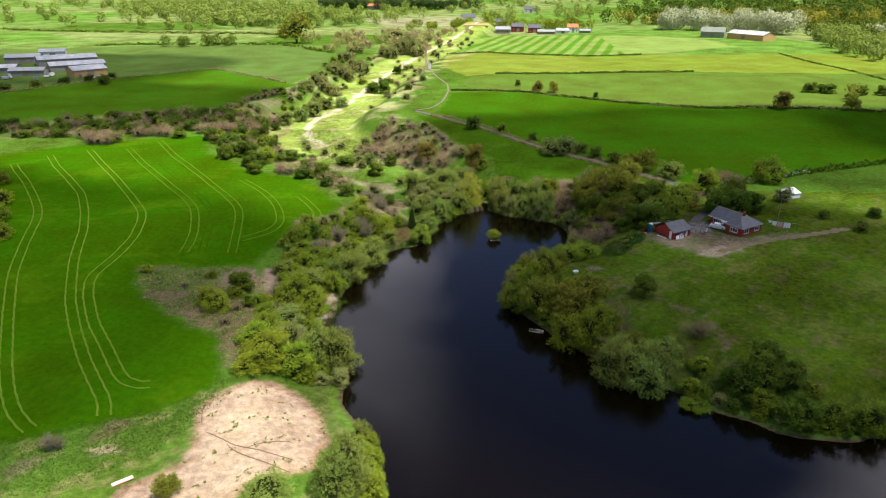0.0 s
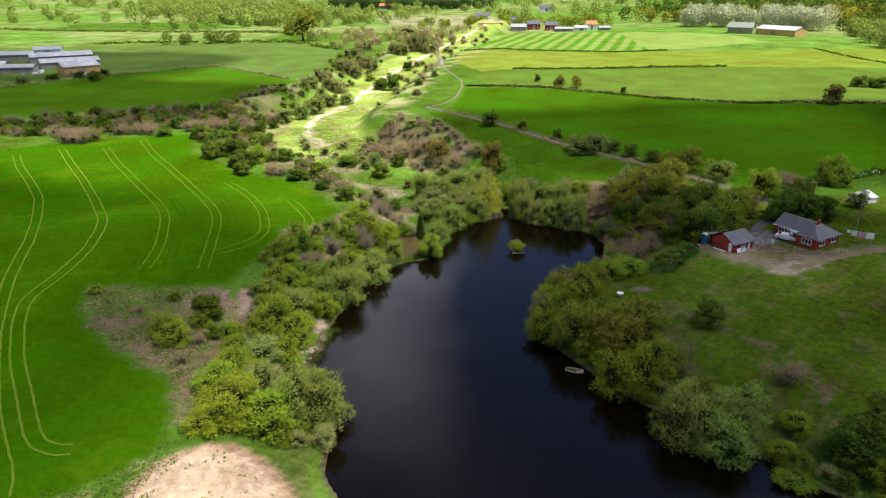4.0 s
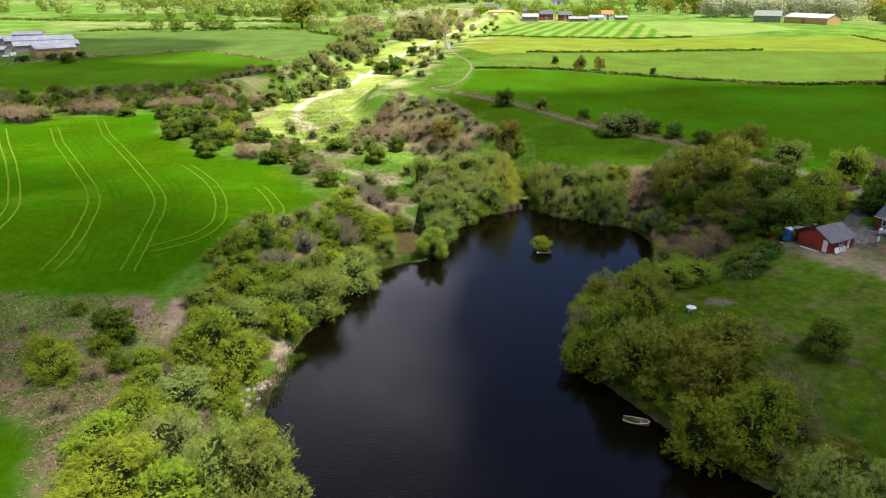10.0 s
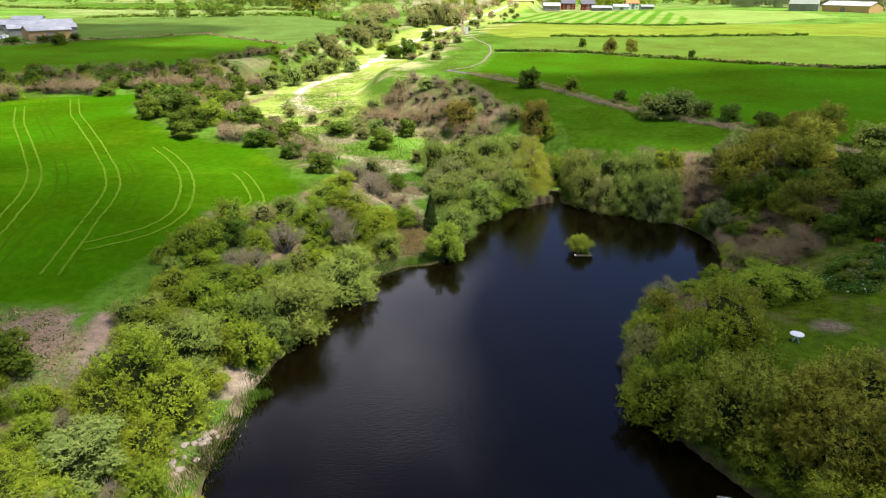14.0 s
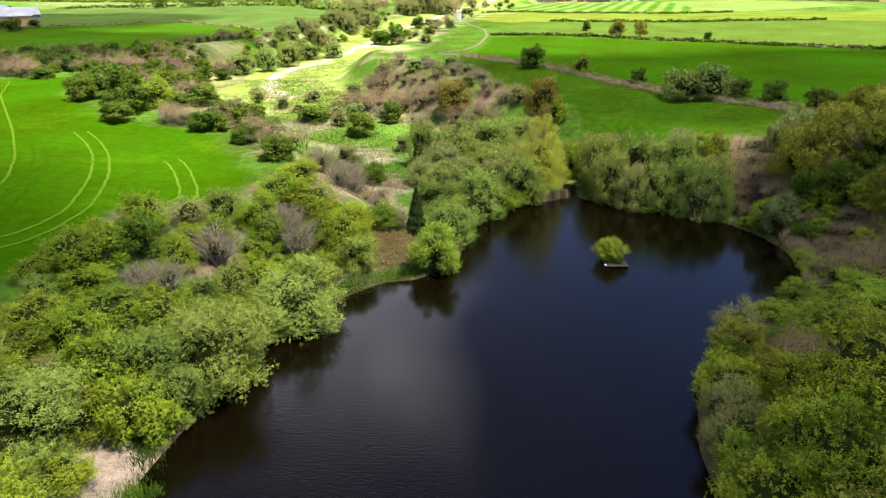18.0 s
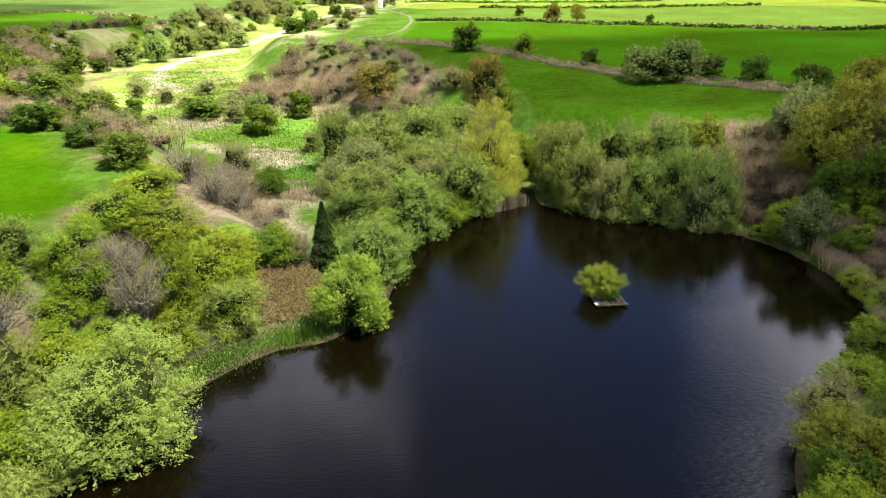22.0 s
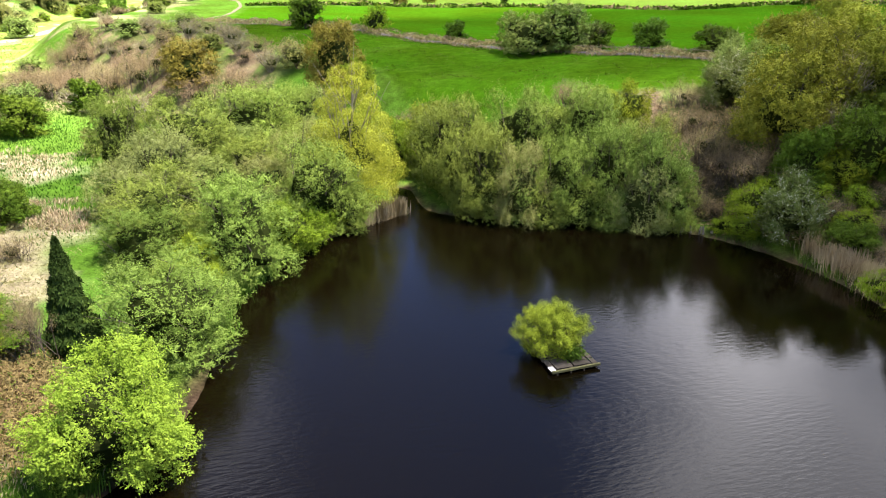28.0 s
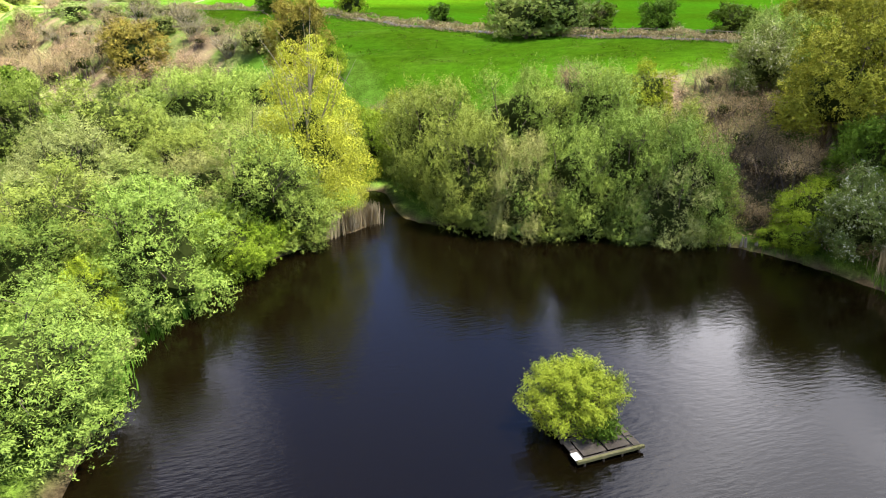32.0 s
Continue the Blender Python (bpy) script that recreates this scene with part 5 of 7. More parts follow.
def leaf_stuff(name, label, places, size, slim, mat, seed, lean=0.6):
    """One mass of leaves at many places: x, y, z rows."""
    rng = np.random.default_rng(seed)
    n = len(places)
    me = leaf_mesh(name, np.asarray(places, float), unit(rng.normal(size=(n, 3)) + (0, 0, lean)), rng, size, slim, mat)
    return tagged(new(name, me), label, name.replace("_", " "), kind="stuff")


def hedge(line, wide, tall, per_metre, mat, label, seed, size=0.35, gaps=0.0, slim=0.55):
    rng = np.random.default_rng(seed)
    p = np.array(line, float)
    s = np.r_[0, np.cumsum(np.hypot(*np.diff(p, axis=0).T))]
    q = rng.uniform(0, s[-1], int(s[-1] * per_metre))
    lump = 0.65 + 0.35 * np.sin(q * 0.9 + seed) * np.sin(q * 0.37 + 2)
    keep = rng.random(len(q)) > gaps * (np.sin(q * 0.21 + seed) > 0.2)
    q, lump = q[keep], lump[keep]
    a, r = rng.uniform(0, np.pi, len(q)), rng.uniform(0.6, 1.0, len(q))
    x, y = np.interp(q, s, p[:, 0]) + 0.5 * wide * lump * r * np.cos(a), np.interp(q, s, p[:, 1]) + 0.5 * wide * lump * r * np.cos(a) * 0.6
    z = heights(x, y) + tall * lump * r * np.sin(a) + 0.1
    return leaf_stuff("hedge", label, np.stack([x, y, z], 1), size, slim, mat, seed)


hedge([(-8, 322), (8, 322), (32, 320), (52, 306), (71, 294), (91, 290), (108, 284), (138, 279), (200, 277), (300, 283)], 2.2, 1.1, 16, LEAVES["holly"], "low dark broken hedge between green fields", 41, 0.5, 0.5)
hedge([(-8, 323), (32, 321), (71, 295), (108, 285), (200, 278)], 3.0, 1.0, 8, LEAVES["scrub"], "dead brown growth along a field hedge", 42, 0.5, 0.3)
hedge([(14, 371), (50, 377), (79, 385), (128, 386)], 2.0, 1.2, 16, LEAVES["holly"], "trimmed dark hedge across the hillside", 43, 0.5, 0.15)
hedge([(-19, 482), (10, 502), (46, 487), (80, 479), (120, 488)], 2.0, 1.2, 14, LEAVES["holly"], "trimmed hedge below the striped field", 44, 0.5, 0.2)
hedge([(-270, 293), (-226, 300), (-196, 347), (-157, 395), (-97, 343)], 2.0, 1.2, 9, LEAVES["scrub"], "thin brown field boundary", 45, 0.45, 0.5)
hedge([(-300, 520), (-241, 521), (-147, 508), (-100, 472)], 4.0, 2.6, 12, LEAVES["holly"], "dark hedge across far pasture", 46, 0.7, 0.5)
hedge([(-480, 640), (-330, 640), (-200, 625), (-150, 590)], 5.0, 2.6, 10, LEAVES["holly"], "dark hedge across far pasture", 47, 0.8, 0.5)
hedge([(-14, 264), (-3, 247.5), (7, 237), (15, 228), (22, 220), (29, 211), (35, 204), (41, 196.5), (51, 184), (61, 174)], 2.6, 1.3, 120, LEAVES["scrub"], "dead brown bramble along the lane", 48, 0.18, 0.15, 0.25)
hedge([(-8, 263), (3, 248), (12, 237), (27, 220), (39, 206), (46, 197.5), (56, 186), (66, 176)], 1.5, 0.9, 40, LEAVES["scrub"], "dead brown growth behind the lane", 49, 0.2, 0.5, 0.3)
hedge([(73, 172), (80, 176), (89, 179), (100, 186), (111, 192), (140, 204), (200, 212), (290, 218)], 4.0, 3.0, 26, LEAVES["holly"], "dark hedge behind the grazed meadow", 50, 0.35, 0.2)
hedge([(218, 495), (227, 433), (232, 379)], 2.0, 1.0, 10, LEAVES["holly"], "thin hedge down the far hillside", 51, 0.5, 0.4)


# reeds, rushes and grasses
def blades(name, label, x, y, tall, thick, mat, seed, lean=0.25):
    """Upright blades at places on the ground or in the shallows."""
    rng = np.random.default_rng(seed)
    n = len(x)
    z = np.maximum(heights(x, y), -0.1)
    a = rng.uniform(0, 2 * np.pi, n)
    h = tall * rng.uniform(0.6, 1.2, n)
    tip = np.stack([x + lean * h * np.cos(a + 1) * rng.random(n), y + lean * h * np.sin(a + 1) * rng.random(n), z + h], 1)
    side = np.stack([np.cos(a), np.sin(a), 0 * a], 1) * (thick * rng.uniform(0.6, 1.4, n))[:, None]
    foot = np.stack([x, y, z], 1)
    mid = foot * 0.45 + tip * 0.55
    v = np.stack([foot - side * 0.6, foot + side * 0.6, mid + side, tip, mid - side], 1).reshape(-1, 3)
    me = mesh_of(name, v, np.arange(5 * n).reshape(-1, 5), mat, rng.random(n))
    return tagged(new(name, me), label, name.replace("_", " "), kind="stuff")


def along(line, n, wide, seed):
    rng = np.random.default_rng(seed)
    p = np.array(line, float)
    s = np.r_[0, np.cumsum(np.hypot(*np.diff(p, axis=0).T))]
    q = rng.uniform(0, s[-1], n)
    return np.interp(q, s, p[:, 0]) + wide * rng.normal(size=n), np.interp(q, s, p[:, 1]) + wide * rng.normal(size=n)


blades("dry_reeds", "tall straw-coloured reeds at the mouth of the inlet", *along([(5.2, 167.6), (7, 169.0), (8.2, 169.6)], 1600, 0.28, 61), 1.25, 0.022, LEAVES["reed"], 61)
blades("dry_reeds", "straw-coloured reeds along the shaded shore", *along([(32.8, 154), (33, 151), (32.6, 147.5)], 2200, 0.38, 62), 1.5, 0.022, LEAVES["reed"], 62)
blades("dry_reeds", "broken pale reed stumps by the muddy bank", *along([(-21.6, 103), (-21.8, 105.4)], 300, 0.3, 63), 0.8, 0.03, LEAVES["reed"], 63)
blades("green_rushes", "fresh green rushes at the water's edge", *along([(-11.6, 138.9), (-10, 139.6), (-8, 141)], 1100, 0.3, 64), 0.6, 0.025, LEAVES["iris"], 64)
blades("green_rushes", "bright green rushes below the willows", *along([(-4.4, 151), (-4.2, 155), (-2, 160.6), (1, 164.4)], 1500, 0.35, 65), 0.6, 0.025, LEAVES["iris"], 65)
blades("green_rushes", "fresh green rushes by the muddy spot", *along([(-21.4, 104), (-21.2, 107.5), (-22.4, 111), (-22, 114)], 1600, 0.5, 66), 0.45, 0.025, LEAVES["iris"], 66)
blades("green_rushes", "green rushes along the eastern shore", *along([(29.5, 160), (32.5, 155), (33, 147), (31, 140), (25, 135)], 2200, 0.5, 67), 0.5, 0.025, LEAVES["iris"], 67)
blades("bank_grass", "rough bright grass on the lake bank", *along([(-19.6, 129), (-17, 133.5), (-13, 138.6), (-9.5, 141)], 7000, 0.9, 68), 0.2, 0.025, LEAVES["iris"], 68, 0.6)
blades("bank_grass", "pale dry grass on the lake bank", *along([(-20, 130), (-17.6, 134.6), (-13.6, 140), (-10, 143)], 3600, 1.3, 69), 0.22, 0.025, LEAVES["reed"], 69, 0.6)
blades("bank_grass", "rough grass above the southern shore", *along([(44, 78.5), (48, 75), (54, 72), (64, 70), (80, 71)], 4200, 1.6, 70), 0.5, 0.05, LEAVES["iris"], 70, 0.6)
rng = np.random.default_rng(71)
mx, my = rng.uniform(-66, 0, 90000), rng.uniform(178, 300, 90000)
off, run = line_distance(mx, my, VALLEY)
keep = (off < np.interp(run, [0, 2, 4, 8, 11], [3, 12, 17, 12, 10])) & (patches(mx, my, 17, 1.5, 0.02, 0.35) * patches(mx, my, 41, 3.7, -0.1, 0.4) > 0.45)
blades("marsh_straw", "pale flattened tussocks of dead marsh grass", mx[keep][:13000], my[keep][:13000], 0.4, 0.05, LEAVES["reed"], 71, 1.0)
keep = (off < np.interp(run, [0, 2, 4, 8, 11], [4, 13, 18, 13, 10])) & (patches(mx, my, 17, 1.5, 0.02, 0.35) < 0.3)
blades("marsh_grass", "lush green marsh grass", mx[keep][:9000], my[keep][:9000], 0.22, 0.05, LEAVES["iris"], 72, 0.8)


def spots(poly, n, seed, soft=1.3):
    """Chance places inside an area."""
    k = np.random.default_rng(seed)
    p = np.array(poly, float)
    q = k.uniform(p.min(0), p.max(0), (n * 4, 2))
    q = q[within(q[:, 0], q[:, 1], poly, soft) > k.random(len(q))][:n]
    return q[:, 0], q[:, 1]


for i, area in enumerate(DEAD_REED):
    blades("dead_reeds", "bleached flattened reeds in the marsh", *spots(area, 1700, 75 + i, 3.2), 0.35, 0.03, LEAVES["reed"], 75 + i, 0.9)
GREEN_MARSH = [(-75, 262), (-53, 262), (-28, 221), (-24, 203), (-14, 177), (-13, 166), (-17, 163), (-20, 168), (-24, 178), (-34, 192), (-53, 219)]
blades("marsh_grass", "lush green tussocks in the marsh", *spots(GREEN_MARSH, 22000, 80), 0.22, 0.04, LEAVES["iris"], 80, 0.8)
x, y = spots([(-27, 161), (-25, 172), (-16, 165), (-13, 156), (-16, 151), (-21, 149)], 14000, 81, 2.4)
leaf_stuff("dead_stems", "pale dead stems over brown bramble", np.stack([x, y, heights(x, y) + 0.25 + 0.22 * wobble(x, y, 2.6, 1.0) + 0.1 * wobble(y, x, 1.1, 2.0)], 1), 0.12, 0.16, LEAVES["bare"], 81, 0.5)
x, y = spots([(-15.5, 147), (-10.5, 148.5), (-9.5, 143), (-12, 141), (-14.5, 142.5)], 9000, 82, 1.6)
leaf_stuff("bramble", "low reddish-brown bramble on the bank", np.stack([x, y, heights(x, y) + 0.25 + 0.2 * wobble(x, y, 2.2, 3.0) + 0.1 * wobble(y, x, 0.9, 2.0)], 1), 0.10, 0.28, LEAVES["rust"], 82, 0.7)

MEADOW = [(30, 122), (40, 100), (52, 76), (66, 71), (112, 68), (140, 90), (140, 190), (100, 182), (80, 160), (64, 124), (50, 130), (36, 134)]
x, y = spots(MEADOW, 26000, 83)
keep = patches(x, y, 9, 3.3, -0.25, 0.25) > np.random.default_rng(83).random(len(x)) * 0.8
x, y = x[keep], y[keep]
leaf_stuff("meadow_tussocks", "coarse grass tussocks over the grazed meadow", np.stack([x, y, heights(x, y) + 0.04], 1), 0.13, 0.5, LEAVES["tuft"], 83, 4.0)
x, y = spots([(-62, 106), (-47, 109), (-41, 110), (-33, 101), (-31, 90), (-30, 78), (-33, 74), (-37, 82), (-50, 90), (-60, 100)], 9000, 84)
leaf_stuff("rough_grass", "rough dead grass and bramble in the hollow", np.stack([x, y, heights(x, y) + 0.08], 1), 0.17, 0.3, LEAVES["scrub"], 84, 1.2)
x, y = spots([(-62, 106), (-47, 109), (-41, 110), (-33, 101), (-31, 90), (-30, 78), (-33, 74), (-37, 82), (-50, 90), (-60, 100)], 7000, 85)
keep = patches(x, y, 9, 3.3, 0.0, 0.3) > 0.3
leaf_stuff("rough_grass", "green weeds among bramble in the hollow", np.stack([x[keep], y[keep], heights(x[keep], y[keep]) + 0.08], 1), 0.17, 0.35, LEAVES["iris"], 85, 1.2)
x, y = spots([(-48, 56), (-38, 62), (-33, 70), (-30, 72), (-32, 64), (-36, 52), (-44, 44), (-60, 40), (-60, 48)], 8000, 86)
leaf_stuff("rough_grass", "rough bright grass round the sand", np.stack([x, y, heights(x, y) + 0.08], 1), 0.16, 0.35, LEAVES["iris"], 86, 1.2)
x, y = spots(NEAR_FIELD, 20000, 87)
keep = patches(x, y, 8, 5.3, 0.0, 0.4) > np.random.default_rng(87).random(len(x))
leaf_stuff("field_tufts", "thicker tufts in the green field", np.stack([x[keep], y[keep], heights(x[keep], y[keep]) + 0.05], 1), 0.10, 0.4, LEAVES["tuft"], 87, 2.0)
x, y = spots([(27, 166), (30, 161), (36, 150), (42, 150), (40, 166), (33, 175), (28, 174)], 9000, 88)
leaf_stuff("leaf_litter", "dead brown bramble and litter on the bank", np.stack([x, y, heights(x, y) + 0.12], 1), 0.14, 0.25, LEAVES["scrub"], 88, 0.8)

plant("scrub", [(31, 168, 3.4, 2.2), (33.2, 165.6, 3.2, 2.0), (33.4, 170, 3.6, 2.4), (35.2, 163, 3.2, 2.0), (36.4, 168, 3.4, 2.4), (30.4, 165.4, 2.8, 1.8), (34.4, 173, 3.6, 2.2), (37.6, 171, 3.4, 2.2), (38, 163.6, 3.2, 2.4)], "shore", 1)
plant("bare", [(42.5, 166, 6.5, 6.4), (40, 161.5, 4.5, 4.4)], "house", 1)
plant("hawthorn", [(36.2, 158.4, 3.2, 2.2), (35, 161, 2.8, 1.8), (38.5, 158.8, 3.6, 2.8)], "shore", 2)
plant("holly", [(39, 127.6, 2.6, 1.5), (41, 130.4, 3.0, 1.7), (43.6, 133.6, 2.8, 1.5), (39.6, 131.6, 2.6, 1.4), (45.6, 136.4, 2.4, 1.3), (42.4, 128.2, 2.2, 1.2)], "house", 1)
plant("blossom", [(40.4, 129, 2.2, 1.3), (42.6, 131.8, 2.0, 1.2)], "house", 1)
# nettles and white-flowered weeds between the spit and the yard
TANGLE = [(36.5, 124), (37.5, 130), (41, 135), (44.5, 137), (48.5, 139), (45, 132), (40, 125)]
x, y = spots(TANGLE, 11000, 89)
leaf_stuff("nettles", "dark green nettles with white-flowered weeds", np.stack([x, y, heights(x, y) + np.random.default_rng(89).uniform(0.1, 1.0, len(x)) * (0.7 + 0.45 * wobble(x, y, 3.1, 1.0))], 1), 0.13, 0.5, LEAVES["nettle"], 89, 0.8)

# ---- the house, the shed and what stands round them ----
BRICK = plain("red_brick", (0.20, 0.030, 0.022), (0.34, 0.055, 0.038), 1.2, 0.85, bump=0.01, grain=14)
SLATE = plain("slate", (0.055, 0.06, 0.072), (0.135, 0.14, 0.158), 0.9, 0.6, bump=0.01, grain=9)
SHEET = plain("roof_sheet", (0.24, 0.25, 0.25), (0.40, 0.41, 0.41), 1.5, 0.6)
WHITE = plain("white_paint", (0.70, 0.70, 0.68), (0.84, 0.84, 0.82), 0.8, 0.5, bump=0.002)
PANE = plain("window_glass", (0.03, 0.04, 0.05), (0.05, 0.06, 0.07), 2.0, 0.06, bump=0.0)
TIMBER = plain("grey_timber", (0.17, 0.14, 0.11), (0.33, 0.29, 0.23), 0.5, 0.9, bump=0.01, grain=18)
STONE = plain("pale_stone", (0.24, 0.20, 0.15), (0.42, 0.37, 0.29), 0.4, 0.9)
BLUE = plain("blue_plastic", (0.02, 0.14, 0.42), (0.03, 0.20, 0.55), 1.0, 0.4, bump=0.0)
CANVAS = plain("white_canvas", (0.74, 0.74, 0.73), (0.84, 0.84, 0.83), 1.0, 0.8)
CARPAINT = plain("white_car_paint", (0.72, 0.73, 0.74), (0.80, 0.81, 0.82), 2.0, 0.25, bump=0.0)
RUBBER = plain("rubber", (0.02, 0.02, 0.02), (0.035, 0.035, 0.035), 0.5, 0.8)
PINK = plain("pink_plastic", (0.60, 0.10, 0.26), (0.70, 0.16, 0.34), 0.5, 0.5)
RED = plain("red_plastic", (0.50, 0.05, 0.02), (0.62, 0.08, 0.03), 0.5, 0.5)


def wall_box(bm, u0, u1, v0, v1, z0, z1, holes=()):
    """Walls round a rectangle, 0.28 m thick, with openings cut in the named sides: side, from, to, sill, head."""
    t = 0.28
    for side, a, b in (("v0", u0, u1), ("v1", u0, u1), ("u0", v0 + t, v1 - t), ("u1", v0 + t, v1 - t)):
        cuts = sorted([h[1:] for h in holes if h[0] == side])
        runs, p = [], a
        for c0, c1, sill, head in cuts:
            runs += [(p, c0, z0, z1), (c0, c1, z0, sill), (c0, c1, head, z1)]
            p = c1
        runs.append((p, b, z0, z1))
        for r0, r1, lo, hi in runs:
            if r1 - r0 < 0.01 or hi - lo < 0.01:
                continue
            if side[0] == "v":
                w = v0 if side == "v0" else v1 - t
                box(bm, (r0, w, lo), (r1, w + t, hi))
            else:
                w = u0 if side == "u0" else u1 - t
                box(bm, (w, r0, lo), (w + t, r1, hi))
    return bm


def window(parent, side, at, a, b, sill, head, bars=2, name="window"):
    """A white window set into a wall: frame, bars, sill and panes. side: the axis that its wall runs along, and its place on the other."""
    ob = part(name, bmesh.new(), WHITE, parent)

    def place(p0, p1):
        (a0, d0, z0), (a1, d1, z1) = p0, p1
        return ((a0, at + d0, z0), (a1, at + d1, z1)) if side == "u" else ((at + d0, a0, z0), (at + d1, a1, z1))
    for p0, p1 in (((a, -0.02, sill), (b, 0.1, sill + 0.09)), ((a, -0.02, head - 0.09), (b, 0.1, head)), ((a, -0.02, sill + 0.09), (a + 0.09, 0.1, head - 0.09)), ((b - 0.09, -0.02, sill + 0.09), (b, 0.1, head - 0.09))):
        part("frame_bar", slab(*place(p0, p1)), WHITE, ob)
    for i in range(1, bars):
        c = a + (b - a) * i / bars
        part("mullion", slab(*place((c - 0.04, -0.01, sill + 0.09), (c + 0.04, 0.09, head - 0.09))), WHITE, ob)
    for i in range(bars):
        c0, c1 = a + (b - a) * i / bars, a + (b - a) * (i + 1) / bars
        part("pane", slab(*place((c0 + 0.04, 0.035, sill + 0.08), (c1 - 0.04, 0.05, head - 0.08))), PANE, ob)
    part("sill", slab(*place((a - 0.08, -0.10, sill - 0.08), (b + 0.08, 0.02, sill))), STONE, ob)
    return ob


def roof_mesh(rim, ridge, faces, thick=0.12):
    """A pitched roof from its eaves corners and ridge ends, with thickness."""
    bm = bmesh.new()
    top = [bm.verts.new(p) for p in rim + ridge]
    low = [bm.verts.new((p[0], p[1], p[2] - thick)) for p in rim + ridge]
    for f in faces:
        bm.faces.new([top[i] for i in f])
        bm.faces.new([low[i] for i in reversed(f)])
    n = len(rim)
    for i in range(n):
        j = (i + 1) % n
        if any(i in f and j in f for f in faces):
            bm.faces.new((top[j], top[i], low[i], low[j]))
    bmesh.ops.recalc_face_normals(bm, faces=bm.faces)
    return bm


def frame_at(x, y, ux, uy, z):
    u = Vector((ux, uy, 0)).normalized()
    v = Vector((-u.y, u.x, 0))
    return Matrix(((u.x, v.x, 0, x), (u.y, v.y, 0, y), (0, 0, 1, z), (0, 0, 0, 1)))


# bungalow: u along the short side, v along the long one
house = thing("house", "red-brick bungalow with a hipped grey slate roof", "house", frame_at(72.2, 137.4, 5.3, 3.7, 5.72))
part("wall", wall_box(bmesh.new(), -1.5, 6.0, 0, 4.6, -0.6, 2.3, [("v0", -0.6, 1.2, 0.8, 1.9), ("v0", 3.4, 5.2, 0.8, 1.9), ("u0", 1.2, 3.3, 0.8, 1.9)]), BRICK, house)
part("wall", wall_box(bmesh.new(), 0.5, 6.0, 4.62, 10.6, -0.6, 2.3, [("u0", 7.8, 9.8, 0.8, 1.9), ("u0", 5.0, 5.9, 0.0, 2.05)]), BRICK, house)
window(house, "u", 0.0, -0.6, 1.2, 0.8, 1.9, 2)
window(house, "u", 0.0, 3.4, 5.2, 0.8, 1.9, 2)
window(house, "v", -1.5, 1.2, 3.3, 0.8, 1.9, 3)
window(house, "v", 0.5, 7.8, 9.8, 0.8, 1.9, 3)
part("roof", roof_mesh([(0.1, -0.4, 2.3), (6.4, -0.4, 2.3), (6.4, 11.0, 2.3), (0.1, 11.0, 2.3)], [(3.2, 2.3, 4.2), (3.2, 11.0, 4.2)], [(0, 1, 4), (1, 2, 5, 4), (3, 0, 4, 5), (2, 3, 5)]), SLATE, house)
part("wing_roof", roof_mesh([(-1.9, -0.42, 2.32), (3.2, -0.42, 2.32), (3.2, 5.0, 2.32), (-1.9, 5.0, 2.32)], [(0.6, 2.3, 4.1), (3.2, 2.3, 4.22)], [(0, 1, 5, 4), (2, 3, 4, 5), (3, 0, 4)]), SLATE, house)
part("ridge_tile", slab((3.1, 2.4, 4.18), (3.3, 11.0, 4.3), 0.03), STONE, house)
part("ridge_tile", slab((0.6, 2.2, 4.12), (3.08, 2.4, 4.28), 0.03), STONE, house)
chimney = part("chimney", slab((2.6, 2.7, 3.6), (3.05, 3.2, 4.9), 0.02), BRICK, house)
for y in (2.82, 3.08):
    bm = bmesh.new()
    tube(bm, [(2.82, y, 4.9), (2.82, y, 5.1)], (0.09, 0.08), 8)
    part("chimney_pot", bm, RED, chimney)
porch = part("porch", slab((-0.5, 4.7, 0), (0.5, 6.6, 2.15), 0.02), WHITE, house, "white porch with a lean-to roof")
part("porch_roof", roof_mesh([(-0.75, 4.64, 2.16), (-0.75, 6.8, 2.16), (0.48, 6.8, 2.28), (0.48, 4.64, 2.28)], [], [(0, 1, 2, 3)]), SHEET, porch)
part("door", slab((-0.54, 5.1, 0.05), (-0.5, 5.95, 2.0), 0.01), PANE, porch)
part("gutter", slab((-0.02, 5.1, 2.16), (0.1, 11.0, 2.26), 0.02), WHITE, house)
part("step", slab((-1.6, -0.9, -0.4), (6.2, -0.05, 0.06), 0.03), STONE, house, "pale paved strip along the wall")

shed = thing("shed", "red-brick shed with a steep grey slate roof", "shed", frame_at(54.4, 135.2, 4.9, 3.1, 5.25))
part("wall", wall_box(bmesh.new(), 0, 5.8, 0, 5.4, -0.5, 2.0, [("v0", 2.3, 3.5, 0.9, 1.7), ("u0", 0.35, 1.25, 0.0, 1.95), ("v0", 4.3, 5.2, 0.0, 1.9)]), BRICK, shed)
for u in (0.0, 5.52):
    bm = bmesh.new()
    vs = [bm.verts.new(p) for p in ((u, 0, 2.0), (u, 5.4, 2.0), (u, 2.7, 3.45), (u + 0.28, 0, 2.0), (u + 0.28, 5.4, 2.0), (u + 0.28, 2.7, 3.45))]
    for f in ((0, 1, 2), (5, 4, 3), (0, 3, 4, 1), (1, 4, 5, 2), (2, 5, 3, 0)):
        bm.faces.new([vs[i] for i in f])
    part("gable", bm, BRICK, shed)
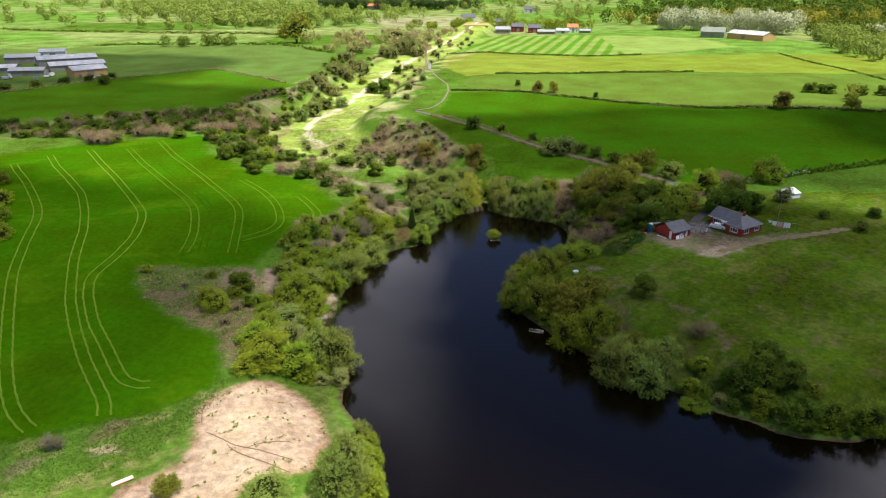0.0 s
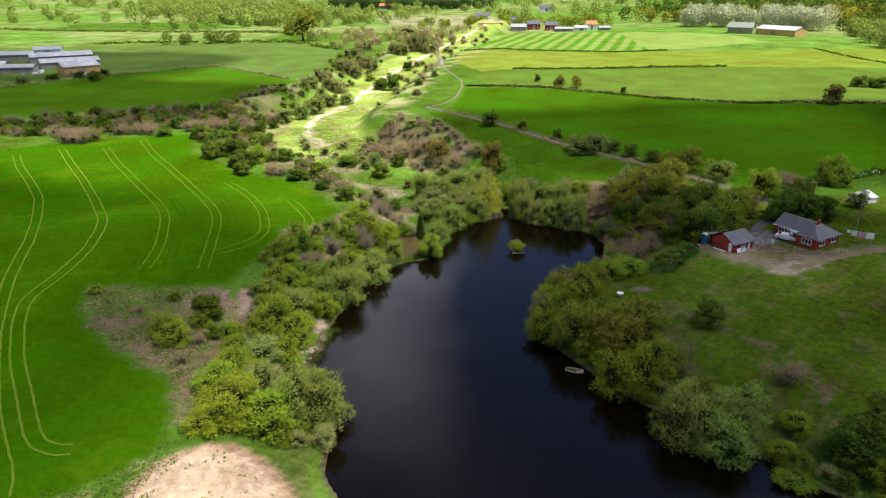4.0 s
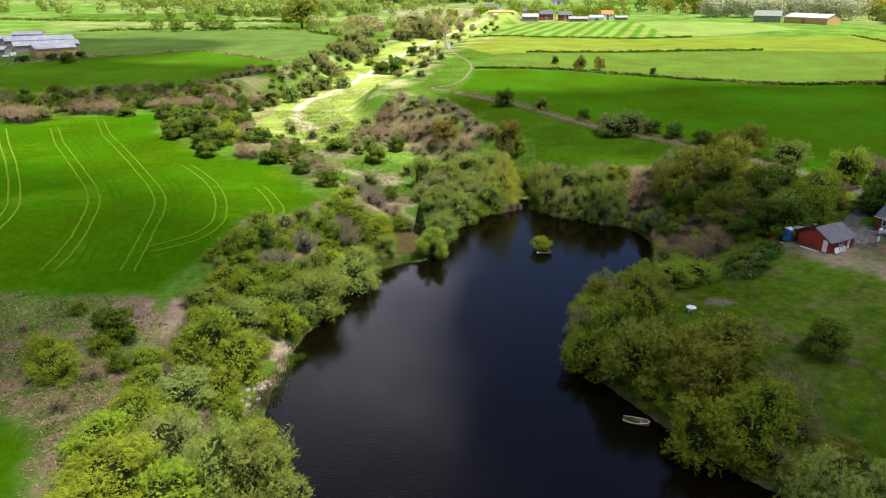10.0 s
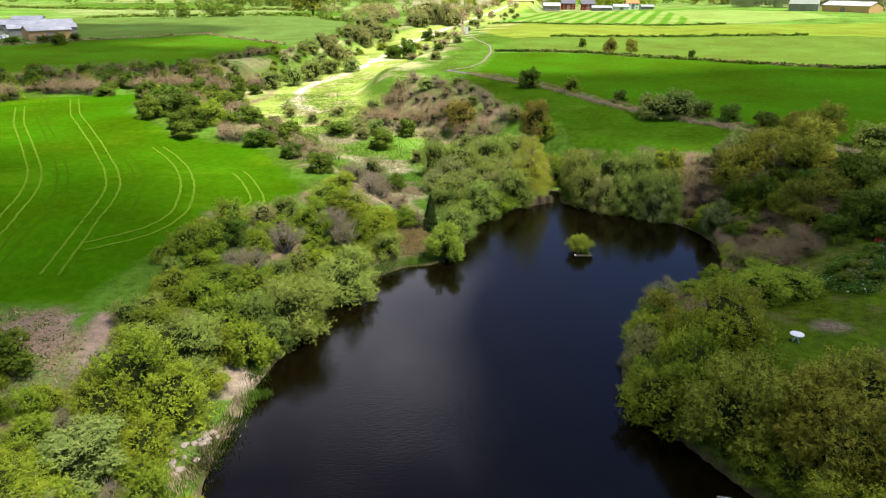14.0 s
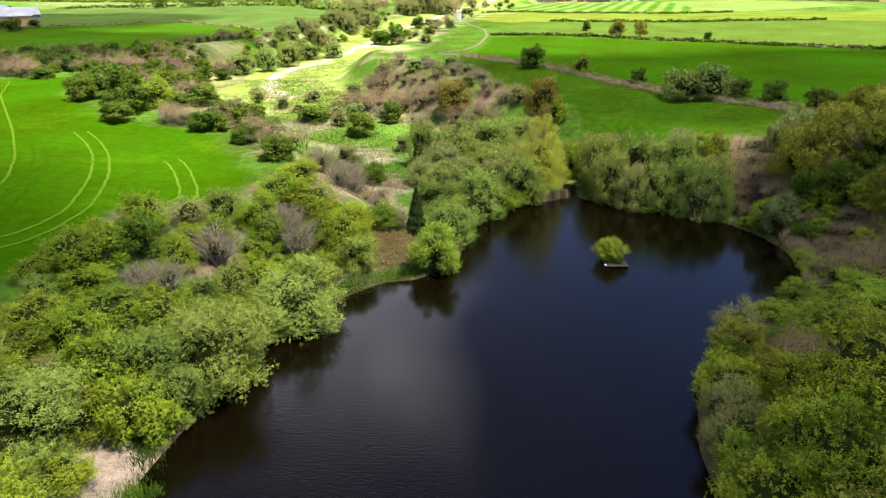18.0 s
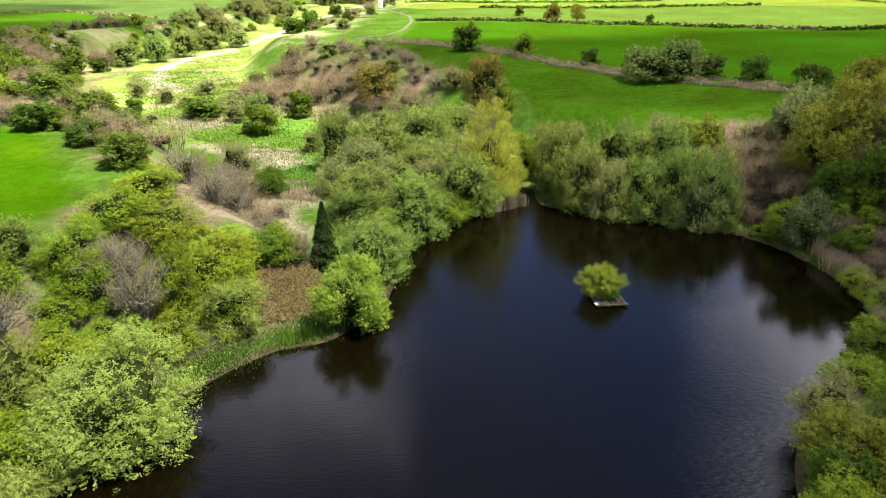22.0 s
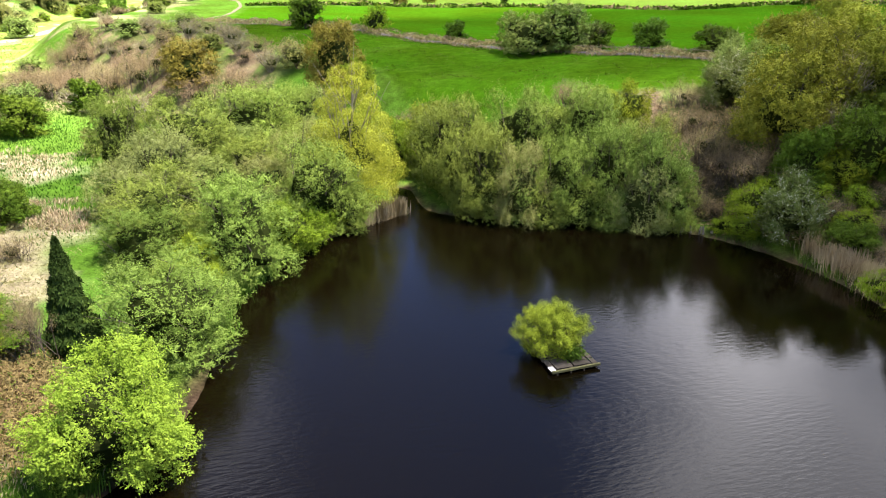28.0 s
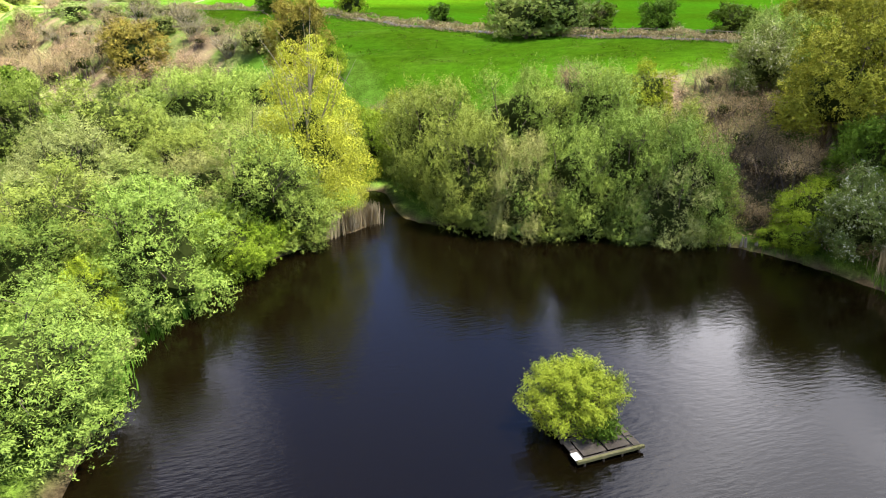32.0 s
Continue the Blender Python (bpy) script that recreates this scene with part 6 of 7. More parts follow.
part("roof", roof_mesh([(-0.25, -0.35, 1.86), (6.05, -0.35, 1.86), (6.05, 5.75, 1.86), (-0.25, 5.75, 1.86)], [(-0.25, 2.7, 3.56), (6.05, 2.7, 3.56)], [(0, 1, 5, 4), (2, 3, 4, 5)]), SLATE, shed)
window(shed, "u", 0.0, 2.3, 3.5, 0.9, 1.7, 2)
part("door", slab((0.06, 0.4, -0.05), (0.12, 1.2, 1.92), 0.01), WHITE, shed, "white painted plank door")
part("door", slab((4.35, 0.08, -0.05), (5.15, 0.14, 1.88), 0.01), WHITE, shed, "white painted plank door")
lean_to = thing("lean_to", "low outbuilding with a pale corrugated roof", "outbuilding", frame_at(51.2, 140.0, 4.9, 3.1, 5.3))
part("wall", wall_box(bmesh.new(), 0.2, 4.6, 0.05, 3.2, -0.5, 2.0), BRICK, lean_to)
part("roof", roof_mesh([(-0.1, -0.1, 2.35), (4.9, -0.1, 2.35), (4.9, 3.5, 2.0), (-0.1, 3.5, 2.0)], [], [(0, 1, 2, 3)]), SHEET, lean_to)

board = thing("board", "white board leaning on the shed wall", "board", frame_at(54.4, 135.2, 4.9, 3.1, 5.2), "boards by the shed")
part("panel", box(bmesh.new(), (0.6, -0.75, 0.0), (1.7, -0.68, 0.9), 0.01, Matrix.Rotation(radians(-18), 4, "X")), WHITE, board)
board = thing("board", "pale pallet leaning on the shed wall", "pallet", frame_at(54.4, 135.2, 4.9, 3.1, 5.2), "boards by the shed")
for i in range(5):
    part("slat", box(bmesh.new(), (1.9, -0.72, 0.04 + 0.17 * i), (3.2, -0.68, 0.14 + 0.17 * i), 0.005, Matrix.Rotation(radians(-16), 4, "X")), WHITE, board)
for u in (2.0, 3.0):
    part("bearer", box(bmesh.new(), (u, -0.67, 0.0), (u + 0.1, -0.6, 0.9), 0.005, Matrix.Rotation(radians(-16), 4, "X")), WHITE, board)
plank = thing("plank", "long pale plank lying below the gable", "plank", frame_at(52.6, 136.4, -3.3, 4.3, 5.35))
part("board", slab((-0.8, -0.1, 0), (2.0, 0.12, 0.12), 0.01), WHITE, plank)

toilet = thing("portable_toilet", "blue portable toilet with a white roof", "portable toilet", frame_at(50.4, 140.6, 4.9, 3.1, height(50.4, 140.6)))
part("cabin", slab((-0.55, -0.55, 0.0), (0.55, 0.55, 2.05), 0.04), BLUE, toilet)
part("roof", roof_mesh([(-0.6, -0.6, 2.06), (0.6, -0.6, 2.06), (0.6, 0.6, 2.06), (-0.6, 0.6, 2.06)], [(-0.2, 0, 2.32), (0.2, 0, 2.32)], [(0, 1, 5, 4), (1, 2, 5), (2, 3, 4, 5), (3, 0, 4)], 0.05), WHITE, toilet)
part("door", slab((-0.36, -0.585, 0.12), (0.36, -0.552, 1.92), 0.01), BLUE, toilet)
part("vent", slab((-0.3, -0.6, 1.72), (0.3, -0.586, 1.84)), WHITE, toilet)
barrow = thing("toy_tub", "pink plastic tub on the grass", "tub", pose(48.7, 138.6, height(48.7, 138.6)))
bm = bmesh.new()
tube(bm, [(0, 0, 0), (0, 0, 0.3), (0, 0, 0.34), (0, 0, 0.1)], (0.36, 0.46, 0.40, 0.3), 12)
part("bowl", bm, PINK, barrow)
crate = thing("crate", "red plastic crate on the grass", "crate", pose(48.6, 141.4, height(48.6, 141.4), 0, 0, 25))
part("base", slab((-0.5, -0.3, 0), (0.5, 0.3, 0.04)), RED, crate)
for lo, hi in (((-0.5, -0.3, 0.04), (0.5, -0.26, 0.4)), ((-0.5, 0.26, 0.04), (0.5, 0.3, 0.4)), ((-0.5, -0.26, 0.04), (-0.46, 0.26, 0.4)), ((0.46, -0.26, 0.04), (0.5, 0.26, 0.4))):
    part("side", slab(lo, hi), RED, crate)


def car_at(x, y, ux, uy, z):
    """A small white hatchback: body, cabin, windows, wheels and lamps."""
    car = thing("car", "white hatchback parked before the house", "car", frame_at(x, y, ux, uy, z))
    side = [(-2.0, 0.35), (-2.05, 0.75), (-1.85, 0.95), (-1.5, 1.0), (-0.9, 1.42), (0.55, 1.45), (1.15, 1.0), (1.95, 0.85), (2.08, 0.6), (2.0, 0.32)]
    bm = bmesh.new()
    rows = []
    for v, squeeze in ((-0.85, 0.0), (-0.80, 1.0), (0.80, 1.0), (0.85, 0.0)):
        rows.append([bm.verts.new((a, v * (0.86 if h > 1.1 else 1.0), h if squeeze or h < 1.1 else h - 0.05)) for a, h in side])
    for r, s in zip(rows, rows[1:]):
        for i in range(len(side)):
            j = (i + 1) % len(side)
            bm.faces.new((r[i], r[j], s[j], s[i]))
    bm.faces.new(rows[0][::-1])
    bm.faces.new(rows[-1])
    bmesh.ops.recalc_face_normals(bm, faces=bm.faces)
    part("body", bm, CARPAINT, car)
    for v in (-0.76, 0.745):
        part("side_window", slab((-0.95, v, 1.03), (0.0, v + 0.03, 1.34), 0.01), PANE, car)
        part("side_window", slab((0.06, v, 1.03), (0.75, v + 0.03, 1.34), 0.01), PANE, car)
    bm = bmesh.new()
    box(bm, (-0.36, -0.62, 0), (0.36, 0.62, 0.02), 0, Matrix.Translation((0.87, 0, 1.235)) @ Matrix.Rotation(radians(36.5), 4, "Y"))
    part("windscreen", bm, PANE, car)
    bm = bmesh.new()
    box(bm, (-0.34, -0.6, 0), (0.34, 0.6, 0.02), 0, Matrix.Translation((-1.21, 0, 1.22)) @ Matrix.Rotation(radians(-35), 4, "Y"))
    part("rear_window", bm, PANE, car)
    for a in (-1.3, 1.3):
        for v in (-0.87, 0.69):
            bm = bmesh.new()
            tube(bm, [(a, v, 0.31), (a, v + 0.18, 0.31)], (0.31, 0.31), 14)
            wheel = part("wheel", bm, RUBBER, car)
            bm = bmesh.new()
            c = v - 0.01 if v < 0 else v + 0.19
            tube(bm, [(a, c - 0.01, 0.31), (a, c + 0.01, 0.31)], (0.19, 0.19), 10)
            part("rim", bm, SHEET, wheel)
    for v in (-0.7, 0.5):
        part("headlight", slab((2.0, v, 0.62), (2.06, v + 0.22, 0.76), 0.01), PANE, car)
        part("tail_light", slab((-2.06, v, 0.7), (-2.0, v + 0.2, 0.86), 0.01), RED, car)
    return car


car_at(67.4, 142.6, 3.2, -2.0, height(67.4, 142.6) + 0.02)


def fence(line, step, tall, rails, label, mat=TIMBER, thick=0.1):
    """Posts and rails along a line; each post and rail its own piece."""
    p = [Vector((a, b, 0)) for a, b in line]
    ob = thing("fence", label, "fence", kind="")
    last = None
    for a, b in zip(p, p[1:]):
        n = max(1, round((b - a).length / step))
        for i in range(n + (b == p[-1])):
            q = a.lerp(b, i / n)
            z = height(q.x, q.y)
            here = Vector((q.x, q.y, z))
            part("post", slab((q.x - thick / 2, q.y - thick / 2, z - 0.3), (q.x + thick / 2, q.y + thick / 2, z + tall), 0.01), mat, ob)
            if last is not None:
                for r in rails:
                    bm = bmesh.new()
                    tube(bm, [last + Vector((0, 0, r * tall)), here + Vector((0, 0, r * tall))], (thick * 0.32, thick * 0.32), 4)
                    part("rail", bm, mat, ob)
            last = here
    return ob


fence([(59.6, 138.6), (63.4, 139.6)], 1.3, 1.1, (0.35, 0.8), "grey timber fence beside the shed")
fence([(64.2, 141.4), (66, 138), (68.4, 134.6), (72, 133.2), (79, 137.0), (82.6, 138.6), (83.4, 141)], 1.7, 1.0, (0.3, 0.6, 0.9), "weathered timber garden fence on rough grass")
fence([(73, 173), (80, 176.6), (89, 180), (100, 187), (111, 193)], 2.4, 1.2, (0.45, 0.85), "white painted rail fence above the meadow", WHITE, 0.14)
fence([(36, 203), (46, 191.5), (56, 179.5), (64, 172)], 3.2, 1.1, (0.5, 0.9), "thin grey post-and-wire fence along the lane", TIMBER, 0.08)
sign = thing("notice_board", "white board fixed to the fence", "board", frame_at(63.6, 139.8, 4.9, 1.2, height(63.6, 139.8)))
part("panel", slab((-0.35, -0.06, 0.25), (0.35, 0.0, 1.15), 0.01), WHITE, sign)
for u in (-0.3, 0.22):
    part("post", slab((u, 0.002, -0.2), (u + 0.08, 0.08, 1.2)), TIMBER, sign)

line = thing("washing_line", "washing line between two posts", "washing line")
for x, y in ((79.4, 143.4), (85.2, 140.6)):
    bm = bmesh.new()
    tube(bm, [(x, y, height(x, y) - 0.2), (x, y, height(x, y) + 2.1)], (0.05, 0.04), 6)
    part("post", bm, TIMBER, line)
bm = bmesh.new()
ends = [Vector((79.4, 143.4, height(79.4, 143.4) + 2.05)), Vector((82.3, 142.0, height(82.3, 142) + 1.9)), Vector((85.2, 140.6, height(85.2, 140.6) + 2.05))]
tube(bm, ends, (0.012, 0.012, 0.012), 4)
part("cord", bm, WHITE, line)
for i, (s, w, h, mat, word) in enumerate(((0.10, 0.7, 0.6, CANVAS, "white"), (0.26, 1.0, 1.1, CANVAS, "white"), (0.46, 1.2, 1.2, plain("pink_cotton", (0.62, 0.40, 0.45), (0.72, 0.5, 0.54), 0.5, 0.9), "pale pink"), (0.70, 1.5, 1.3, CANVAS, "white"))):
    cloth = thing("sheet", f"{word} washing hung on the line", "laundry", group="washing on the line")
    bm = bmesh.new()
    for k in range(9):
        t = k / 8
        p = ends[0].lerp(ends[2], s + (t - 0.5) * w / 6.4)
        sag = 0.15 * math.sin(math.pi * (s + (t - 0.5) * w / 6.4))
        fold = Vector((0.45, 0.9, 0)) * 0.06 * math.sin(k * 2.1 + i)
        for j, drop in enumerate((0.0, 0.5, 1.0)):
            bm.verts.new(p + Vector((0, 0, -sag - drop * h)) + fold * drop)
    bm.verts.ensure_lookup_table()
    for k in range(8):
        for j in range(2):
            bm.faces.new([bm.verts[3 * k + j], bm.verts[3 * k + 3 + j], bm.verts[3 * k + 4 + j], bm.verts[3 * k + 1 + j]])
    bmesh.ops.solidify(bm, geom=bm.faces, thickness=0.015)
    part("cloth", bm, mat, cloth)

mast = thing("pole", "tall thin grey timber pole", "pole", pose(83.8, 147.6, height(83.8, 147.6)))
bm = bmesh.new()
tube(bm, [(0, 0, -0.3), (0, 0, 6.5)], (0.11, 0.07), 8)
part("shaft", bm, TIMBER, mast)
part("cross_arm", slab((-0.5, -0.04, 6.0), (0.5, 0.04, 6.1)), TIMBER, mast)

tent = thing("tent", "white canvas tent on the grass", "tent", frame_at(94.2, 167.0, 5, 2, height(94.2, 167)))
for lo, hi in (((-2.4, -1.7, -0.2), (2.4, -1.66, 1.5)), ((-2.4, 1.66, -0.2), (2.4, 1.7, 1.5)), ((-2.4, -1.66, -0.2), (-2.36, 1.66, 1.5)), ((2.36, -1.66, -0.2), (2.4, 1.66, 1.5))):
    part("side", slab(lo, hi), CANVAS, tent)
part("roof", roof_mesh([(-2.6, -1.9, 1.5), (2.6, -1.9, 1.5), (2.6, 1.9, 1.5), (-2.6, 1.9, 1.5)], [(-1.2, 0, 2.9), (1.2, 0, 2.9)], [(0, 1, 5, 4), (1, 2, 5), (2, 3, 4, 5), (3, 0, 4)], 0.03), CANVAS, tent)

table = thing("garden_table", "round white garden table on the grass", "table", pose(28.7, 113.6, height(28.7, 113.6)))
bm = bmesh.new()
tube(bm, [(0, 0, 0.70), (0, 0, 0.715), (0, 0, 0.735), (0, 0, 0.75)], (0.58, 0.62, 0.62, 0.58), 24)
part("tabletop", bm, WHITE, table)
for a in range(4):
    c, s = math.cos(a * 1.571 + 0.4), math.sin(a * 1.571 + 0.4)
    bm = bmesh.new()
    tube(bm, [(0.45 * c, 0.45 * s, -0.03), (0.06 * c, 0.06 * s, 0.4), (0.4 * c, 0.4 * s, 0.7)], (0.03, 0.03, 0.03), 6)
    part("leg", bm, WHITE, table)

# ---- on the water and along its edge ----
DECK = plain("weathered_deck", (0.042, 0.036, 0.028), (0.125, 0.108, 0.088), 0.35, 0.9, bump=0.01, grain=30)
raft = thing("raft", "weathered timber raft floating on the lake", "raft", frame_at(10.95, 144.45, 1, 0.10, 0))
deck_rng = np.random.default_rng(81)
for i in range(3):
    part("float_beam", slab((0.15 + 0.95 * i, 0.1, -0.2), (0.35 + 0.95 * i, 3.3, 0.06), 0.01), DECK, raft, "dark wet beam")
for v in (0.05, 1.1, 2.1, 3.15):
    part("cross_beam", slab((0.02, v, 0.06), (2.44, v + 0.14, 0.16), 0.01), DECK, raft)
v = 0.0
for i in range(6):
    part("side_plank", slab((0.02 + 0.0, 0.1 + 0.55 * i, 0.16), (0.28, 0.60 + 0.55 * i, 0.20), 0.008), DECK, raft)
    part("side_plank", slab((2.18, 0.1 + 0.55 * i, 0.16), (2.44, 0.60 + 0.55 * i, 0.20), 0.008), DECK, raft)
for i in range(2):
    for j in range(3):
        part("deck_panel", slab((0.34 + 0.92 * i, 0.22 + 1.04 * j, 0.163), (1.20 + 0.92 * i, 1.20 + 1.04 * j, 0.19 + 0.006 * deck_rng.random()), 0.01), DECK, raft)
part("front_rail", slab((-0.03, -0.06, 0.12), (2.5, 0.05, 0.24), 0.01), plain("mossy_timber", (0.085, 0.085, 0.035), (0.19, 0.175, 0.085), 0.3, 0.9), raft, "greenish mossy front rail")
part("white_board", slab((-0.06, 0.06, 0.2), (0.2, 0.42, 0.23), 0.006), WHITE, raft, "white painted board")
for u in (0.25, 0.95, 1.65, 2.3):
    bm = bmesh.new()
    tube(bm, [(u, -0.02, -0.15), (u, -0.02, 0.2)], (0.04, 0.04), 6)
    part("peg", bm, DECK, raft)

# the willow that grows on the raft: a fan of shoots
rng = np.random.default_rng(82)
shrub = thing("raft_willow", "dense yellow-green willow bush growing on the raft", "willow bush", pose(11.65, 146.6, 0.2))
bm = bmesh.new()
tips = []
for i in range(150):
    a, lean = rng.uniform(0, 6.28), rng.uniform(0, 1) ** 0.65
    base = Vector((0.35 * rng.normal(), 0.35 * rng.normal(), -0.02))
    tip = Vector((base.x * 0.5 + 1.95 * lean * math.cos(a), base.y * 0.5 + 1.75 * lean * math.sin(a), 2.3 * math.sqrt(max(0.04, 1 - 0.86 * lean * lean)) * rng.uniform(0.85, 1.08)))
    mid = base.lerp(tip, 0.5) + Vector((0, 0, 0.25))
    tube(bm, [base, mid, tip], (0.016, 0.011, 0.004), 3)
    for s in np.linspace(0.25, 1.06, 10):
        tips.append(np.array(mid.lerp(tip, s)) if s > 0.4 else np.array(base.lerp(mid, s + 0.4)))
part("stem", bm, BARK, shrub)
tips = np.array(tips)
p = tips[rng.integers(0, len(tips), 30000)] + rng.normal(size=(30000, 3)) * (0.075, 0.075, 0.09)
skirt = rng.uniform(0, 6.28, 7000)
reach = rng.uniform(0.75, 1.05, 7000)
skirt = np.stack([1.45 * reach * np.cos(skirt), 1.35 * reach * np.sin(skirt), rng.uniform(0.1, 1.2, 7000)], 1)
p = np.concatenate([p, skirt])
p[:, 2] = np.abs(p[:, 2]) + 0.03
LEAVES["osier"] = leafy("osier_leaves", (0.18, 0.225, 0.014), (0.40, 0.445, 0.045))
part("crown", leaf_mesh("crown", p, unit(p - (0, 0, 0.4) + 0.9 * rng.normal(size=p.shape) + (0, 0, 0.6)), rng, 0.042, 0.36, LEAVES["osier"]), None, shrub)
weed = thing("green_clump", "bright green leafy clump at the raft's edge", "plant", pose(12.3, 145.5, 0.2))
p = rng.normal(size=(1500, 3)) * (0.3, 0.2, 0.22) + (0, 0, 0.3)
p[:, 2] = np.abs(p[:, 2])
part("foliage", leaf_mesh("foliage", p, unit(rng.normal(size=p.shape) + (0, -0.4, 0.6)), rng, 0.06, 0.45, LEAVES["iris"]), None, weed)


def boat_at(x, y, ux, uy):
    """A small open rowing boat, half full of weed."""
    boat = thing("rowing_boat", "small pale rowing boat overgrown with weed", "rowing boat", frame_at(x, y, ux, uy, 0.02))
    bm = bmesh.new()
    rows = []
    for u in np.linspace(-1.4, 1.4, 11):
        t = (u + 1.4) / 2.8
        half = 0.58 * math.sin(math.pi * min(1, 0.18 + 0.82 * (1 - t))) ** 0.7 * (1.0 if t < 0.96 else 0.25)
        sheer = 0.30 + 0.12 * (2 * t - 1) ** 2
        rows.append([bm.verts.new(q) for q in ((u, -half, sheer), (u, -half * 0.8, 0.05), (u, 0, -0.12), (u, half * 0.8, 0.05), (u, half, sheer))])
    for a, b in zip(rows, rows[1:]):
        for k in range(4):
            bm.faces.new((a[k], a[k + 1], b[k + 1], b[k]))
    bm.faces.new(rows[0])
    bm.faces.new(rows[-1][::-1])
    bmesh.ops.recalc_face_normals(bm, faces=bm.faces)
    bmesh.ops.solidify(bm, geom=bm.faces, thickness=0.04)
    part("hull", bm, plain("faded_boat_paint", (0.15, 0.095, 0.055), (0.32, 0.22, 0.14), 0.5, 0.8), boat)
    for u in (-0.5, 0.35):
        part("thwart", slab((u, -0.5, 0.2), (u + 0.2, 0.5, 0.24), 0.01), TIMBER, boat)
    for v in (-1, 1):
        bm = bmesh.new()
        tube(bm, [(-1.38, v * 0.34, 0.44), (-0.6, v * 0.57, 0.34), (0.3, v * 0.55, 0.33), (1.0, v * 0.36, 0.38), (1.38, v * 0.06, 0.43)], (0.03,) * 5, 5)
        part("gunwale", bm, WHITE, boat)
    r = np.random.default_rng(83)
    q = r.normal(size=(900, 3)) * (0.42, 0.2, 0.14) + (-0.5, 0, 0.26)
    part("weed", leaf_mesh("weed", q, unit(r.normal(size=q.shape) + (0, 0, 0.8)), r, 0.05, 0.4, LEAVES["iris"]), None, boat)


boat_at(19.50, 96.51, 2.49, -0.41)

for i, (x, y, h, lean) in enumerate(((27.4, 160.7, 0.95, 10), (28.0, 160.3, 0.7, -6), (28.5, 160.0, 0.75, 4), (28.7, 159.8, 0.85, -9), (29.2, 159.5, 0.6, 7))):
    stake = thing("stake", "pale weathered wooden stake in the shallows", "stake", pose(x, y, -0.1, lean, lean * 0.5, 30 * i), "stakes in the shallows")
    bm = bmesh.new()
    tube(bm, [(0, 0, -0.3), (0.01, 0, h * 0.6), (0, 0.01, h)], (0.085, 0.08, 0.045), 7)
    part("shaft", bm, PALE_BARK, stake)
    bm = bmesh.new()
    tube(bm, [(0.12, 0, -0.3), (0.11, 0.02, h * 0.8)], (0.05, 0.03), 6)
    part("splinter", bm, PALE_BARK, stake)


def rock_at(x, y, r, seed, mat, label):
    k = np.random.default_rng(seed)
    bm = bmesh.new()
    bmesh.ops.create_icosphere(bm, subdivisions=2, radius=1)
    for q in bm.verts:
        n = 1 + 0.22 * noise.noise(q.co * 1.7 + Vector((seed, 0, 0))) + 0.1 * noise.noise(q.co * 4)
        q.co = Vector((q.co.x * r * 1.2, q.co.y * r, q.co.z * r * 0.7)) * n
    ob = thing("rock", label, "rock", pose(x, y, max(height(x, y), 0) + r * 0.2, 0, 0, k.uniform(0, 360)), "rocks along the bank")
    part("body", bm, mat, ob)


k = np.random.default_rng(85)
for i in range(34):
    t = k.random()
    x, y = -24.6 + 2.4 * t + 0.7 * k.normal(), 91 + 9 * t + 0.6 * k.normal()
    rock_at(x, y, k.uniform(0.16, 0.42), i, STONE, "pale stone on the reedy bank")
for i in range(16):
    t = k.random()
    rock_at(np.interp(t, [0, 1], [70, 44]) + 0.6 * k.normal(), np.interp(t, [0, 1], [67.6, 76.4]) + 0.5 * k.normal(), k.uniform(0.14, 0.3), 50 + i, STONE, "grey stone at the water's edge")
blades("dry_reeds", "bleached reed litter among the bank stones", *along([(-23, 92), (-21.6, 96), (-21.8, 101)], 1500, 0.6, 73), 0.4, 0.035, LEAVES["reed"], 73, 0.8)
blades("green_rushes", "green growth among the bank stones", *along([(-22.6, 91), (-21.2, 96), (-21.4, 103)], 2400, 0.7, 74), 0.4, 0.03, LEAVES["iris"], 74, 0.6)

seat = thing("board", "pinkish-white board lying on the muddy bank", "board", pose(-26.0, 109.6, height(-26, 109.6) + 0.06, 6, 0, 30))
part("panel", slab((-0.5, -0.35, 0), (0.5, 0.35, 0.05), 0.01), plain("faded_pink_board", (0.56, 0.42, 0.40), (0.74, 0.62, 0.60), 0.5, 0.8), seat)
stick = thing("driftwood", "pale driftwood branch on the muddy bank", "branch", pose(-22.4, 109.2, height(-22.4, 109.2) + 0.06))
bm = bmesh.new()
tube(bm, [(-0.6, 0.1, 0.03), (0, 0, 0.06), (0.6, -0.2, 0.1)], (0.05, 0.06, 0.03), 6)
part("stem", bm, PALE_BARK, stick)
islet = blades("green_rushes", "small islet of bright green rushes", *along([(-21.0, 106.2), (-20.0, 106.6)], 600, 0.3, 75), 0.6, 0.03, LEAVES["iris"], 75, 0.6)
pallet = thing("plank", "red and white board on rough grass by the sand", "plank", pose(-37, 47.2, height(-37, 47.2) + 0.04, 0, 0, 42))
part("board", slab((-1.3, -0.35, 0), (1.3, 0.35, 0.06), 0.01), WHITE, pallet)
part("edge", slab((-1.3, -0.45, 0.0), (1.3, -0.352, 0.09), 0.01), RED, pallet)
log = thing("fallen_branch", "long fallen branch leaning into the water", "branch", pose(15.2, 107.6, 0.2))
bm = bmesh.new()
tube(bm, [(-1.6, 1.6, 0.5), (0, 0, 0.3), (1.4, -2.0, 0.05)], (0.05, 0.06, 0.03), 6)
part("stem", bm, PALE_BARK, log)

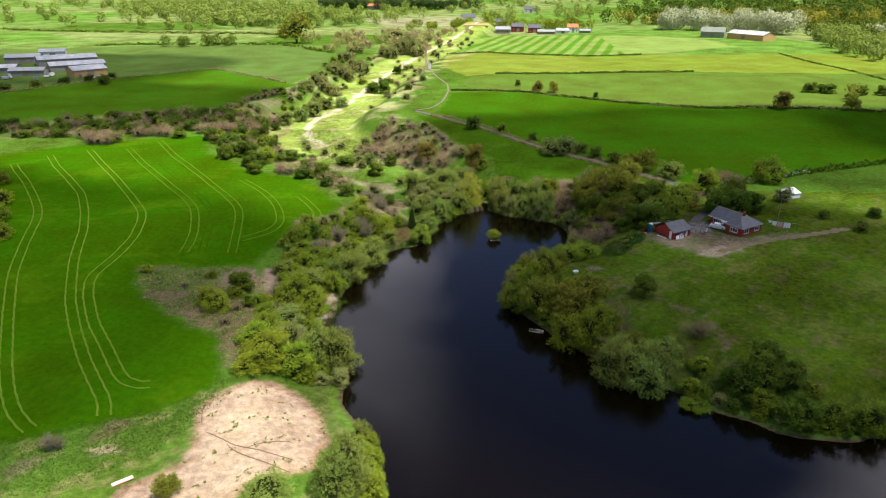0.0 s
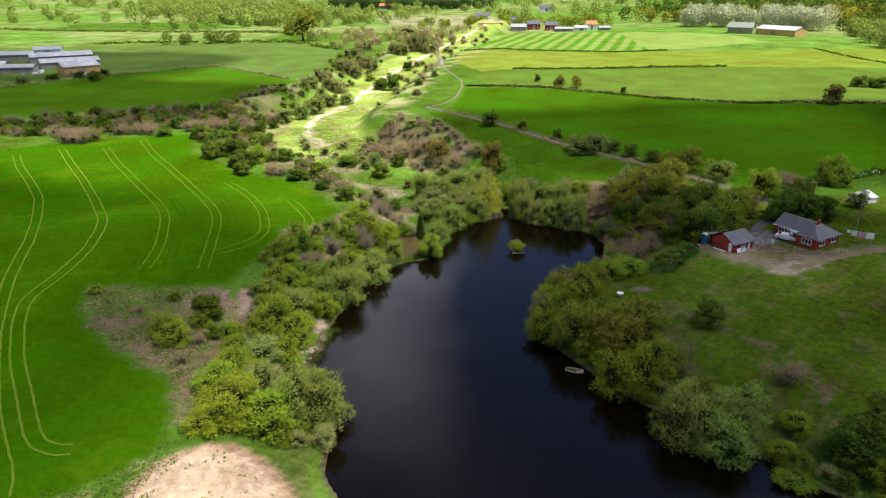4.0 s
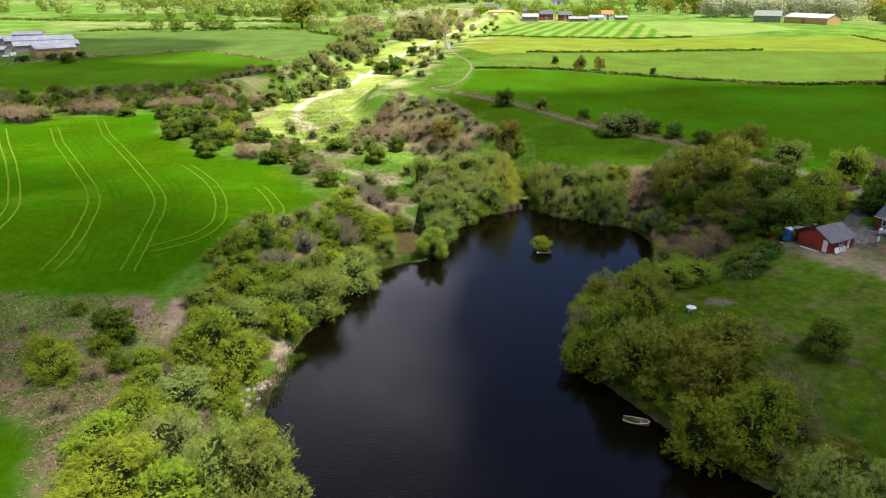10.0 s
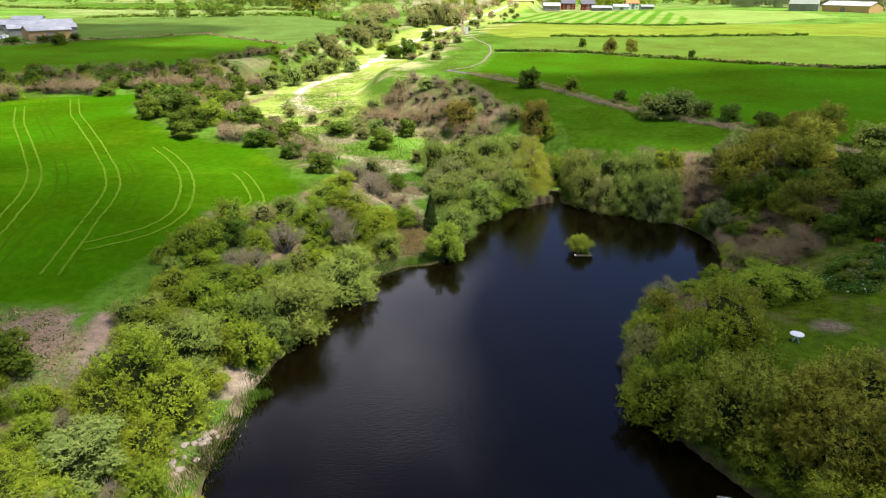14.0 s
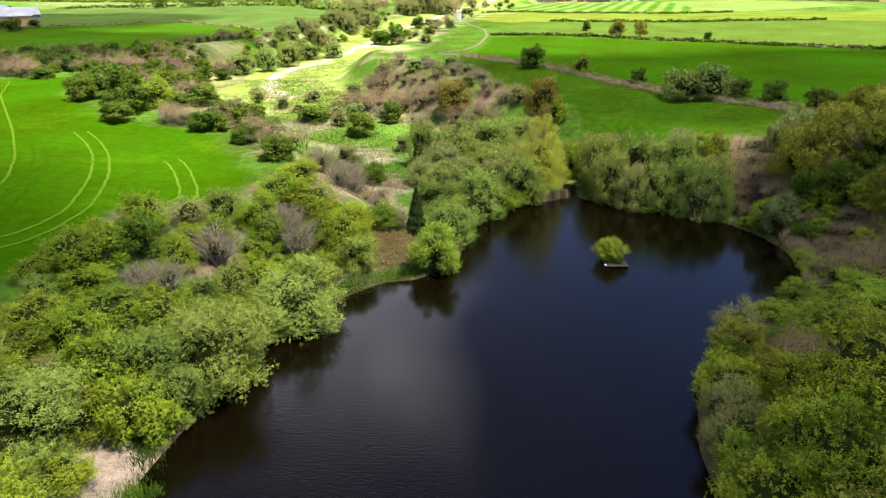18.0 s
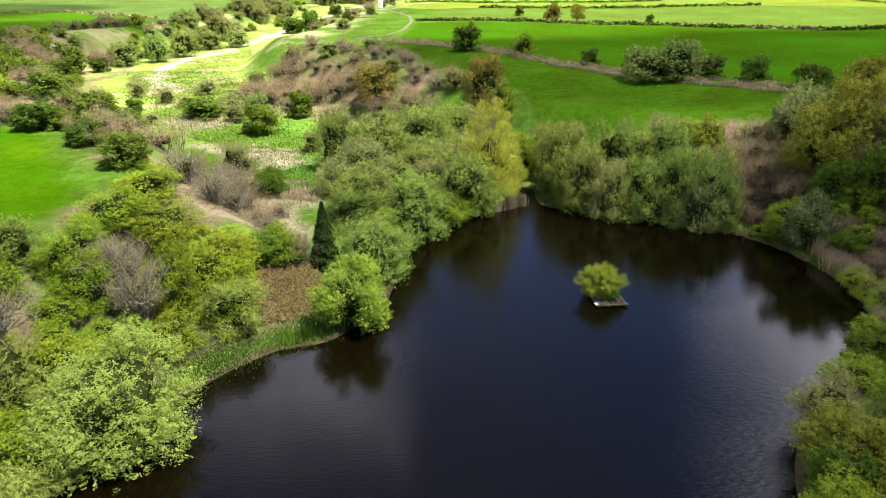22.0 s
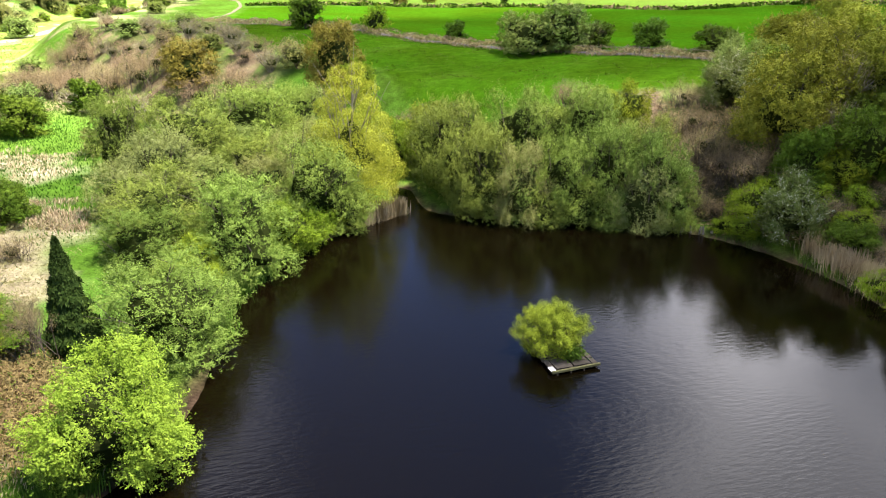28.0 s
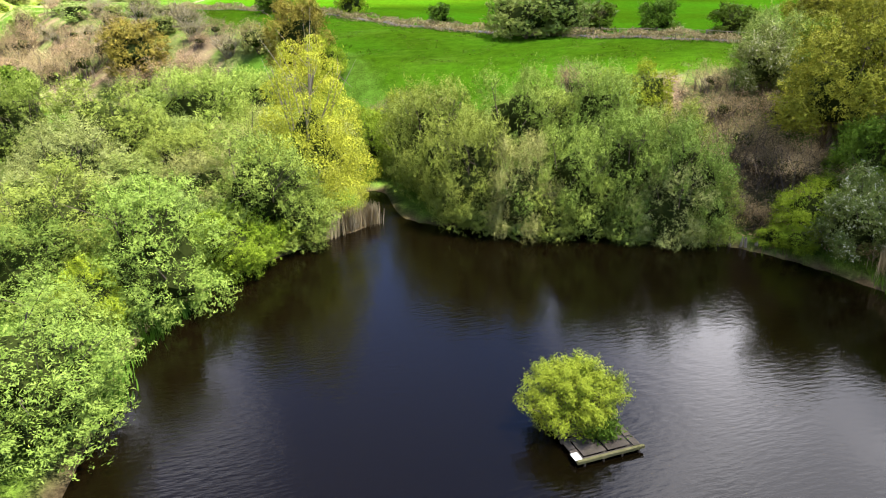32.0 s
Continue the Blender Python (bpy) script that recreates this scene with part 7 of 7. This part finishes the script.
# cracks that run through the sand
CRACK = plain("damp_sand", (0.17, 0.11, 0.065), (0.28, 0.19, 0.11), 0.6, 0.95)
for n, crack in enumerate(([(-31.5, 58.5), (-28, 57.0), (-24, 55.2), (-20, 54.6), (-16, 54)], [(-27, 56.4), (-24, 53.2), (-19, 52.2), (-15.5, 51)], [(-32.5, 66), (-33, 62), (-31, 59)], [(-24, 54.8), (-21, 57), (-17, 57.6)])):
    jag = np.random.default_rng(90 + n)
    fine = []
    for (a, b), (c, d) in zip(crack, crack[1:]):
        for s in np.linspace(0, 1, 6, endpoint=False):
            fine.append((a + (c - a) * s + 0.25 * jag.normal(), b + (d - b) * s + 0.25 * jag.normal()))
    strip("crack", fine + [crack[-1]], 0.16, CRACK, "damp crack washed through the sand", 0.04, category="sand", step=0.3, ragged=0.6)
tuft_rng = np.random.default_rng(99)
tx, ty = tuft_rng.uniform(-33, -14, 900), tuft_rng.uniform(44, 71, 900)
keep = inside(tx, ty, SAND) & (patches(tx, ty, 6, 4.4, 0.2, 0.5) > 0.5)
blades("sand_weeds", "sparse green weeds on the sand", np.repeat(tx[keep], 12) + 0.12 * tuft_rng.normal(size=12 * keep.sum()), np.repeat(ty[keep], 12) + 0.12 * tuft_rng.normal(size=12 * keep.sum()), 0.22, 0.04, LEAVES["hawthorn"], 99, 0.9)

# ---- farms and woods far off ----
RUST = plain("tan_cladding", (0.42, 0.26, 0.10), (0.55, 0.36, 0.16), 2.0, 0.8)
GREENROOF = plain("green_roof_sheet", (0.17, 0.20, 0.15), (0.25, 0.28, 0.22), 2.0, 0.6)
TILES = plain("orange_roof_tiles", (0.48, 0.16, 0.06), (0.60, 0.24, 0.10), 1.0, 0.8)
PALEROOF = plain("pale_roof_sheet", (0.24, 0.25, 0.26), (0.62, 0.63, 0.64), 3.0, 0.6)
RENDER = plain("pale_render", (0.20, 0.19, 0.17), (0.34, 0.32, 0.29), 2.0, 0.8)


def far_building(x, y, ux, uy, long, deep, eave, ridge, walls, roof, label, name="barn", category="barn", windows=0, door=True):
    """A plain building with a pitched roof, a big door and, on houses, windows."""
    z = min(height(x, y), height(x + ux * long / max(math.hypot(ux, uy), 1e-6), y + uy * long / max(math.hypot(ux, uy), 1e-6)))
    ob = thing(name, label, category, frame_at(x, y, ux, uy, z))
    part("wall", slab((0, 0, -1.0), (long, deep, eave)), walls, ob)
    for u in (0.0, long - 0.2):
        bm = bmesh.new()
        vs = [bm.verts.new(q) for q in ((u, 0, eave), (u, deep, eave), (u, deep / 2, ridge), (u + 0.2, 0, eave), (u + 0.2, deep, eave), (u + 0.2, deep / 2, ridge))]
        for f in ((0, 1, 2), (5, 4, 3), (0, 3, 4, 1), (1, 4, 5, 2), (2, 5, 3, 0)):
            bm.faces.new([vs[i] for i in f])
        part("gable", bm, walls, ob)
    part("roof", roof_mesh([(-0.4, -0.5, eave - 0.1), (long + 0.4, -0.5, eave - 0.1), (long + 0.4, deep + 0.5, eave - 0.1), (-0.4, deep + 0.5, eave - 0.1)],
                           [(-0.4, deep / 2, ridge + 0.1), (long + 0.4, deep / 2, ridge + 0.1)], [(0, 1, 5, 4), (2, 3, 4, 5)], 0.15), roof, ob)
    if door:
        part("door", slab((long * 0.4, -0.08, 0), (long * 0.4 + min(3.5, long * 0.25), -0.01, eave * 0.75)), TIMBER, ob)
    for i in range(windows):
        for row in range(2 if eave > 4 else 1):
            u = long * (i + 0.5) / windows
            win = part("window", slab((u - 0.6, -0.1, 1.0 + 2.6 * row), (u + 0.6, -0.02, 2.2 + 2.6 * row)), WHITE, ob)
            part("pane", slab((u - 0.5, -0.13, 1.1 + 2.6 * row), (u + 0.5, -0.1, 2.1 + 2.6 * row)), PANE, win)
    return ob


far_building(-217, 347, 10, 12, 18, 11, 4.2, 6.0, RUST, PALEROOF, "tan-clad barn with a pale sheet roof")
far_building(-246, 372, 12, 10, 30, 12, 3.6, 5.2, RENDER, PALEROOF, "long farm shed with a weathered pale roof")
far_building(-270, 398, 12, 10, 34, 13, 4.0, 5.8, RENDER, PALEROOF, "long farm shed with a weathered pale roof")
far_building(-258, 352, 14, 4, 18, 9, 3.2, 4.4, RENDER, SHEET, "low grey-roofed shed on a yard")
far_building(-286, 362, 14, 4, 22, 10, 3.4, 4.8, RENDER, PALEROOF, "low pale-roofed farm shed")
far_building(-300, 410, 14, 6, 20, 12, 4.0, 5.6, RENDER, SHEET, "grey-roofed farm shed on a yard")
far_building(-296, 440, 14, 6, 16, 9, 4.5, 6.0, WHITE, PALEROOF, "white farm store beside sheds")
far_building(-330, 380, 14, 6, 26, 12, 4.0, 5.6, RENDER, PALEROOF, "wide pale-roofed farm shed")
clutter = np.random.default_rng(101)
for i in range(26):
    x, y = clutter.uniform(-300, -200), clutter.uniform(338, 366)
    w, d, h = clutter.uniform(1.2, 4), clutter.uniform(1, 2.2), clutter.uniform(0.8, 2.2)
    bin_ = thing("farm_trailer", "pale farm clutter on the yard", "farm clutter", pose(x, y, height(x, y), 0, 0, clutter.uniform(0, 180)), "clutter round the farm sheds")
    part("load", slab((0, 0, 0.35), (w, d, h + 0.3), 0.06), (PALEROOF, TIMBER, SHEET, WHITE)[i % 4], bin_)
    part("axle", slab((w * 0.4, -0.1, -0.05), (w * 0.6, d + 0.1, 0.35), 0.03), RUBBER, bin_)
far_building(194, 604, 17, -8, 19, 12, 5.0, 8.5, RENDER, GREENROOF, "green-roofed barn before pale poplars")
far_building(214, 596, 17, -24, 34, 16, 4.6, 7.0, RUST, PALEROOF, "broad barn with a pale roof")
far_building(-12, 664, 10, 0.5, 22, 8, 2.8, 4.0, RENDER, RUST, "low tan farm building by a yard")
far_building(18, 672, 10, 0.2, 14, 9, 4.0, 6.4, RENDER, SHEET, "grey-roofed farm building by a yard", windows=3)
far_building(34, 690, 10, 0, 12, 9, 5.4, 8.4, BRICK, SLATE, "red-brick farmhouse with slate roof", "house", "house", 3)
far_building(50, 676, 10, -0.2, 11, 8, 5.2, 8.0, BRICK, SLATE, "dark brick house with slate roof", "house", "house", 3)
far_building(58, 660, 10, 0, 16, 8, 2.8, 4.2, RENDER, SHEET, "long low pale farm building")
far_building(76, 664, 10, 0, 12, 8, 3.0, 4.6, WHITE, PALEROOF, "white farm store beside sheds")
far_building(88, 676, 10, 0.4, 10, 8, 5.0, 8.0, WHITE, TILES, "white house with an orange tiled roof", "house", "house", 3)
far_building(98, 662, 10, 0, 10, 7, 2.6, 3.8, RENDER, SHEET, "low grey-roofed farm outbuilding")
far_building(20, 760, 10, 1, 12, 9, 5.2, 8.2, RENDER, SLATE, "far pale house with slate roof", "house", "house", 3)
far_building(-20, 830, 10, 2, 16, 10, 5.2, 8.2, WHITE, SLATE, "far white house with slate roof", "house", "house", 3)
far_building(60, 960, 10, 0, 18, 10, 5.2, 8.6, WHITE, SLATE, "far white house among trees", "house", "house", 3)
far_building(-160, 985, 10, 0, 22, 12, 5.0, 8.0, RENDER, TILES, "far pale building before a dark wood", "house", "house", 4)
for i in range(20):
    x, y = 560 + 44 * (i % 7) + 9 * (i // 7), 1330 + 70 * (i // 7) - 6 * (i % 7)
    far_building(x, y, 10, -3, 24, 12, 6, 10, (BRICK, RENDER, BRICK)[i % 3], (SLATE, TILES, SLATE)[i % 3], "brick house in a far village street", "house", "house", 4)

post = thing("path_marker", "white marker post beside the gravel path", "post", pose(-25.2, 398, height(-25.2, 398)))
part("shaft", slab((-0.7, -0.3, -0.2), (0.7, 0.3, 3.6), 0.05), WHITE, post)
part("cap", slab((-0.8, -0.4, 3.602), (0.8, 0.4, 3.8), 0.03), SHEET, post)


def wood(name, label, centres, sizes, per_tree, kind, seed, leaf):
    """Many far trees as one mass: domed crowns of large leaf clumps over short trunks."""
    k = np.random.default_rng(seed)
    pts, ways = [], []
    for (x, y), w in zip(centres, sizes):
        z = height(x, y)
        d = unit(k.normal(size=(per_tree, 3)) + (0, 0, 0.45))
        r = w * 0.5 * np.where(k.random((per_tree, 1)) < 0.3, 0.66, k.uniform(0.8, 1.08, (per_tree, 1))) * (1 + 0.18 * np.sin(d[:, :1] * 7 + x) * np.sin(d[:, 2:] * 6 + y))
        p = d * r * (1, 1, 1.05) + (x, y, z + w * 0.48)
        p[:, 2] = np.maximum(p[:, 2], z)
        pts.append(p)
        ways.append(unit(d + 0.4 * k.normal(size=d.shape)))
    p, n = np.concatenate(pts), np.concatenate(ways)
    return tagged(new(name, leaf_mesh(name, p, n, k, leaf, 0.6, LEAVES[kind])), label, "woodland", kind="stuff")


def scattered(poly, count, seed):
    k = np.random.default_rng(seed)
    p = np.array(poly, float)
    q = k.uniform(p.min(0), p.max(0), (count * 4, 2))
    return q[inside(q[:, 0], q[:, 1], poly)][:count]


def grove(name, label, poly, count, lo, hi, kind, seed, per_tree=110, leaf=1.0):
    c = scattered(poly, count, seed)
    return wood(name, label, c, np.random.default_rng(seed).uniform(lo, hi, len(c)), int(per_tree * 2.2), kind, seed, leaf * 0.78)


grove("far_poplars", "row of whitish poplars behind the far barns", [(178, 700), (215, 690), (262, 668), (290, 640), (300, 660), (262, 705), (200, 730)], 40, 15, 22, "ivory", 111, 420, 0.85)
grove("far_poplars", "whitish poplars at the wood's edge", [(330, 600), (420, 560), (440, 590), (350, 630)], 16, 12, 18, "ivory", 112, 300, 0.85)
grove("far_wood", "mixed green wood below the hill", [(300, 640), (330, 540), (380, 470), (470, 430), (640, 600), (520, 800), (360, 760)], 170, 10, 16, "holly", 113, 130, 1.0)
grove("far_wood", "dark wood across the far hillside", [(140, 800), (300, 760), (560, 820), (900, 1000), (1100, 1300), (700, 1260), (420, 1180), (200, 1000)], 420, 13, 20, "holly", 114, 100, 1.5)
grove("far_wood", "olive spring wood on the far hillside", [(150, 790), (330, 740), (520, 800), (480, 900), (260, 880)], 120, 10, 16, "oak", 115, 110, 1.2)
grove("far_wood", "grey-green carr of willow scrub", [(-470, 880), (-330, 760), (-200, 700), (-130, 760), (-150, 860), (-260, 960), (-420, 980)], 320, 8, 14, "willow", 116, 110, 1.0)
grove("far_wood", "dark row of conifers on the skyline", [(-230, 985), (-120, 975), (0, 1000), (0, 1030), (-230, 1020)], 90, 11, 16, "conifer", 117, 110, 1.2)
grove("far_wood", "mixed trees round the far farm", [(-80, 690), (-20, 680), (20, 700), (100, 700), (140, 720), (60, 760), (-70, 760)], 40, 7, 12, "hawthorn", 118, 130, 0.8)
grove("far_wood", "scattered trees over the rising ground", [(-700, 700), (-300, 640), (-60, 800), (140, 820), (160, 1050), (-200, 1300), (-700, 1100)], 220, 8, 14, "willow", 119, 110, 1.1)
grove("far_wood", "dark woods towards the skyline", [(-1500, 1300), (-300, 1150), (300, 1150), (700, 1300), (1600, 1500), (1400, 2300), (-1500, 2300)], 700, 18, 34, "holly", 120, 60, 2.6)
grove("far_wood", "spring-green woods towards the skyline", [(-1500, 1100), (-300, 1060), (300, 1080), (700, 1250), (1600, 1400), (1400, 2200), (-1500, 2200)], 420, 16, 30, "willow", 121, 60, 2.4)
grove("far_wood", "leafy edge of the wood beside the pasture", [(264, 543), (269, 448), (375, 649), (338, 711)], 110, 7, 12, "willow", 126, 150, 0.8)
grove("far_scrub", "willow scrub along the upper valley", [(-120, 470), (-60, 470), (-20, 560), (-30, 660), (-100, 640), (-150, 560)], 60, 4, 8, "sallow", 122, 110, 0.6)
grove("far_scrub", "scrub and brambles in the upper valley", [(-110, 480), (-30, 470), (0, 600), (-40, 700), (-110, 660)], 50, 3, 7, "scrub", 123, 90, 0.6)
grove("far_scrub", "round dark bushes in far pasture", [(-250, 505), (-190, 500), (-185, 512), (-248, 516)], 8, 6, 9, "holly", 124, 200, 0.6)
grove("far_scrub", "scrub round the hill paddocks", [(150, 298), (200, 292), (280, 300), (280, 312), (180, 310)], 16, 5, 8, "oak", 125, 200, 0.5)

# clouds that shade the ground from the sun
def cloud_material(name, thin, thick):
    m, n, l, shader = material(name, 1.0)
    shader.inputs["Base Color"].default_value = (0.86, 0.87, 0.88, 1)
    where, puff, ramp = n.new("ShaderNodeTexCoord"), n.new("ShaderNodeTexNoise"), n.new("ShaderNodeMapRange")
    puff.inputs["Scale"].default_value, puff.inputs["Detail"].default_value = 2.2, 6
    ramp.inputs["From Min"].default_value, ramp.inputs["From Max"].default_value = 0.25, 0.6
    ramp.inputs["To Min"].default_value, ramp.inputs["To Max"].default_value = thin, thick
    l.new(where.outputs["Object"], puff.inputs["Vector"])
    l.new(puff.outputs["Fac"], ramp.inputs["Value"])
    l.new(ramp.outputs["Result"], shader.inputs["Alpha"])
    return m


CLOUD, THIN = cloud_material("cloud", 0.35, 0.75), cloud_material("thin_cloud", 0.25, 0.5)
# for unseen veils added to take some sun off single stretches
DIM_VEIL = cloud_material("dimming_veil", 0.08, 0.25)


def cloud(x, y, wide, deep, seed, mat, high=380):
    """A flat-based lumpy cloud whose shade falls on the place named."""
    at = Vector((x, y, 0)) + SUN_WAY * (high / SUN_WAY.z)
    bm = bmesh.new()
    bmesh.ops.create_icosphere(bm, subdivisions=4, radius=1.0)
    for q in bm.verts:
        s = 1 + 0.28 * noise.noise(q.co * 1.6 + Vector((seed, 0, 0))) + 0.14 * noise.noise(q.co * 4.1 + Vector((0, seed, 0)))
        q.co = Vector((q.co.x * s, q.co.y * s, q.co.z * s * (0.25 if q.co.z < 0 else 0.9)))
    ob = thing("cloud", "white and grey fair-weather cloud", "cloud", Matrix.Translation(at))
    body = part("body", bm, mat, ob)
    ob.scale = (wide / 2, deep / 2, min(wide, deep) * 0.22)


cloud(66, 102, 138, 124, 1.0, CLOUD)
cloud(220, 240, 180, 110, 3.0, CLOUD)
cloud(-122, 98, 166, 150, 5.0, THIN)
# two added veils, out of view, that dim the willows and the left bank
cloud(-8, 172, 50, 56, 6.0, DIM_VEIL)
cloud(-28, 94, 62, 100, 8.0, DIM_VEIL)
cloud(104, 232, 220, 120, 7.0, THIN)
cloud(-195, 280, 210, 130, 9.0, THIN)
cloud(-280, 400, 240, 140, 11.0, THIN)

clear_stock()
